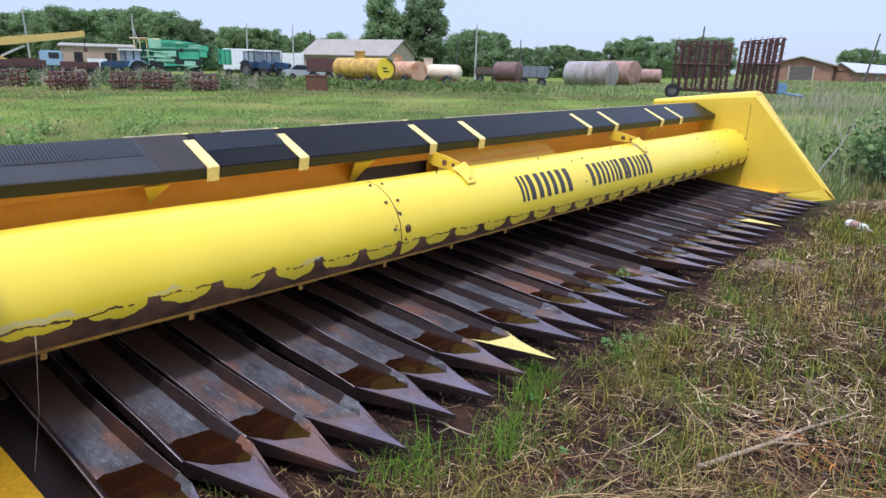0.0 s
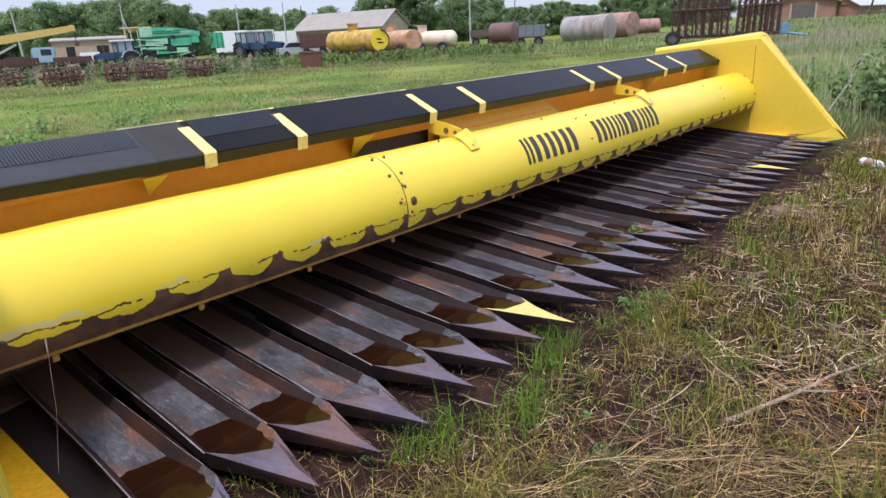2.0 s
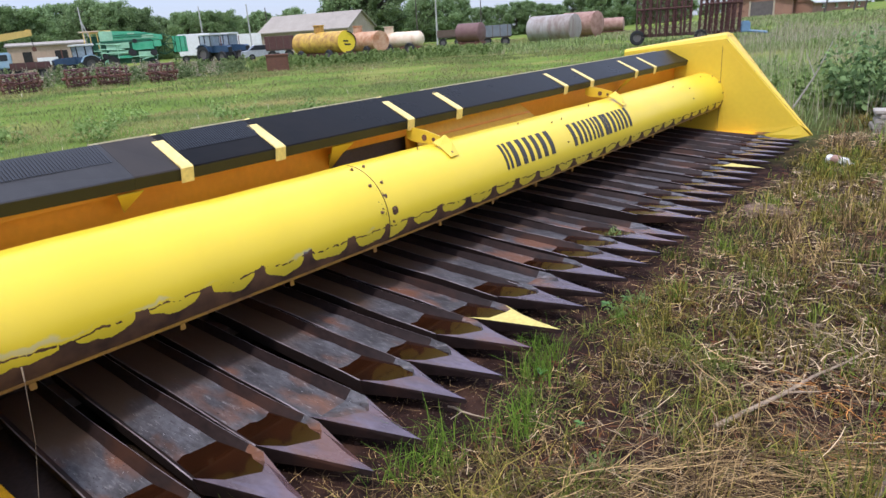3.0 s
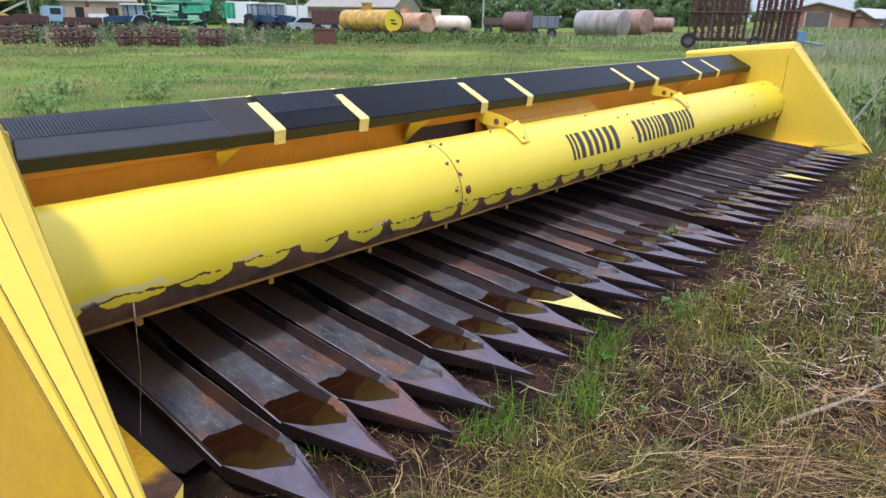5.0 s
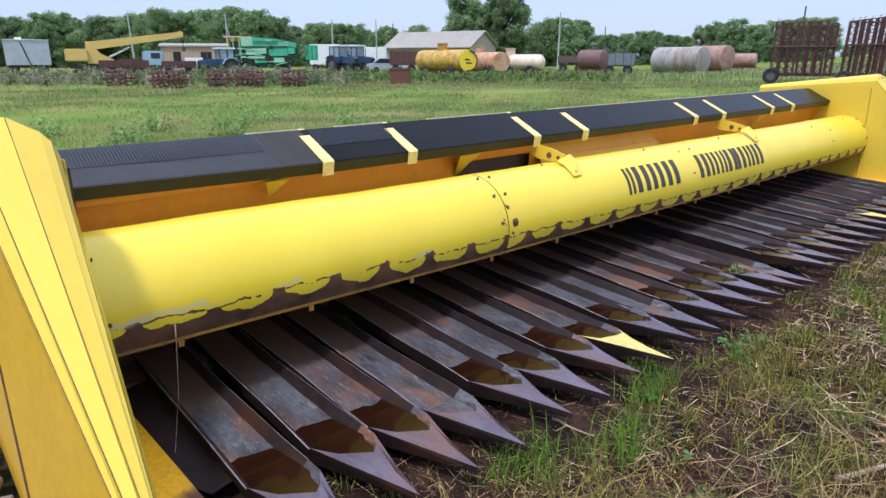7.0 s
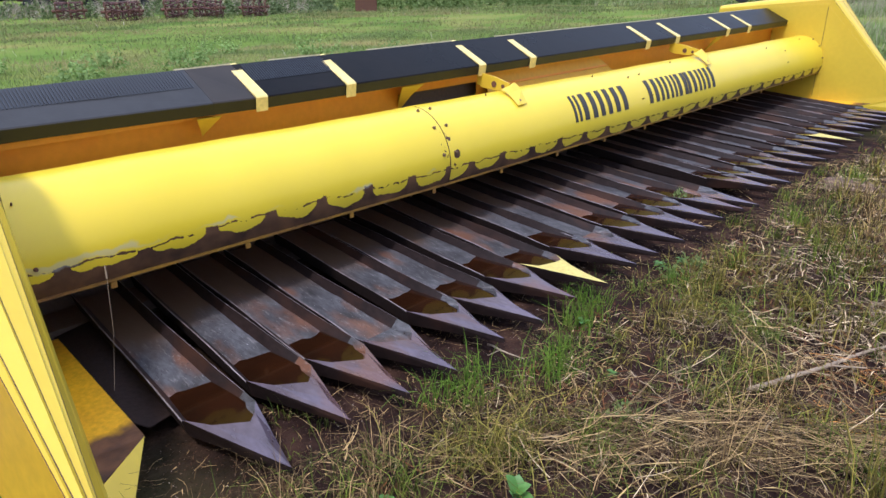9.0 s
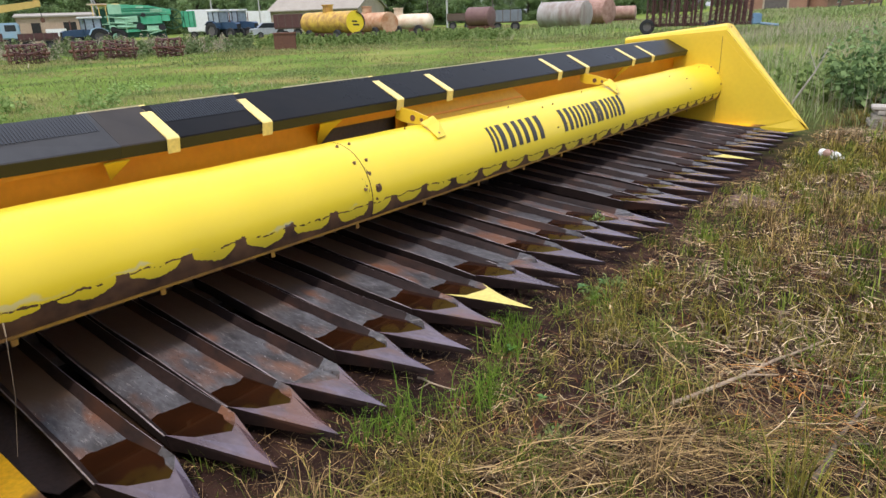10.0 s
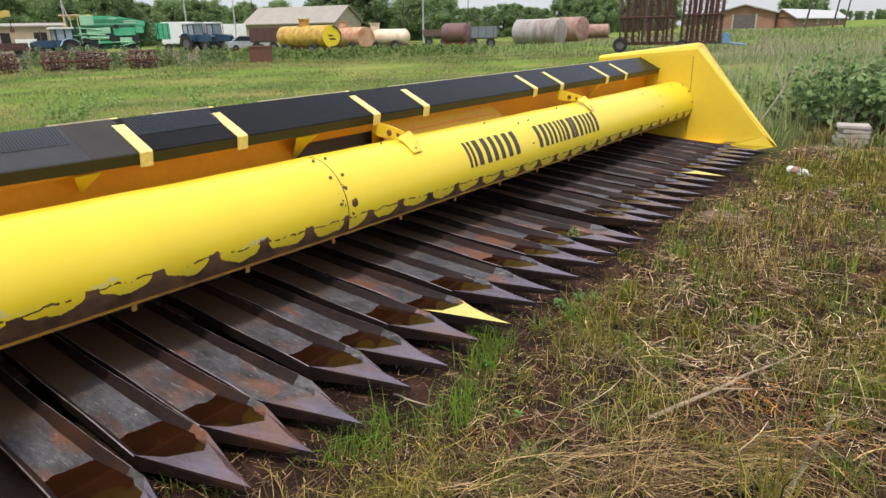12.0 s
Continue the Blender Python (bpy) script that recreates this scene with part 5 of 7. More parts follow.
def car():
    t = place("car", "silver saloon car parked in the yard", "car", 52.6, 72, 12)
    part("body", prism([(-2.1, 0.35), (2.1, 0.35), (2.15, 0.7), (1.9, 0.88), (0.95, 0.95), (-1.3, 0.98), (-2.05, 0.9)], -0.8, 0.8), M_SILVER, t)
    part("cabin", prism([(-1.5, 0.96), (1.0, 0.94), (0.25, 1.4), (-0.9, 1.42)], -0.68, 0.68), M_GLASS, t)
    part("roof", prism([(-0.95, 1.4), (0.28, 1.38), (0.2, 1.45), (-0.85, 1.47)], -0.66, 0.66), M_SILVER, t)
    for x in (-1.3, 1.3):
        for y in (-0.74, 0.74):
            wheel(t, x, y, 0.31, 0.31, 0.2, "y")
    part("bumper", box((2.05, -0.75, 0.35), (2.22, 0.75, 0.6), 0.04), M_SILVER, t)


def gable_building(name, label, az, d, turn, w, depth, eave, ridge, wall, roof, ridge_along="x", door=None, windows=()):
    t = place(name, label, "building", az, d, turn)
    if ridge_along == "x":
        part("wall", box((-w / 2, -depth / 2, -0.5), (w / 2, depth / 2, eave)), wall, t)
        for s in (-1, 1):
            part("gable", prism([(-depth / 2, eave), (depth / 2, eave), (0, ridge - 0.12)], s * w / 2 - 0.12, s * w / 2 + 0.02, "x"), wall, t)
            ys = s * (depth / 2 + 0.45)
            slope = (ridge - eave) / (depth / 2)
            part("roof", prism([(0, ridge), (ys, ridge - slope * abs(ys)), (ys, ridge - slope * abs(ys) + 0.14), (0, ridge + 0.16)], -w / 2 - 0.4, w / 2 + 0.4, "x"), roof, t)
    else:
        part("wall", box((-w / 2, -depth / 2, -0.5), (w / 2, depth / 2, eave)), wall, t)
        for y0 in (-depth / 2 - 0.02, depth / 2 - 0.1):
            part("gable", prism([(-w / 2, eave), (w / 2, eave), (0, ridge - 0.1)], y0, y0 + 0.12), wall, t)
        for s in (-1, 1):
            xs = s * (w / 2 + 0.5)
            slope = (ridge - eave) / (w / 2)
            part("roof", prism([(0, ridge), (xs, ridge - slope * abs(xs)), (xs, ridge - slope * abs(xs) + 0.15), (0, ridge + 0.17)], -depth / 2 - 0.5, depth / 2 + 0.5), roof, t)
    if door:
        x, wd, h = door
        ob = part("door", box((x - wd / 2, -depth / 2 - 0.1, 0), (x + wd / 2, -depth / 2 - 0.03, h), 0.02), M_DOOR, t)
        for s in (-1, 1):
            part("door_frame", box((x + s * wd / 2 - 0.12, -depth / 2 - 0.14, 0), (x + s * wd / 2 + 0.12, -depth / 2 - 0.05, h + 0.1)), M_LIME, ob)
    for x, z, ww, hh in windows:
        ob = part("window", box((x - ww / 2, -depth / 2 - 0.07, z), (x + ww / 2, -depth / 2 - 0.03, z + hh)), M_GLASS, t)
        part("frame", box((x - ww / 2 - 0.08, -depth / 2 - 0.06, z - 0.08), (x + ww / 2 + 0.08, -depth / 2 - 0.02, z), 0), M_WHITE, ob)
    return t


def wagon(label, az, d, mat, w, h, z0, turn=0.0, name="farm_trailer"):
    t = place(name, label, "trailer", az, d, turn)
    part("bed", box((-w / 2, -1.0, z0), (w / 2, 1.0, z0 + 0.12), 0.02), M_DARK, t)
    for s in (-1, 1):
        part("side_board", box((-w / 2, s * 1.0 - 0.04, z0 + 0.1), (w / 2, s * 1.0 + 0.04, z0 + h), 0.015), mat, t)
        part("end_board", box((s * w / 2 - 0.04, -0.95, z0 + 0.1), (s * w / 2 + 0.04, 0.95, z0 + h), 0.015), mat, t)
    for k in range(4):
        x = -w / 2 + (k + 0.5) * w / 4
        part("post", box((x, -1.08, z0 - 0.05), (x + 0.06, -1.03, z0 + h + 0.03)), M_DARK, t)
    for x in (-w * 0.3, w * 0.3):
        for y in (-0.85, 0.85):
            wheel(t, x, y, 0.42, 0.42, 0.25, "y")


def harrow():
    """Folded field harrow: two stacks of upright lattice frames on a wheeled carrier."""
    t = place("folded_harrow", "tall folded maroon field harrow with tine frames", "farm machine", 18.7, 33.5, 4)
    rh = random.Random(6)
    for x0, w, lean, h, base in ((-2.1, 2.25, 0.012, 2.38, 0.35), (0.85, 1.5, 0.03, 2.5, 0.35)):
        k = 7
        top = h
        for j in range(k):
            x = x0 + w * j / (k - 1) + rh.uniform(-0.05, 0.05)
            h = top + rh.uniform(-0.22, 0.12) if x0 < 0 else top + 0.03 * j - 0.1
            bm = bmesh.new()
            for y in (-0.55, 0.0):
                add_rod(bm, (x - 0.12, y, base), (x - 0.12 + lean * h, y, base + h), 0.04, sides=6)
                add_rod(bm, (x + 0.14, y, base), (x + 0.14 + lean * h, y, base + h), 0.04, sides=6)
            for q in range(9):
                z = base + 0.1 + (h - 0.1) * q / 8
                xo = lean * (z - base)
                add_rod(bm, (x - 0.12 + xo, -0.55, z), (x + 0.14 + xo, -0.55, z), 0.016, sides=5)
                add_rod(bm, (x - 0.12 + xo, 0.0, z), (x + 0.14 + xo, 0.0, z), 0.016, sides=5)
                if q < 8:
                    z2 = base + 0.1 + (h - 0.1) * (q + 1) / 8
                    add_rod(bm, (x - 0.12 + xo, -0.55, z), (x + 0.14 + lean * (z2 - base), -0.55, z2), 0.018, sides=5)
                add_rod(bm, (x + xo, -0.3, z), (x + xo + 0.22, -0.75, z - 0.1), 0.014, sides=5)
                add_rod(bm, (x + xo, -0.3, z + 0.12), (x + xo - 0.14, -0.8, z + 0.05), 0.014, sides=5)
            part("tine_frame", bm, M_MAROON, t)
        h = top
        part("top_bar", rod((x0 - 0.15 + lean * h, -0.55, base + h * 0.93), (x0 + w + 0.18 + lean * h, -0.55, base + h * 0.93), 0.035, sides=6), M_MAROON, t)
        part("cross_bar", rod((x0 - 0.15 + lean * h * 0.5, -0.6, base + h * 0.55), (x0 + w + 0.2 + lean * h * 0.5, -0.6, base + h * 0.55), 0.04, sides=6), M_MAROON, t)
    part("carrier", box((-2.3, -0.3, 0.35), (2.75, -0.1, 0.5), 0.02), M_DARK, t)
    part("drawbar", rod((2.5, -0.3, 0.45), (3.7, -0.9, 0.3), 0.06, sides=8), M_BLUEBAR, t, "bright blue drawbar")
    part("hitch_frame", box((2.6, -0.6, 0.35), (3.0, 0.1, 0.85), 0.05), M_BLUEBAR, t)
    wheel(t, -2.15, -0.55, 0.36, 0.36, 0.2, "y")
    wheel(t, 0.8, -0.55, 0.3, 0.3, 0.2, "y")


def roller(az, d, w, group="rusty rollers in the grass"):
    """Ring roller: toothed discs on one axle, with slanting scraper bars over them."""
    rr = random.Random(az)
    t = place("cage_roller", "rusty cage roller lying in weeds", "roller", az, d, rr.uniform(-12, 12), group)
    r = 0.43
    for k in range(9):
        a = 2 * math.pi * k / 9
        p, b2 = (r * math.cos(a), r * math.sin(a) + r), a + rr.choice((-0.75, 0.75))
        part("cage_bar", rod((-w / 2, p[0], p[1]), (w / 2, r * math.cos(b2), r * math.sin(b2) + r), 0.032, sides=5), M_MAROON, t)
    n_d = int(w / 0.2)
    for k in range(n_d):
        x = -w / 2 + w * k / (n_d - 1)
        bm = bmesh.new()
        for j in range(10):
            a0, a1 = 2 * math.pi * j / 10, 2 * math.pi * (j + 0.6) / 10
            add_rod(bm, (x, r * math.cos(a0), r + r * math.sin(a0)), (x + 0.05, r * 0.95 * math.cos(a1), r + r * 0.95 * math.sin(a1)), 0.03, sides=5)
            if j % 2 == 0:
                add_rod(bm, (x, 0, r), (x, r * math.cos(a0), r + r * math.sin(a0)), 0.028, sides=5)
        part("ring", bm, M_MAROON if k % 2 else M_RUST, t)
    part("axle", rod((-w / 2 - 0.2, 0, r), (w / 2 + 0.2, 0, r), 0.07, sides=8), M_RUST, t)


def utility_pole(az, d, h, mat, lean=0.0, brace=0.0, r=0.14, arm=False):
    t = place("utility_pole", "pale concrete power pole" if mat is M_CONCRETE else "dark timber power pole", "pole", az, d, 0, "power poles", -0.3)
    part("shaft", rod((0, 0, 0), (lean * h, 0, h), r, r * 0.6, 8), mat, t)
    part("cap", rod((lean * h, 0, h), (lean * h * 1.004, 0, h + 0.06), r * 0.62, r * 0.4, 8), mat, t)
    if arm:
        part("crossarm", box((lean * h - 0.5, -0.05, h - 0.5), (lean * h + 0.5, 0.05, h - 0.42)), M_WOODPOLE, t)
    if brace:
        part("brace", rod((brace, 0, 0), (lean * h * 0.8, 0, h * 0.8), r * 0.8, r * 0.6, 8), mat, t)


fuel_truck()
box_trailer()
crane_truck()
ruin()
tractor("small blue tractor with a pale roof", 66.0, 63, 15, M_BLUE, 0.9)
combine()
tractor("dusty blue tractor with a pale cab roof", 56.3, 74, 142, M_BLUE, 1.08)
tractor("dusty blue tractor with a pale cab roof", 54.9, 76, 142, M_BLUE, 1.08)
van = place("box_van", "white box van body", "van", 57.9, 84)
part("body", box((-1.5, -1, 0.7), (2.2, 1, 3.1), 0.08), M_WHITE, van)
part("door", box((1.0, -1.04, 0.8), (1.9, -0.99, 2.7), 0.02), M_GREYMETAL, van)
for x in (-0.9, 1.5):
    wheel(van, x, -0.85, 0.4, 0.4, 0.25, "y")
    wheel(van, x, 0.85, 0.4, 0.4, 0.25, "y")
con = place("storage_container", "white ribbed steel storage container", "container", 53.7, 98)
part("body", box((-2.2, -1.2, 0.1), (1.9, 1.2, 3.0), 0.04), M_WHITE, con)
for k in range(8):
    part("rib", box((-2.0 + k * 0.5, -1.24, 0.2), (-1.92 + k * 0.5, -1.19, 2.9)), M_WHITE, con)
car()
gable_building("farm_house", "long yellowed limewashed house under a grey slate roof", 48.05, 112, -32, 15.8, 8.5, 3.25, 5.5, M_LIME, M_ROOF,
               windows=((-5.5, 1.2, 1.0, 1.2), (-3, 1.2, 1.0, 1.2), (0, 1.2, 1.0, 1.2), (4, 1.2, 1.0, 1.2)))
wagon("dark red tipping trailer", 51.2, 67, M_MAROON, 2.6, 1.3, 0.8)
bar = place("rusty_bin", "rusty open steel bin in weeds", "bin", 51.5, 38)
part("body", box((-0.6, -0.45, 0), (0.55, 0.45, 0.85), 0.03), M_RUST, bar)
for s in (-0.35, 0.0, 0.3):
    part("stiffener", box((s, -0.48, 0), (s + 0.05, -0.44, 0.85)), M_RUST, bar)
part("rim", box((-0.64, -0.49, 0.82), (0.59, 0.49, 0.9), 0.01), M_RUST, bar)
tank_trailer("bright yellow tank trailer with a filling dome", 47.75, 49, 0.73, 6.0, M_YTANK, -58, 1.28, dome=-0.3, end=M_YDISC, bulge=0.02)
tank_trailer("orange rust-streaked tank trailer", 44.3, 52, 0.72, 4.6, M_OTANK, -60, 1.12, dome=-0.9, end=M_OTANK, bulge=0.02)
tank_trailer("cream tank with rounded ends", 41.2, 54, 0.6, 3.0, M_CTANK, -25, 1.08, dome=-1.1, bulge=0.35)
wagon("dark flat farm trailer", 37.2, 74, M_DARK, 2.8, 0.8, 0.9)
tank_trailer("dark brown tank on steel legs", 35.5, 54, 0.74, 2.0, M_BTANK, -30, 1.3, wheels=False, legs=True, name="tank")
wagon("grey sheet-sided farm wagon", 33.4, 61, M_WAGON, 2.7, 1.1, 0.75)
tank_trailer("large streaked grey storage tank", 28.7, 62, 1.2, 4.6, M_GTANK, -32, 1.2, wheels=False, name="storage_tank")
tank_trailer("large rusty pink storage tank", 26.5, 68, 1.22, 4.0, M_RTANK, -35, 1.35, wheels=False, name="storage_tank")
tank_trailer("low rusty tank lying in grass", 24.2, 76, 0.75, 3.0, M_RTANK, -8, 1.0, wheels=False, name="storage_tank")
harrow()
gable_building("barn", "brick barn with a wide grey gate", 12.95, 106, -4, 8.2, 16, 2.2, 3.3, M_REDBRICK, M_ROOF, "y", door=(0.1, 3.2, 2.0))
wagon("dark maroon flat trailer in weeds", 73.0, 50, M_MAROON, 3.2, 0.55, 0.75)
wagon("dark maroon flat trailer in weeds", 69.1, 51, M_MAROON, 2.3, 0.5, 0.75)
gable_building("cattle_shed", "long brick shed with a pale sheet roof", 8.69, 112.3, 77.2, 35.8, 3.4, 1.45, 2.5, M_REDBRICK, M_ROOF_L, "x", windows=((-12, 0.5, 1.6, 0.6), (-4, 0.5, 1.6, 0.6), (4, 0.5, 1.6, 0.6), (12, 0.5, 1.6, 0.6)))
for az, d, w in ((70.0, 33.2, 1.45), (66.3, 34, 0.9), (63.9, 34.4, 1.25), (60.4, 35, 1.1), (73.5, 36, 1.2)):
    roller(az, d, w)
for az, d, h, mat, lean, brace in ((72.2, 90, 7.4, M_CONCRETE, -0.03, 0), (65.3, 95, 7.6, M_CONCRETE, 0, 1.6), (57.0, 95, 6.9, M_CONCRETE, 0, 0), (53.4, 95, 6.9, M_CONCRETE, 0, 0),
                                   (52.0, 120, 7.6, M_WOODPOLE, 0, -1.6), (39.9, 115, 7.6, M_WOODPOLE, 0, 0), (38.3, 82, 6.9, M_CONCRETE, 0.01, 0), (34.6, 120, 7.0, M_WOODPOLE, 0, 0),
                                   (20.4, 75, 6.4, M_WOODPOLE, 0.02, 0), (9.1, 80, 6.0, M_WOODPOLE, 0.13, 0), (7.3, 84, 5.7, M_WOODPOLE, 0.1, 0), (6.6, 86, 5.2, M_WOODPOLE, 0.09, 0)):
    utility_pole(az, d, h, mat, lean, brace, 0.12, az in (65.3, 72.2))


# ---- trees ----
def leaf_material(name, dark, light, trans=0.3, bands=None, mid=0.0):
    m = bpy.data.materials.new(name)
    m.use_nodes = True
    nt = m.node_tree
    n, l = nt.nodes, nt.links
    b = n["Principled BSDF"]
    g = n.new("ShaderNodeNewGeometry")
    oi = n.new("ShaderNodeObjectInfo")
    r = n.new("ShaderNodeValToRGB")
    r.color_ramp.elements[0].color, r.color_ramp.elements[1].color = (*dark, 1), (*light, 1)
    if mid:                                # most pieces dull, a few bright
        k = r.color_ramp.elements.new(mid)
        k.color = (*[a + (b - a) * 0.3 for a, b in zip(dark, light)], 1)
    l.new(g.outputs["Random Per Island"], r.inputs[0])
    h = n.new("ShaderNodeHueSaturation")
    v = n.new("ShaderNodeMapRange")
    v.inputs["To Min"].default_value, v.inputs["To Max"].default_value = 0.8, 1.2
    l.new(oi.outputs["Random"], v.inputs["Value"])
    l.new(v.outputs[0], h.inputs["Value"])
    if bands:
        # broad drifts of another growth
        mp = n.new("ShaderNodeMapping")
        mp.vector_type = "TEXTURE"
        mp.inputs["Scale"].default_value = (13, 3.2, 3.2)
        mp.inputs["Rotation"].default_value = (0, 0, 0.87)
        l.new(g.outputs["Position"], mp.inputs["Vector"])
        ns = n.new("ShaderNodeTexNoise")
        ns.inputs["Scale"].default_value, ns.inputs["Detail"].default_value = 1.0, 5
        l.new(mp.outputs[0], ns.inputs["Vector"])
        br = n.new("ShaderNodeMapRange")
        br.inputs["From Min"].default_value, br.inputs["From Max"].default_value = 0.45, 0.6
        br.inputs["To Max"].default_value = 1.0
        l.new(ns.outputs["Fac"], br.inputs["Value"])
        bx = n.new("ShaderNodeMix")
        bx.data_type = "RGBA"
        l.new(br.outputs[0], bx.inputs[0])
        l.new(r.outputs[0], bx.inputs[6])
        bx.inputs[7].default_value = (*bands, 1)
        l.new(bx.outputs[2], h.inputs["Color"])
    else:
        l.new(r.outputs[0], h.inputs["Color"])
    l.new(h.outputs[0], b.inputs["Base Color"])
    b.inputs["Roughness"].default_value = 0.65
    b.inputs["Specular IOR Level"].default_value = 0.12
    if trans:
        tr = n.new("ShaderNodeBsdfTranslucent")
        l.new(h.outputs[0], tr.inputs["Color"])
        ms = n.new("ShaderNodeMixShader")
        ms.inputs[0].default_value = trans
        l.new(b.outputs[0], ms.inputs[1])
        l.new(tr.outputs[0], ms.inputs[2])
        l.new(ms.outputs[0], n["Material Output"].inputs["Surface"])
    return m


M_LEAF = leaf_material("tree_leaves", (0.13, 0.2, 0.085), (0.33, 0.44, 0.2), 0.5)
M_BARK = material("bark", (0.1, 0.08, 0.06), 0.9, scale=6, bump=0.5)


def cards(centres, normals, size, rs, ratio=0.7):
    """Leaf-shaped pieces (pointed quads) as vertex and face arrays."""
    k = len(centres)
    a = np.cross(normals, rs.normal(size=(k, 3)))
    a /= np.linalg.norm(a, axis=1, keepdims=True) + 1e-9
    b = np.cross(normals, a)
    b /= np.linalg.norm(b, axis=1, keepdims=True) + 1e-9
    s = np.asarray(size).reshape(-1, 1)
    fold = normals * s * 0.15
    v = np.stack([centres - a * s, centres + b * s * ratio * 0.6 + fold, centres + a * s, centres - b * s * ratio * 0.6 + fold], 1)
    f = np.arange(4 * k).reshape(-1, 4)
    return v.reshape(-1, 3), f


def mesh_from(name, v, f, mat):
    me = bpy.data.meshes.new(name)
    me.vertices.add(len(v))
    me.vertices.foreach_set("co", np.asarray(v, np.float32).ravel())
    k = f.shape[1]
    me.loops.add(f.size)
    me.loops.foreach_set("vertex_index", f.astype(np.int32).ravel())
    me.polygons.add(len(f))
    me.polygons.foreach_set("loop_start", (np.arange(len(f)) * k).astype(np.int32))
    me.update(calc_edges=True)
    me.validate()
    me.materials.append(mat)
    return me


def tree(seed, h, spread, leaves, label, name="tree", leaf=0.22, lumps=26, low=0.25, clump=1.0):
    rs = np.random.RandomState(seed)
    t = thing(name, label, "tree", "trees")
    bm = bmesh.new()
    top = Vector((rs.uniform(-0.3, 0.3), rs.uniform(-0.3, 0.3), h * 0.55))
    add_rod(bm, (0, 0, -0.3), top, 0.03 * h, 0.014 * h, 9)
    cs = []
    for k in range(lumps):
        a = rs.uniform(0, 2 * math.pi)
        u = rs.uniform(low, 1.0)
        rad = spread * math.sqrt(max(0.05, 1 - ((u - 0.5) / 0.56) ** 2)) * rs.uniform(0.35, 1.0)
        c = Vector((rad * math.cos(a), rad * math.sin(a), u * h * 0.93))
        cs.append((c, rs.uniform(0.07, 0.14) * h * clump))
        if k % 2 == 0:
            p = Vector((0, 0, min(c.z * 0.65, h * 0.5)))
            add_rod(bm, p, c, 0.010 * h, 0.003 * h, 6)
    part("trunk", bm, M_BARK, t)
    cen, nor = [], []
    per = leaves // lumps
    for c, r in cs:
        d = rs.normal(size=(per, 3))
        d /= np.linalg.norm(d, axis=1, keepdims=True)
        rr = r * rs.uniform(0.15, 1.35, size=(per, 1)) ** 0.7
        cen.append(np.array(c) + d * rr * (1.1, 1.1, 0.8))
        nor.append(d + rs.normal(size=(per, 3)) * 0.6)
    cen, nor = np.concatenate(cen), np.concatenate(nor)
    nor /= np.linalg.norm(nor, axis=1, keepdims=True)
    v, f = cards(cen, nor, rs.uniform(0.7, 1.3, len(cen)) * leaf, rs, 1.1)
    crown = new("crown", mesh_from("crown", v, f, M_LEAF))
    crown.parent = t
    return t


def set_tree(t, az, d, s=1.0, turn=0.0):
    x, y, z = bearing(az, d)
    t.matrix_world = pose(x, y, z, 0, 0, turn) @ Matrix.Diagonal((s, s, s, 1))


big = tree(11, 14.6, 3.4, 19000, "tall leafy broad tree behind the house", leaf=0.17, lumps=90, low=0.12, clump=0.62)
set_tree(big, 46.1, 122)
big = tree(12, 14.4, 5.0, 30000, "tall leafy broad tree behind the house", leaf=0.17, lumps=130, low=0.06, clump=0.6)
set_tree(big, 42.7, 123)
big = tree(13, 11.6, 4.4, 24000, "leafy broad tree behind the house", leaf=0.17, lumps=110, low=0.05, clump=0.62)
set_tree(big, 44.7, 125)
kinds = [tree(20 + k, 9.5, 3.5, 20000, "leafy deciduous tree in the wood edge", leaf=0.14, lumps=125, low=0.04, clump=0.72) for k in range(5)]
rt = random.Random(7)
row = []
az = 92.0
while az > 47.5:                       # wood edge behind the yard
    row.append((az, rt.uniform(118, 150), float(np.interp(az, [47, 54.5, 57, 60.5, 62, 69, 72, 92], [0.66, 0.7, 0.86, 0.84, 1.08, 1.08, 1.0, 1.05])) + rt.uniform(-0.1, 0.1)))
    az -= rt.uniform(0.6, 1.1)
for k, az in enumerate((58.2, 56.4, 55.0)):
    row.append((az, 112, 0.74))
az = 46.0
while az > 3:                          # thinner trees farther right
    dd = rt.uniform(125, 160)
    s = {True: 0.95, False: 0.68}[(36.0 < az < 40.5) or (17.5 < az < 27.8)]
    if az < 17.5:
        dd, s = rt.uniform(230, 270), 0.42
    row.append((az, dd, s + rt.uniform(-0.08, 0.12)))
    az -= rt.uniform(0.9, 1.5) if az > 17.5 else rt.uniform(0.3, 0.5)
row += [(10.3, 150, 0.66), (9.6, 152, 0.7), (8.9, 153, 0.68), (8.2, 155, 0.6), (49.8, 118, 0.75)]
row += [(a, 240, 0.5) for a in range(-60, 3)]
used = set()
for az, d, s in row:
    k = rt.randrange(5)
    t = kinds[k]
    if k in used:
        t = copy_thing(kinds[k], Matrix())
    used.add(k)
    set_tree(t, az, d, s, rt.uniform(0, 360))


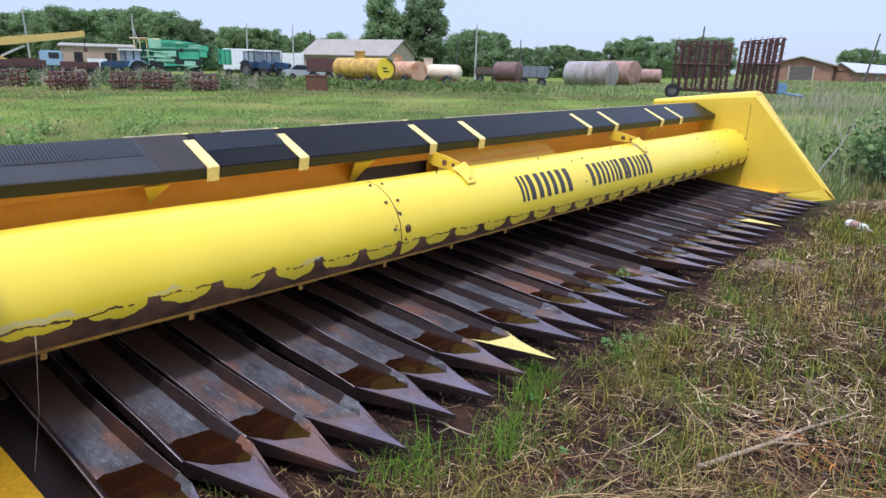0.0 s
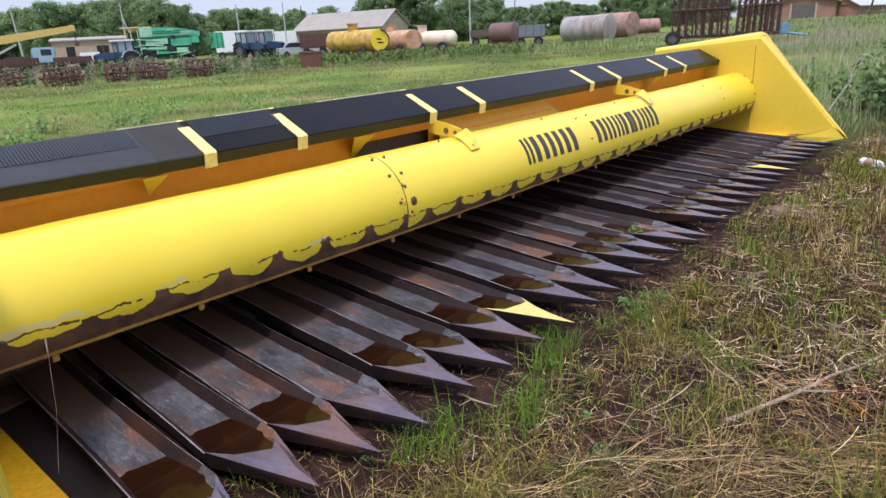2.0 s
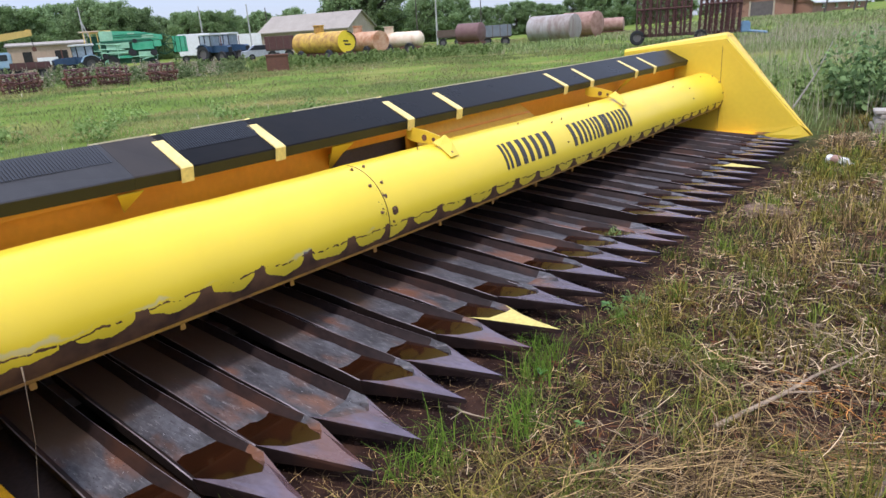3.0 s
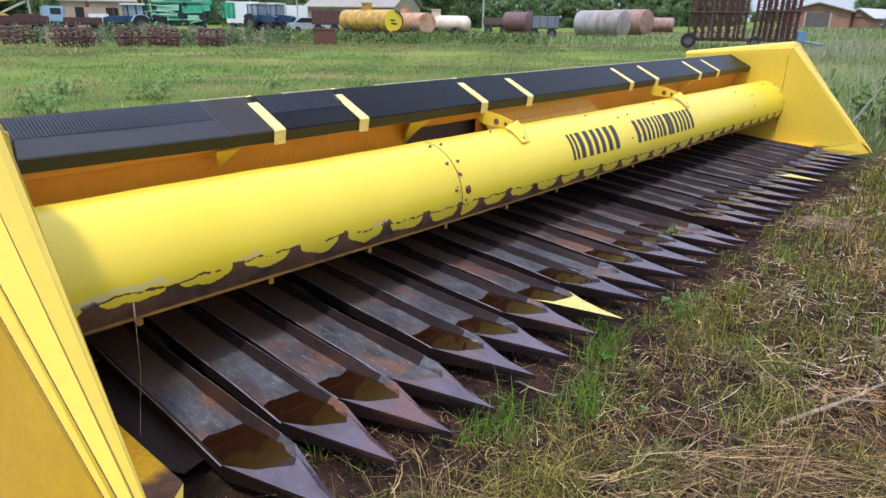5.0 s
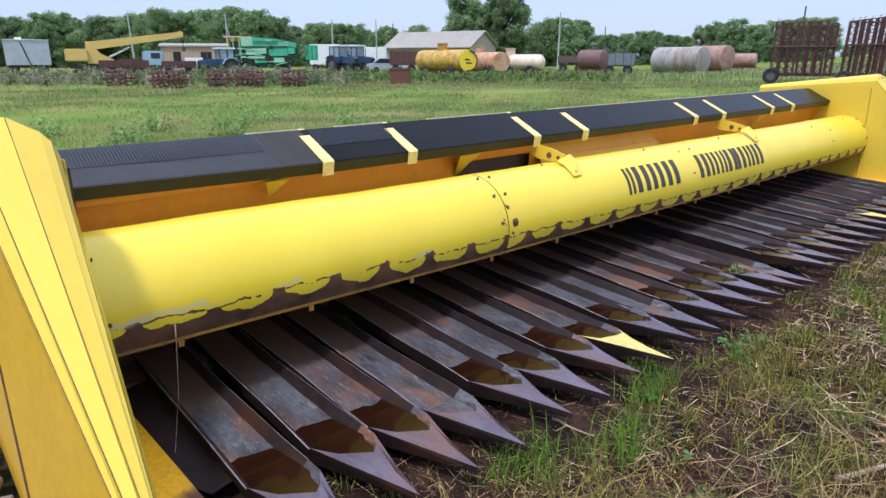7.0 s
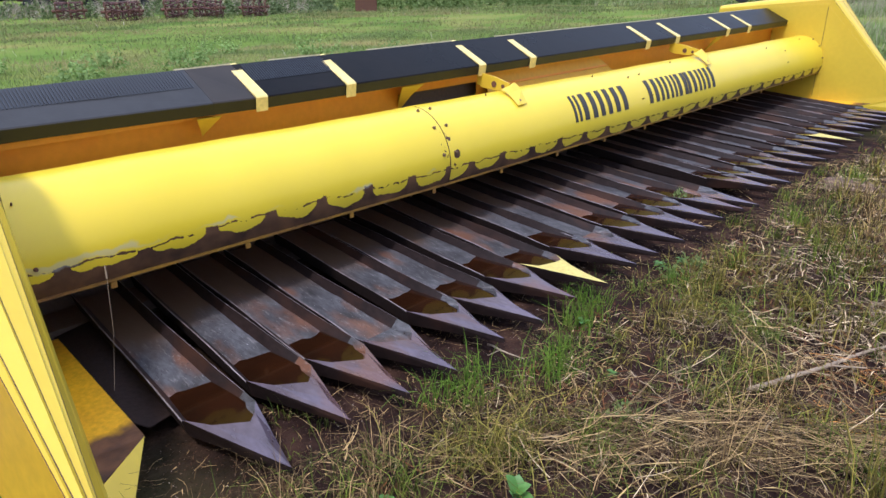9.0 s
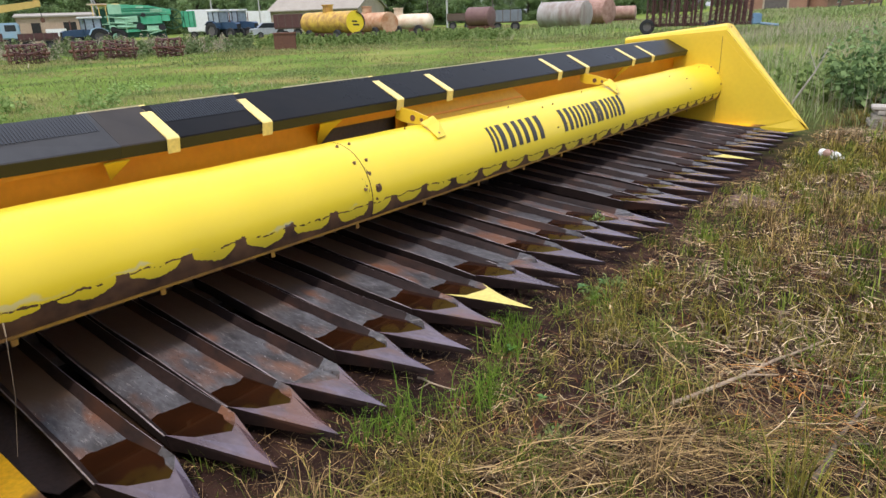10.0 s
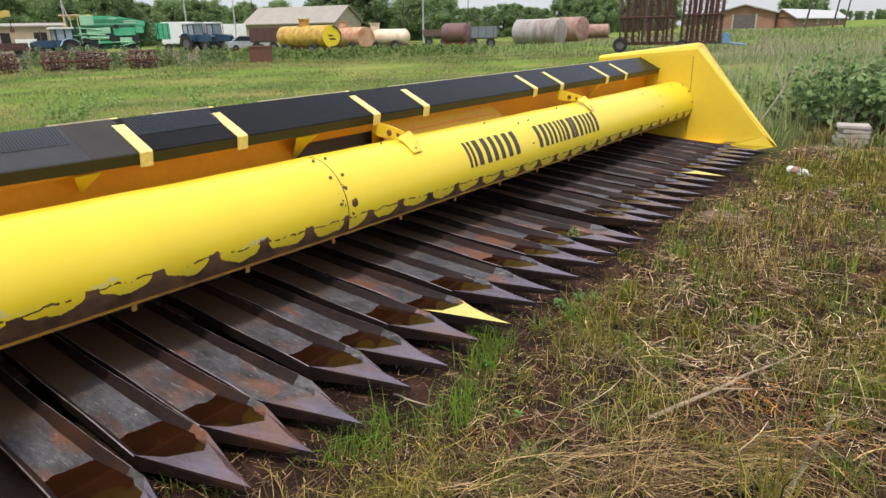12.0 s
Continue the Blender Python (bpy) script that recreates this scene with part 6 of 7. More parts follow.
# ---- grass and weeds ----
M_GRASS = leaf_material("green_grass", (0.04, 0.062, 0.009), (0.32, 0.4, 0.055), 0.35, mid=0.6)
M_GRASS_B = leaf_material("bright_grass", (0.07, 0.15, 0.014), (0.25, 0.4, 0.045), 0.4)
M_GRASS_F = leaf_material("field_grass", (0.12, 0.16, 0.052), (0.22, 0.262, 0.095), 0.45, (0.36, 0.3, 0.135))
M_WEED = leaf_material("weed_leaves", (0.11, 0.17, 0.045), (0.25, 0.32, 0.11), 0.35)
M_RANK = leaf_material("dark_rank_weed_leaves", (0.07, 0.1, 0.04), (0.2, 0.25, 0.105), 0.35)
M_DRYWEED = leaf_material("bleached_dry_weeds", (0.24, 0.2, 0.13), (0.5, 0.44, 0.32), 0.3)
M_OLIVE = leaf_material("olive_grass", (0.045, 0.038, 0.007), (0.46, 0.38, 0.075), 0.3, mid=0.6)
M_BURDOCK = leaf_material("burdock_leaves", (0.055, 0.105, 0.034), (0.32, 0.46, 0.18), 0.35)
M_ROUGH = leaf_material("rough_olive_grass", (0.12, 0.165, 0.055), (0.3, 0.37, 0.14), 0.4, (0.3, 0.29, 0.15))
M_WEED_P = leaf_material("pale_weed_leaves", (0.15, 0.24, 0.06), (0.3, 0.4, 0.14), 0.4)


def blades(rs, x, y, h, w, lean, curve=0.5, z0=None):
    """Grass blades as bent strips of two quads narrowing to the tip."""
    k = len(x)
    z = ground_z(x, y) if z0 is None else z0
    a = rs.uniform(0, 2 * np.pi, k)
    d = np.stack([np.cos(a), np.sin(a), 0 * a], 1)
    s = np.stack([-np.sin(a), np.cos(a), 0 * a], 1)
    ln = (lean * rs.uniform(0.2, 1.3, k))[:, None]
    h, w = h[:, None], w[:, None]
    p0 = np.stack([x, y, z - 0.01], 1)
    up = np.array([[0, 0, 1.0]])
    p1 = p0 + up * h * 0.55 + d * h * ln * 0.3
    p2 = p0 + up * h * (1 - 0.35 * ln) + d * h * ln * (0.8 + curve * 0.4)
    v = np.stack([p0 - s * w, p0 + s * w, p1 + s * w * 0.7, p1 - s * w * 0.7, p2 + s * w * 0.12, p2 - s * w * 0.12], 1).reshape(-1, 3)
    i = np.arange(k)[:, None] * 6
    f = np.concatenate([i + [0, 1, 2, 3], i + [3, 2, 4, 5]], 0)
    return v, f


def scatter(rs, k, x0, x1, y0, y1):
    return rs.uniform(x0, x1, k), rs.uniform(y0, y1, k)


def patch(x, y, s=1.0, o=0.0):
    """A smooth 0..1 field for clumping."""
    return 0.5 + 0.25 * (np.sin(x * 1.9 * s + 1.1 + o) * np.sin(y * 1.6 * s + 0.4 + o) + np.sin(x * 3.7 * s + y * 2.9 * s + o * 2) * 0.6 + np.sin(x * 0.8 * s - y * 1.1 * s + 2 + o))


def stuff(name, label, v, f, mat):
    return tagged(new(name, mesh_from(name, v, f, mat)), label, "grass", kind="stuff")


def under_header(x, y):
    return (x > -2.1) & (x < 0.02) & (y > -0.65) & (y < 7.6)


def stalks(rs, x, y, length, width, angle, rise, bend):
    """Bent dry stalks lying on the soil, each a strip of three quads."""
    k = len(x)
    z = ground_z(x, y) + rise
    p = np.stack([x, y, z], 1)
    out_l, out_r = [], []
    a = angle.copy()
    tilt = rs.uniform(-0.05, 0.16, k)
    for j in range(4):
        s = np.stack([-np.sin(a), np.cos(a), rs.uniform(-0.5, 0.5, k)], 1) * (width * (1, 1, 0.8, 0.35)[j])[:, None]
        out_l.append(p - s)
        out_r.append(p + s)
        p = p + np.stack([np.cos(a), np.sin(a), tilt], 1) * (length / 3)[:, None]
        a = a + bend
        tilt = tilt - rs.uniform(0.0, 0.12, k)
    v = np.stack([out_l[0], out_r[0], out_l[1], out_r[1], out_l[2], out_r[2], out_l[3], out_r[3]], 1).reshape(-1, 3)
    i = np.arange(k)[:, None] * 8
    return v, np.concatenate([i + [0, 1, 3, 2], i + [2, 3, 5, 4], i + [4, 5, 7, 6]], 0)


def far_wide(y):
    return 1 + 0.2 * np.clip(y - 1, 0, 8)


def litter(seed, k, x0, x1, y0, y1, l0, l1, w0, w1, o, lo, mat, name, label, top=0.05, stray=0.55):
    """Swirling litter, thicker away from the noses and in drifts."""
    rs = np.random.RandomState(seed)
    x, y = scatter(rs, k, x0, x1, y0, y1)
    keep = rs.uniform(size=k) < np.clip(lo + 1.5 * np.clip((x + 0.05) / 0.4, 0, 1) * (patch(x, y, 1.7, o) - 0.25), 0, 1) * np.clip((patch(x, y, 6.5, o + 2) - 0.3) * 3, 0.2, 1) / (1 + 0.03 * np.clip(y - 1, 0, 20))
    if x1 > 3:                             # thins out into the grass
        keep &= rs.uniform(size=len(x)) < np.clip((x1 - x) / 1.6, 0, 1) * np.clip((y - y0) / 1.2, 0, 1)
    x, y = x[keep], y[keep]
    k = len(x)
    a = 2.2 * np.sin(x * 1.6 + 0.7 + o) + 1.9 * np.cos(y * 1.3 - x * 0.5 + o) + rs.normal(0, stray, k) + np.pi * rs.randint(0, 2, k)
    ln = l0 + (l1 - l0) * rs.uniform(0, 1, k) ** 2
    v, f = stalks(rs, x, y, ln, rs.uniform(w0, w1, k) * far_wide(y), a, rs.uniform(0.002, top, k), rs.normal(0, 0.22, k))
    stuff(name, label, v, f, mat)


M_STRAW_G = leaf_material("golden_straw", (0.03, 0.014, 0.006), (0.66, 0.44, 0.19), 0.1, mid=0.65)
M_STRAW_P = leaf_material("bleached_straw", (0.05, 0.028, 0.014), (0.8, 0.6, 0.36), 0.05, mid=0.65)
M_CHAFF = leaf_material("dark_chaff", (0.014, 0.006, 0.004), (0.115, 0.055, 0.028), 0.0)
M_STRAW_R = leaf_material("reddish_dead_stalks", (0.016, 0.006, 0.003), (0.22, 0.085, 0.03), 0.05)
rs = np.random.RandomState(3)
litter(101, 105000, 0.0, 4.4, -2.5, 12, 0.015, 0.14, 0.0008, 0.0026, 3, 0.08, M_STRAW_R, "dead_stalks", "reddish-brown dead stalks matted on dark soil", 0.03, 1.2)
litter(102, 95000, 0.0, 4.4, -2.5, 12, 0.015, 0.15, 0.0007, 0.002, 0, 0.04, M_STRAW_G, "straw_litter", "pale dry straw lying in swirls on the soil", 0.045, 1.2)
litter(103, 2800, 0.3, 2.6, -0.7, 3.2, 0.1, 0.42, 0.0008, 0.002, 0.6, 0.0, M_STRAW_G, "straw_litter", "long golden straw drifted over the soil", 0.07)
litter(104, 16000, -0.42, 0.4, -0.7, 5.0, 0.01, 0.1, 0.0005, 0.0014, 1.0, 0.35, M_STRAW_G, "straw_litter", "thin straw on the dark soil by the noses", 0.02, 1.5)
litter(105, 38000, 0.15, 3.0, 1.8, 8.0, 0.02, 0.17, 0.0007, 0.002, 2.0, 0.25, M_STRAW_P, "straw_litter", "bleached straw scattered along the header", 0.05, 1.4)
litter(106, 8000, 0.1, 1.8, -0.75, 2.4, 0.02, 0.15, 0.0006, 0.0016, 0.9, 0.2, M_STRAW_P, "straw_litter", "fine pale chaff and thin straw on the soil", 0.04, 1.3)
litter(107, 2600, 0.45, 2.4, 0.2, 4.5, 0.12, 0.4, 0.0007, 0.0018, 2.4, 0.05, M_STRAW_P, "straw_litter", "long bleached straw lying over the litter", 0.08, 0.8)
# a drift of long straw laid over one way by the wind
rs2 = np.random.RandomState(109)
k = 700
u, w = rs2.uniform(0, 1, k), rs2.normal(0, 0.2, k)
x, y = 0.5 + 0.8 * u + 0.5 * w, 0.82 + 0.62 * u + w
a = 1.0 - 0.45 * u + rs2.normal(0, 0.45, k) + np.pi * rs2.randint(0, 2, k)
v, f = stalks(rs2, x, y, rs2.uniform(0.06, 0.32, k), rs2.uniform(0.0006, 0.0016, k), a, rs2.uniform(0.01, 0.07, k), rs2.normal(0, 0.15, k))
stuff("straw_litter", "drift of long golden straw laid one way", v, f, M_STRAW_G)
M_STRAW_O = leaf_material("orange_straw", (0.1, 0.035, 0.01), (0.58, 0.25, 0.06), 0.1)
litter(108, 260, 0.95, 1.4, 1.4, 1.95, 0.03, 0.22, 0.0007, 0.0018, 0.3, 0.9, M_STRAW_O, "straw_litter", "orange dead straw matted beside the long stick", 0.05, 0.7)
# crumbs of soil and chaff, also between and under the noses
k = 32000
x, y = scatter(rs, k, -0.5, 2.2, -0.65, 5.0)
c = np.stack([x, y, ground_z(x, y) + rs.uniform(0, 0.008, k)], 1)
nn = rs.normal(size=(k, 3)) * 0.6 + (0, 0, 1)
v, f = cards(c, nn / np.linalg.norm(nn, axis=1, keepdims=True), rs.uniform(0.0015, 0.007, k), rs, 0.6)
stuff("chaff", "crumbs of chaff and dead leaf on the soil", v, f, M_CHAFF)


M_SPECK = leaf_material("pale_chaff_specks", (0.16, 0.1, 0.07), (0.55, 0.43, 0.34), 0.0)
k = 5000
x, y = scatter(rs, k, -0.45, 1.4, -0.65, 3.0)
c = np.stack([x, y, ground_z(x, y) + rs.uniform(0.002, 0.012, k)], 1)
nn = rs.normal(size=(k, 3)) * 0.7 + (0, 0, 1)
v, f = cards(c, nn / np.linalg.norm(nn, axis=1, keepdims=True), rs.uniform(0.001, 0.0035, k), rs, 0.7)
stuff("chaff", "pale specks of chaff on dark soil", v, f, M_SPECK)


def tufts(seed, nc, x0, x1, y0, y1, n_t, spread, h0, h1, w0, w1, lean, mat, name, label, o=0.0, cut=0.0, edge=0.3, clear=-1.0):
    """Grass growing in clumps, thicker in patches."""
    rs = np.random.RandomState(seed)
    cx, cy = scatter(rs, nc, x0, x1, y0, y1)
    keep = rs.uniform(size=nc) < np.clip((patch(cx, cy, 1.4, o) - cut) * 2.2, 0.02, 1) * np.clip((cx - 0.0) / edge, 0.15, 1)
    keep &= ~((cx < clear) & (cy < 1.9))
    cx, cy = cx[keep], cy[keep]
    nc = len(cx)
    sz = rs.uniform(0.5, 1.35, nc)
    a = rs.uniform(0, 2 * np.pi, (nc, n_t))
    r = np.abs(rs.normal(0, spread, (nc, n_t))) * sz[:, None]
    x, y = (cx[:, None] + r * np.cos(a)).ravel(), (cy[:, None] + r * np.sin(a)).ravel()
    hh = (rs.uniform(h0, h1, (nc, n_t)) * sz[:, None]).ravel()
    v, f = blades(rs, x, y, hh, rs.uniform(w0, w1, len(x)) * far_wide(y), lean)
    stuff(name, label, v, f, mat)


tufts(111, 950, 0.0, 4.4, -2.5, 12, 38, 0.05, 0.04, 0.16, 0.0009, 0.0022, 1.0, M_GRASS, "green_grass", "short green grass tufts among the straw", 0.0, 0.4, clear=0.15)
tufts(117, 1000, 0.25, 5.0, 1.8, 12, 36, 0.07, 0.04, 0.17, 0.0013, 0.003, 0.9, M_GRASS, "green_grass", "green grass tufts farther along the header", 3.0, 0.36)
tufts(118, 1700, 0.3, 5.0, 2.0, 12, 36, 0.07, 0.05, 0.2, 0.0011, 0.0026, 1.0, M_OLIVE, "olive_grass", "olive grass clumps farther along the header", 1.2, 0.3)
tufts(112, 2600, 0.1, 4.4, -2.5, 12, 44, 0.065, 0.03, 0.14, 0.0009, 0.0022, 1.2, M_OLIVE, "olive_grass", "olive half-dry grass clumps in the straw", 2.0, 0.34, clear=0.05)
tufts(113, 700, 0.2, 4.4, -0.7, 12, 26, 0.05, 0.08, 0.26, 0.0008, 0.0018, 0.9, M_STRAW_G, "dry_grass", "dry yellowed grass stems among the green", 5.0, 0.35)
M_GRASS_D = leaf_material("dull_green_grass", (0.06, 0.085, 0.012), (0.2, 0.25, 0.045), 0.35)
tufts(121, 150, 0.0, 0.85, 0.35, 3.4, 30, 0.045, 0.03, 0.12, 0.0008, 0.002, 1.1, M_GRASS_D, "green_grass", "dull green grass along the tray noses", 1.7, 0.4, 0.1)
# taller green and yellowing grass along the yard side
tufts(114, 260, 1.25, 3.6, 0.2, 8, 44, 0.06, 0.1, 0.34, 0.0014, 0.003, 0.6, M_OLIVE, "tall_grass", "tall yellowing grass away from the header", 1.0, 0.3)
tufts(115, 260, 1.5, 3.6, 0.6, 9, 40, 0.06, 0.1, 0.36, 0.0014, 0.003, 0.55, M_GRASS, "tall_grass", "tall green grass away from the header", 4.0, 0.3)
# thin grass in the soil by the noses
tufts(116, 70, -0.32, 0.3, -0.62, 6.5, 9, 0.03, 0.04, 0.13, 0.0011, 0.0022, 0.7, M_GRASS, "green_grass", "thin grass blades between the tray noses", 0.5, 0.1, 0.05)

tufts(119, 70, -0.36, 0.25, -0.64, 0.25, 22, 0.045, 0.04, 0.15, 0.0008, 0.002, 1.0, M_GRASS, "green_grass", "thin grass on the dark soil by the divider foot", 0.2, 0.0, 0.01)
tufts(120, 110, -0.36, 0.25, -0.64, 0.4, 14, 0.05, 0.05, 0.2, 0.0006, 0.0014, 1.2, M_STRAW_G, "dry_grass", "dry stems on the dark soil by the divider foot", 0.2, 0.0, 0.01)

# single thin blades coming up all through the litter
rb = np.random.RandomState(122)
for k, x0, x1, h0, h1, mat, label in ((7000, 0.0, 2.4, 0.03, 0.13, M_OLIVE, "thin olive blades coming up through the litter"),
                                      (5000, 0.0, 2.4, 0.03, 0.12, M_GRASS, "thin green blades coming up through the litter"),
                                      (4500, 0.1, 2.4, 0.05, 0.2, M_STRAW_G, "thin dry stems standing in the litter")):
    x, y = scatter(rb, k, x0, x1, -0.7, 5.0)
    keep = rb.uniform(size=k) < np.clip(patch(x, y, 2.6, h1 * 40) * 1.5 - 0.25, 0.05, 1)
    x, y = x[keep], y[keep]
    v, f = blades(rb, x, y, rb.uniform(h0, h1, len(x)), rb.uniform(0.0007, 0.0016, len(x)) * far_wide(y), 1.2)
    stuff("thin_grass", label, v, f, mat)

tufts(123, 70, -0.75, 0.1, -0.95, -0.62, 26, 0.04, 0.05, 0.17, 0.001, 0.0024, 0.9, M_GRASS_B, "green_grass", "green grass outside the near divider", 0.2, -0.3, -0.05)
tufts(124, 60, -1.6, 0.6, -1.6, -0.7, 24, 0.05, 0.05, 0.15, 0.001, 0.0024, 0.9, M_GRASS, "green_grass", "rough grass round the pallet", 0.2, -0.3, -0.05)

# a flattened clump of long half-dry grass by the near noses
rb = np.random.RandomState(125)
x, y = 0.34 + rb.normal(0, 0.09, 260), 0.55 + rb.normal(0, 0.1, 260)
v, f = blades(rb, x, y, rb.uniform(0.06, 0.2, 260), rb.uniform(0.0009, 0.0022, 260), 1.5)
stuff("dry_grass", "flattened clump of long half-dry grass", v, f, M_OLIVE)

# bright tufts standing against the tray noses
cx = np.array([0.02, 0.06, 0.1, 0.14, 0.0, -0.06, 0.2, 0.24, 0.17, 0.22, 0.05, 0.02, 0.07, 0.0, 0.25, 0.27, 0.68, 0.3, 0.2, 1.33, 1.3])
cy = np.array([1.42, 1.5, 1.38, 1.18, 1.58, 1.66, 1.05, 0.98, 0.9, 1.1, 0.74, 0.8, 0.66, 0.58, 3.41, 2.5, 4.5, 4.36, 2.1, 2.0, 1.75])
n_t = 44
x = (cx[:, None] + rs.normal(0, 0.045, (len(cx), n_t))).ravel()
y = (cy[:, None] + rs.normal(0, 0.045, (len(cx), n_t))).ravel()
v, f = blades(rs, x, y, rs.uniform(0.04, 0.19, len(x)), rs.uniform(0.001, 0.0026, len(x)), 0.85)
stuff("grass_tuft", "bright green grass tufts against the tray noses", v, f, M_GRASS_B)

# field behind the header and to the right
def field(seed, k, x0, x1, y0, y1, h0, h1, w, mat, name, label, lean=1.0, s=0.25, cut=0.0):
    rs = np.random.RandomState(seed)
    x, y = scatter(rs, k, x0, x1, y0, y1)
    keep = ~((x > -2.25) & (x < 4.6) & (y > -0.9) & (y < 7.9)) & (rs.uniform(size=k) < np.clip(patch(x, y, s, seed) * 1.6 - cut, 0.05, 1))
    x, y = x[keep], y[keep]
    d = np.hypot(x - 1.4, y + 0.8)
    v, f = blades(rs, x, y, rs.uniform(h0, h1, len(x)) * (0.6 + 0.7 * patch(x, y, s * 0.7, 1 + seed)), w * rs.uniform(0.6, 1.4, len(x)) * (0.6 + d / 14), lean)
    stuff(name, label, v, f, mat)


field(5, 90000, -14, -2.2, -2, 16, 0.03, 0.13, 0.003, M_GRASS_F, "field_grass", "rough green field grass behind the header")
field(6, 90000, -34, -8, -4, 40, 0.05, 0.16, 0.0042, M_GRASS_F, "field_grass", "rough green field grass towards the yard")
field(7, 60000, -75, -22, 0, 80, 0.1, 0.28, 0.005, M_GRASS_F, "field_grass", "tall field grass by the parked machines")
field(8, 2500, -70, -5, 0, 75, 0.15, 0.28, 0.004, M_DRYWEED, "dry_field_grass", "straw-coloured seed stems over the field", 0.8, 0.2, 0.6)
field(9, 46000, -6, 12, 7.5, 36, 0.15, 0.42, 0.0045, M_ROUGH, "rough_grass", "rough olive grass beyond the header's far end")
field(10, 26000, -7, 10, 8.4, 40, 0.3, 0.75, 0.0022, M_DRYWEED, "dry_field_grass", "tall dry weeds beyond the header", 0.35, 0.5, 0.4)


field(12, 26000, -12, 14, -14, -0.9, 0.03, 0.13, 0.003, M_GRASS_F, "field_grass", "rough green grass behind the near end")
field(13, 16000, 4.0, 14, -2, 12, 0.04, 0.16, 0.003, M_GRASS_F, "field_grass", "rough green grass beside the straw")
field(11, 22000, -28, 14, 32, 95, 0.25, 0.6, 0.008, M_ROUGH, "rough_grass", "rough olive grass before the barn")


# rank weeds round the rollers and parked machines
def rank_weeds(seed, az0, az1, d0, d1, n_c, per, h0, h1, leaf, mat, label):
    rs = np.random.RandomState(seed)
    azs, ds = np.radians(rs.uniform(az0, az1, n_c)), rs.uniform(d0, d1, n_c)
    ds = ds / np.cos(np.minimum(0.87, np.abs(azs - 0.855)))
    cx, cy = EYE[0] - ds * np.sin(azs), EYE[1] + ds * np.cos(azs)
    hh = rs.uniform(h0, h1, n_c)
    u = rs.uniform(0.05, 1, (n_c, per))
    r = np.abs(rs.normal(0, 0.3, (n_c, per))) * (1.15 - u) * hh[:, None] * 1.4
    a = rs.uniform(0, 2 * np.pi, (n_c, per))
    x, y = (cx[:, None] + r * np.cos(a)).ravel(), (cy[:, None] + r * np.sin(a)).ravel()
    c = np.stack([x, y, ground_z(x, y) + (u * hh[:, None]).ravel()], 1)
    nn = rs.normal(size=(len(x), 3)) + (0.3, -0.5, 0.8)
    v, f = cards(c, nn / np.linalg.norm(nn, axis=1, keepdims=True), rs.uniform(0.5, 1.3, len(x)) * leaf, rs, 0.8)
    stuff("rank_weeds", label, v, f, mat)


rank_weeds(77, 54, 88, 36, 47, 300, 130, 0.2, 0.75, 0.075, M_RANK, "tall rank green weeds round the rusty rollers")
rank_weeds(78, 54, 90, 47, 60, 280, 110, 0.3, 0.95, 0.09, M_RANK, "rank weeds hiding the parked machines' wheels")
rank_weeds(79, 33, 54, 40, 50, 240, 110, 0.2, 0.7, 0.08, M_WEED, "rank weeds in front of the tank trailers")
rank_weeds(80, 56, 88, 35, 46, 260, 60, 0.4, 1.05, 0.05, M_DRYWEED, "dusty dry weed stems among the rollers")


rank_weeds(83, -8, 24, 9.5, 40, 110, 70, 0.15, 0.45, 0.045, M_WEED, "green weeds beyond the header's far end")


# weeds with broad leaves
def weed(name, label, at, height, spread, stems, leaf, seed, mat=M_WEED, per=26, z=None):
    rs = np.random.RandomState(seed)
    t = thing(name, label, "plant", "weeds", at=(at[0], at[1], gz(*at) if z is None else z))
    bm = bmesh.new()
    cen, nor, siz = [], [], []
    for k in range(stems):
        a, r = rs.uniform(0, 2 * math.pi), spread * math.sqrt(rs.uniform(0, 1))
        base = Vector((r * 0.5 * math.cos(a), r * 0.5 * math.sin(a), -0.02))
        top = Vector((r * 1.1 * math.cos(a), r * 1.1 * math.sin(a), height * rs.uniform(0.55, 1.0) * (1 - 0.3 * (r / spread) ** 2)))
        add_rod(bm, base, top, 0.007, 0.003, 5)
        for j in range(per):
            u = rs.uniform(0.25, 1.05)
            p = base.lerp(top, u)
            o = rs.normal(size=3) * leaf * 1.1
            cen.append(np.array(p) + o)
            nor.append(np.array((o[0], o[1], leaf * 1.3)))
            siz.append(leaf * rs.uniform(0.5, 1.2) * (1.2 - 0.5 * u))
    part("stem", bm, mat, t)["kind"] = "stuff"
    nor = np.array(nor)
    nor /= np.linalg.norm(nor, axis=1, keepdims=True)
    v, f = cards(np.array(cen), nor, np.array(siz), rs, 1.15)
    ob = new("leaves", mesh_from("leaves", v, f, mat))
    ob.parent = t
    return t


weed("burdock_bush", "big leafy green burdock bush beside old timber", (0.5, 9.9), 1.15, 0.95, 56, 0.062, 31, M_BURDOCK, per=44)
weed("burdock_bush", "leafy green weed bush beyond the header", (1.55, 10.2), 1.05, 0.9, 48, 0.06, 32, M_BURDOCK, per=40)
weed("nettle_clump", "green nettle clump beyond the header", (-0.3, 10.6), 0.75, 0.6, 26, 0.05, 33)
for k, (wx, wy) in enumerate(((-12.0, 3.6), (-11.0, 2.9), (-10.4, 4.4), (-9.6, 2.4), (-11.5, 5.0), (-10.2, 7.1), (-9.0, 8.0), (-12.5, 1.8), (-8.0, 6.0), (-13, 6.5))):
    weed("field_weed", "broad-leaved green weed in the field grass", (wx, wy), 0.4, 0.5, 13, 0.045, 50 + k, M_WEED_P, per=16)
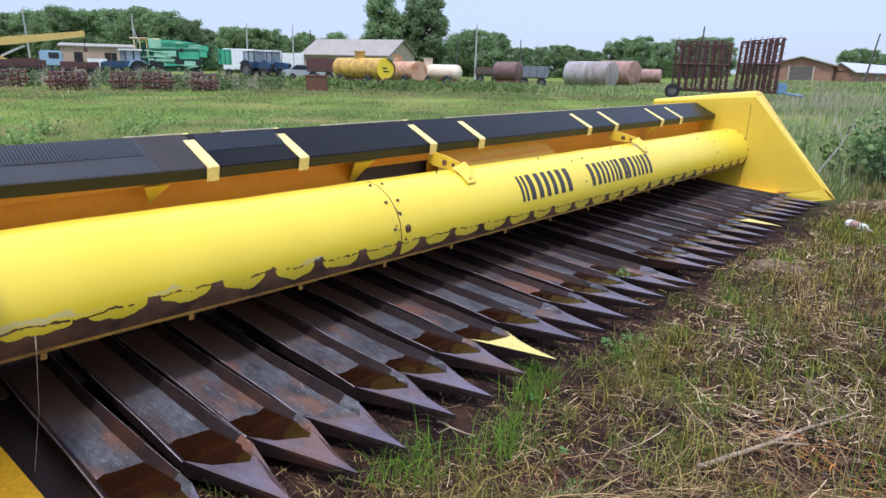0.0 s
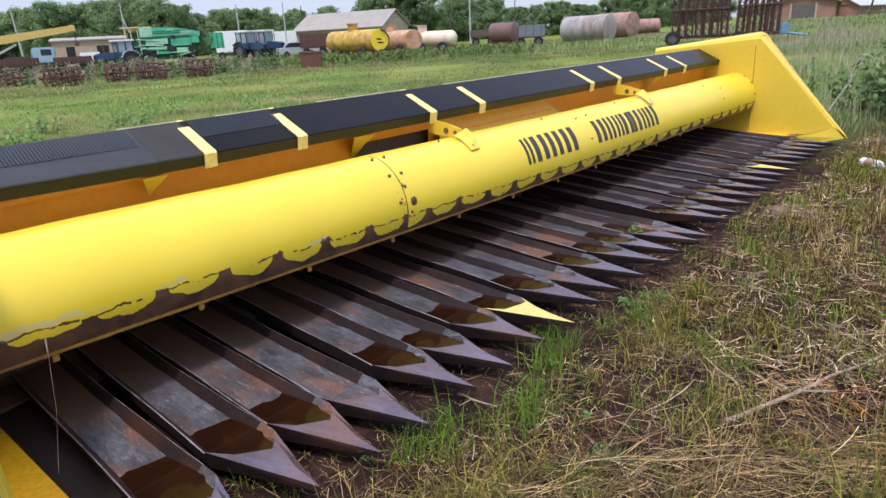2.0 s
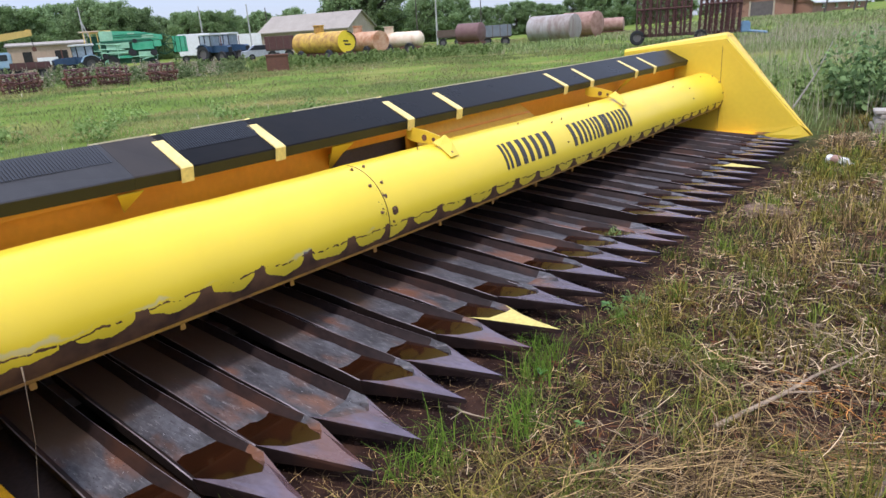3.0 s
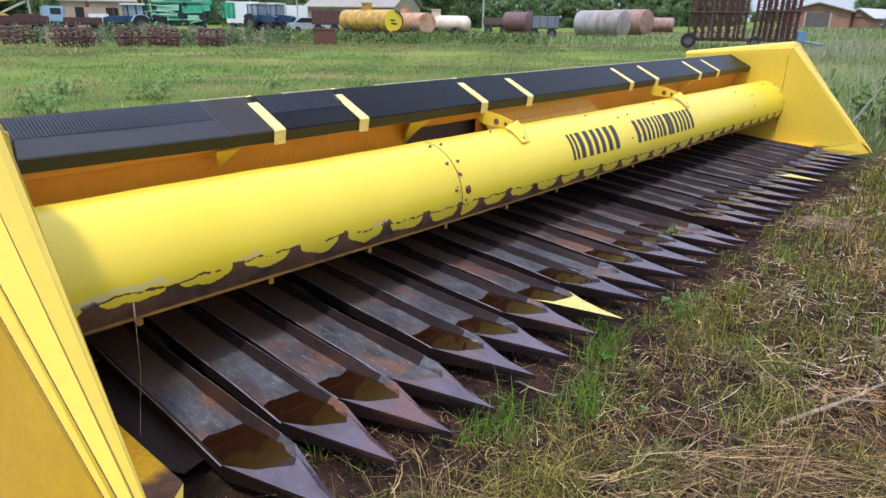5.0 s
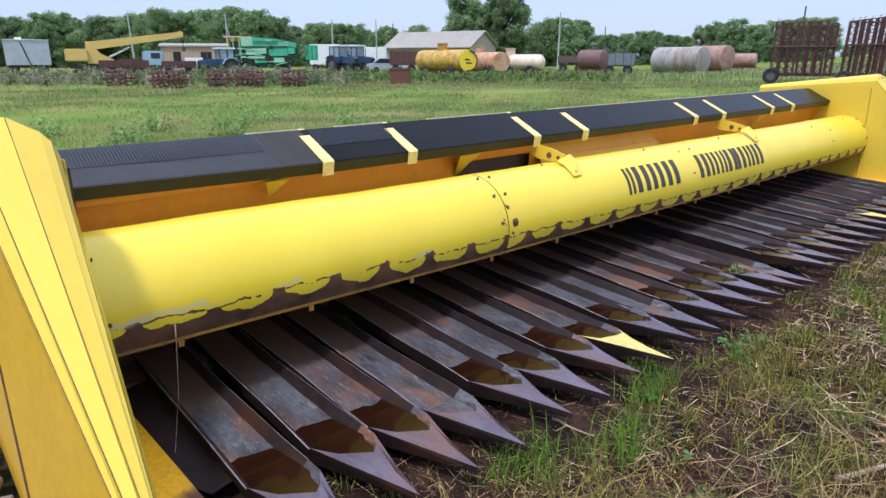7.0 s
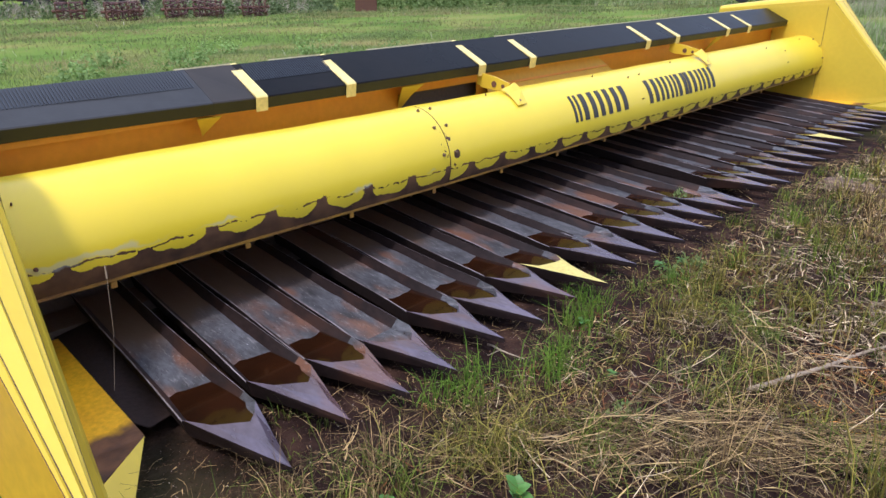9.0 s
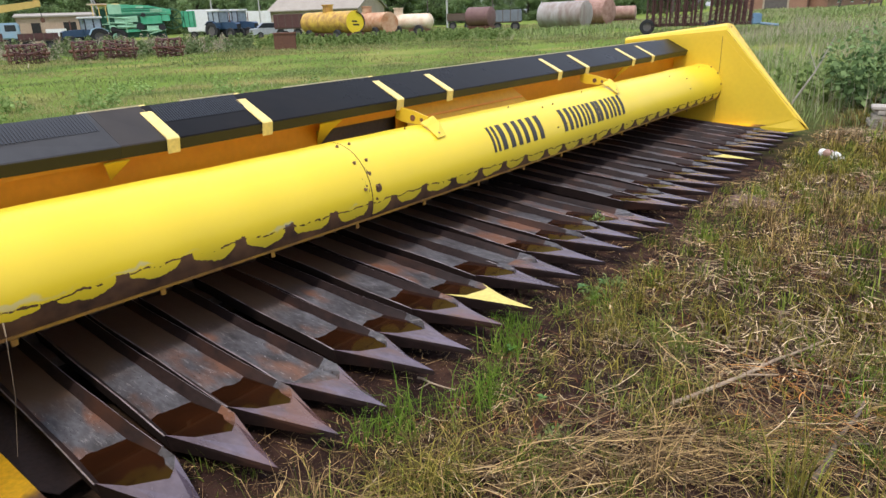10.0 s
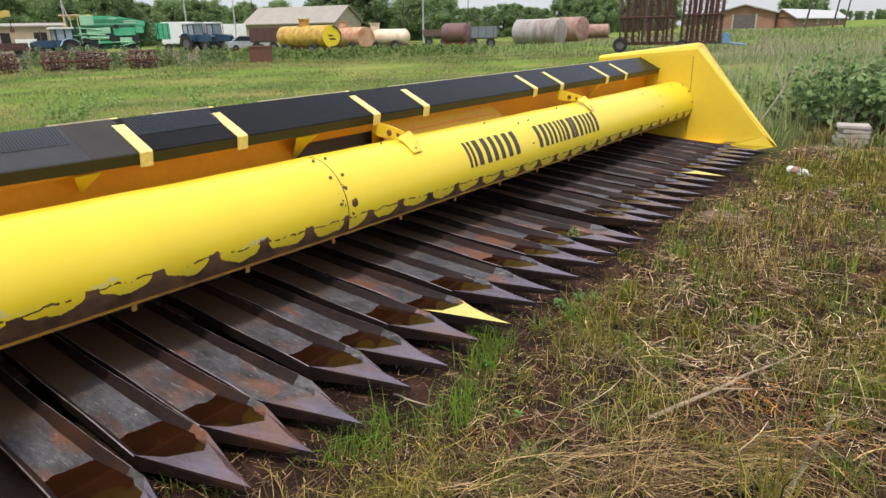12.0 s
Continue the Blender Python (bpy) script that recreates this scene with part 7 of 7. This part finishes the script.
for k, (wx, wy, s) in enumerate(((0.42, 0.02, 0.05), (0.2, -0.35, 0.05), (0.12, 2.35, 0.07), (0.1, 2.15, 0.06), (0.55, 1.0, 0.05))):
    weed("seedling", "small green broad-leaved seedling in the soil", (wx, wy), 0.08, s, 7, 0.015, 80 + k, per=9)


def leafy(at, count, length, rise, seed, label):
    """Young plant with a few ovate leaves, folded along the midrib and drooping to the tip."""
    rr = random.Random(seed)
    t = thing("broadleaf_weed", label, "plant", "weeds", at=(*at, gz(*at)))
    part("stem", rod((0, 0, -0.01), (0.004, 0.003, length * 0.7), 0.0022, 0.0014, 6), M_BROADLEAF, t)
    for k in range(count):
        a = k * 2.4 + rr.uniform(-0.4, 0.4)
        d, side, up = Vector((math.cos(a), math.sin(a), 0)), Vector((-math.sin(a), math.cos(a), 0)), Vector((0, 0, 1))
        ln = length * rr.uniform(0.75, 1.15)
        tilt = rise * rr.uniform(0.7, 1.2)
        bm = bmesh.new()
        rows = []
        for j in range(7):
            u = j / 6
            mid = d * ln * u * (1.05 - 0.35 * tilt) + up * (length * (0.3 + 0.12 * k) + ln * (tilt * u - 0.55 * u * u))
            w = ln * 0.3 * (math.sin(math.pi * min(1.0, 0.06 + u * 0.94) ** 0.75) + 0.02)
            rows.append([bm.verts.new(mid - side * w + up * w * 0.25), bm.verts.new(mid), bm.verts.new(mid + side * w + up * w * 0.25)])
        for p, r in zip(rows, rows[1:]):
            bm.faces.new((p[0], p[1], r[1], r[0]))
            bm.faces.new((p[1], p[2], r[2], r[1]))
        part("leaf", bm, M_BROADLEAF, t, smooth=True)


M_BROADLEAF = material("fresh_broad_leaf", (0.055, 0.15, 0.02), 0.5, vary=(0.1, 0.22, 0.035), scale=20, amount=0.7, random_shift=4, bump=0.2)
leafy((0.280, 0.144), 5, 0.04, 0.9, 1, "young weed with small bright green leaves in soil")
leafy((0.539, 0.406), 5, 0.065, 1.25, 2, "young weed with large upright green leaves in straw")
leafy((0.085, 1.4), 5, 0.045, 0.8, 4, "bright green broad-leaved weed in the grass tuft")
leafy((0.01, 2.2), 6, 0.045, 0.5, 5, "grey-green broad-leaved weed beside a tray nose")
leafy((0.06, 2.33), 5, 0.04, 0.6, 6, "grey-green broad-leaved weed beside a tray nose")
leafy((0.382, 1.164), 5, 0.03, 0.7, 7, "young weed with small bright green leaves in soil")
weed("seedling", "small green weed growing out of a tray", (-0.36, 3.08), 0.055, 0.06, 6, 0.015, 95, M_WEED, per=7, z=0.1)


# ---- loose things near the header ----
def clod(x, y, r, label, seed):
    """Low heap of pale dry earth."""
    rs = np.random.RandomState(seed)
    t = thing("earth_heap", label, "soil", at=(x, y, gz(x, y)))
    bm = bmesh.new()
    rings = [(1.0, -0.02), (0.85, 0.012), (0.5, 0.026), (0.2, 0.034)]
    prev = None
    for s, z in rings:
        ring = [bm.verts.new((r * s * math.cos(a) * rs.uniform(0.8, 1.2), r * s * math.sin(a) * rs.uniform(0.8, 1.2), z + rs.uniform(-0.008, 0.008))) for a in np.linspace(0, 2 * math.pi, 15)[:-1]]
        if prev:
            for i in range(14):
                bm.faces.new((prev[i], prev[(i + 1) % 14], ring[(i + 1) % 14], ring[i]))
        prev = ring
    bm.faces.new(prev)
    part("earth", bm, M_EARTH, t, smooth=True)


M_EARTH = material("pale_dry_earth", (0.15, 0.085, 0.06), 0.95, vary=(0.07, 0.038, 0.027), scale=14, fine=80, bump=0.5, bump_scale=60)
clod(0.3, 4.35, 0.2, "low heap of pale dry earth by the noses", 5)

def stick(a, b, r, label, seed=1, mat=None):
    rr = random.Random(seed)
    t = thing("dead_stick", label, "stick", "sticks on the ground")
    a, b = Vector((*a, gz(*a) + 0.02)), Vector((*b, gz(*b) + 0.03))
    pts = [a.lerp(b, k / 5) + Vector((rr.uniform(-1, 1), rr.uniform(-1, 1), rr.uniform(0, 1))) * 0.006 for k in range(6)]
    bm = bmesh.new()
    for k in range(5):
        add_rod(bm, pts[k], pts[k + 1], r * (1 - 0.12 * k), r * (1 - 0.12 * (k + 1)), 7)
    side = (b - a).cross(Vector((0, 0, 1))).normalized()
    add_rod(bm, pts[2], pts[2] + side * 0.09 + (b - a) * 0.08 + Vector((0, 0, 0.02)), r * 0.5, r * 0.25, 5)
    part("wood", bm, mat or M_DRYWOOD, t)


M_STICK = material("dark_dead_wood", (0.17, 0.13, 0.1), 0.9, vary=(0.07, 0.05, 0.04), scale=20, bump=0.4)
M_PALEWOOD = material("bleached_cracked_timber", (0.44, 0.4, 0.34), 0.9, vary=(0.16, 0.13, 0.095), scale=7, stretch=(1, 6, 6), bump=0.5)
M_DRYWOOD = material("dry_pale_wood", (0.36, 0.27, 0.18), 0.9, vary=(0.22, 0.15, 0.1), scale=14, bump=0.3)
stick((0.788, 1.401), (1.16, 2.3), 0.0095, "long dry pale stick lying in the straw", 1)
stick((-0.1, 0.99), (0.09, 0.99), 0.005, "short thin dry stalk beside the tray noses", 2)
stick((1.28, 1.25), (1.34, 1.82), 0.011, "dark grey crooked stick lying in the straw", 3, M_STICK)
log = thing("timber_block", "pale cracked weathered timber block beside the bush", "timber", at=(0.66, 8.4, gz(0.66, 8.4)), turn=14)
rl = random.Random(9)
zz = 0.0
for k in range(5):
    h = rl.uniform(0.035, 0.06)
    part("board", box((-0.15 + rl.uniform(-0.04, 0.03), -0.15, zz), (0.15 + rl.uniform(-0.04, 0.05), 0.15 + rl.uniform(-0.05, 0.03), zz + h), 0.008, pose(0, 0, 0, 0, rl.uniform(-2, 2), rl.uniform(-5, 5))), M_PALEWOOD, log)
    zz += h + 0.004
tr = thing("crushed_bottle", "crushed dirty white plastic bottle on the soil", "litter", at=(0.45, 6.34, gz(0.45, 6.34)), turn=-30)
part("body", drum((-0.1, 0, 0.05), (0.08, 0, 0.04), 0.045, 0.02, 10), M_WHITE, tr)
part("neck", rod((0.08, 0, 0.04), (0.15, 0.02, 0.03), 0.02, 0.014, 8), M_WHITE, tr)
part("label_band", drum((-0.05, 0, 0.05), (0.03, 0, 0.045), 0.048, 0.0, 10), M_RTANK, tr)
br = thing("dead_branch", "bare pale dead branch leaning out of weeds", "branch", at=(-0.62, 9.6, gz(-0.62, 9.6)))
bm = bmesh.new()
add_rod(bm, (0, 0, 0), (0.25, 0.1, 0.5), 0.014, 0.011, 6)
add_rod(bm, (0.25, 0.1, 0.5), (0.42, 0.1, 0.95), 0.011, 0.006, 6)
add_rod(bm, (0.25, 0.1, 0.5), (0.1, 0.2, 0.8), 0.007, 0.004, 5)
part("wood", bm, M_PALEWOOD, br)
cord = thing("hanging_cord", "thin pale cord hanging from the cover edge", "cord")
bm = bmesh.new()
cp = [Vector((-0.87, -0.125, 0.5)), Vector((-0.862, -0.13, 0.455)), Vector((-0.8, -0.165, 0.28)), Vector((-0.74, -0.22, 0.1))]
for a, b in zip(cp, cp[1:]):
    add_rod(bm, a, b, 0.0028 if a.z > 0.49 else 0.0008, sides=5)
part("strand", bm, M_DRYWOOD, cord)

# pallet boards outside the near divider, and one plank on the ground
pal = thing("pallet", "weathered grey-brown slatted wooden pallet beside the divider", "pallet", at=(-1.0, -1.05, gz(-1.0, -1.05)))
rl = random.Random(12)
for k in range(7):
    m = pose(-0.36 + 0.12 * k, 0.362, 0, 0, 0, -20 + rl.uniform(-1.5, 1.5))
    part("board", box((-0.045, -0.85 + rl.uniform(-0.03, 0.03), 0.105), (0.045, rl.uniform(-0.012, 0), 0.127 + rl.uniform(0, 0.004)), 0.003, m), M_PALLET, pal)
for yy in (0.24, -0.05, -0.34):
    part("bearer", box((-0.62, yy, 0.0), (0.42, yy + 0.07, 0.105), 0.004), M_PALLET, pal)
plank = thing("plank", "weathered grey plank lying in grass by the divider", "plank", at=(-0.5, -0.72, gz(-0.5, -0.72)), turn=-20)
part("wood", box((-0.06, -0.7, 0.0), (0.06, 0.0, 0.025), 0.003), M_PALLET, plank)
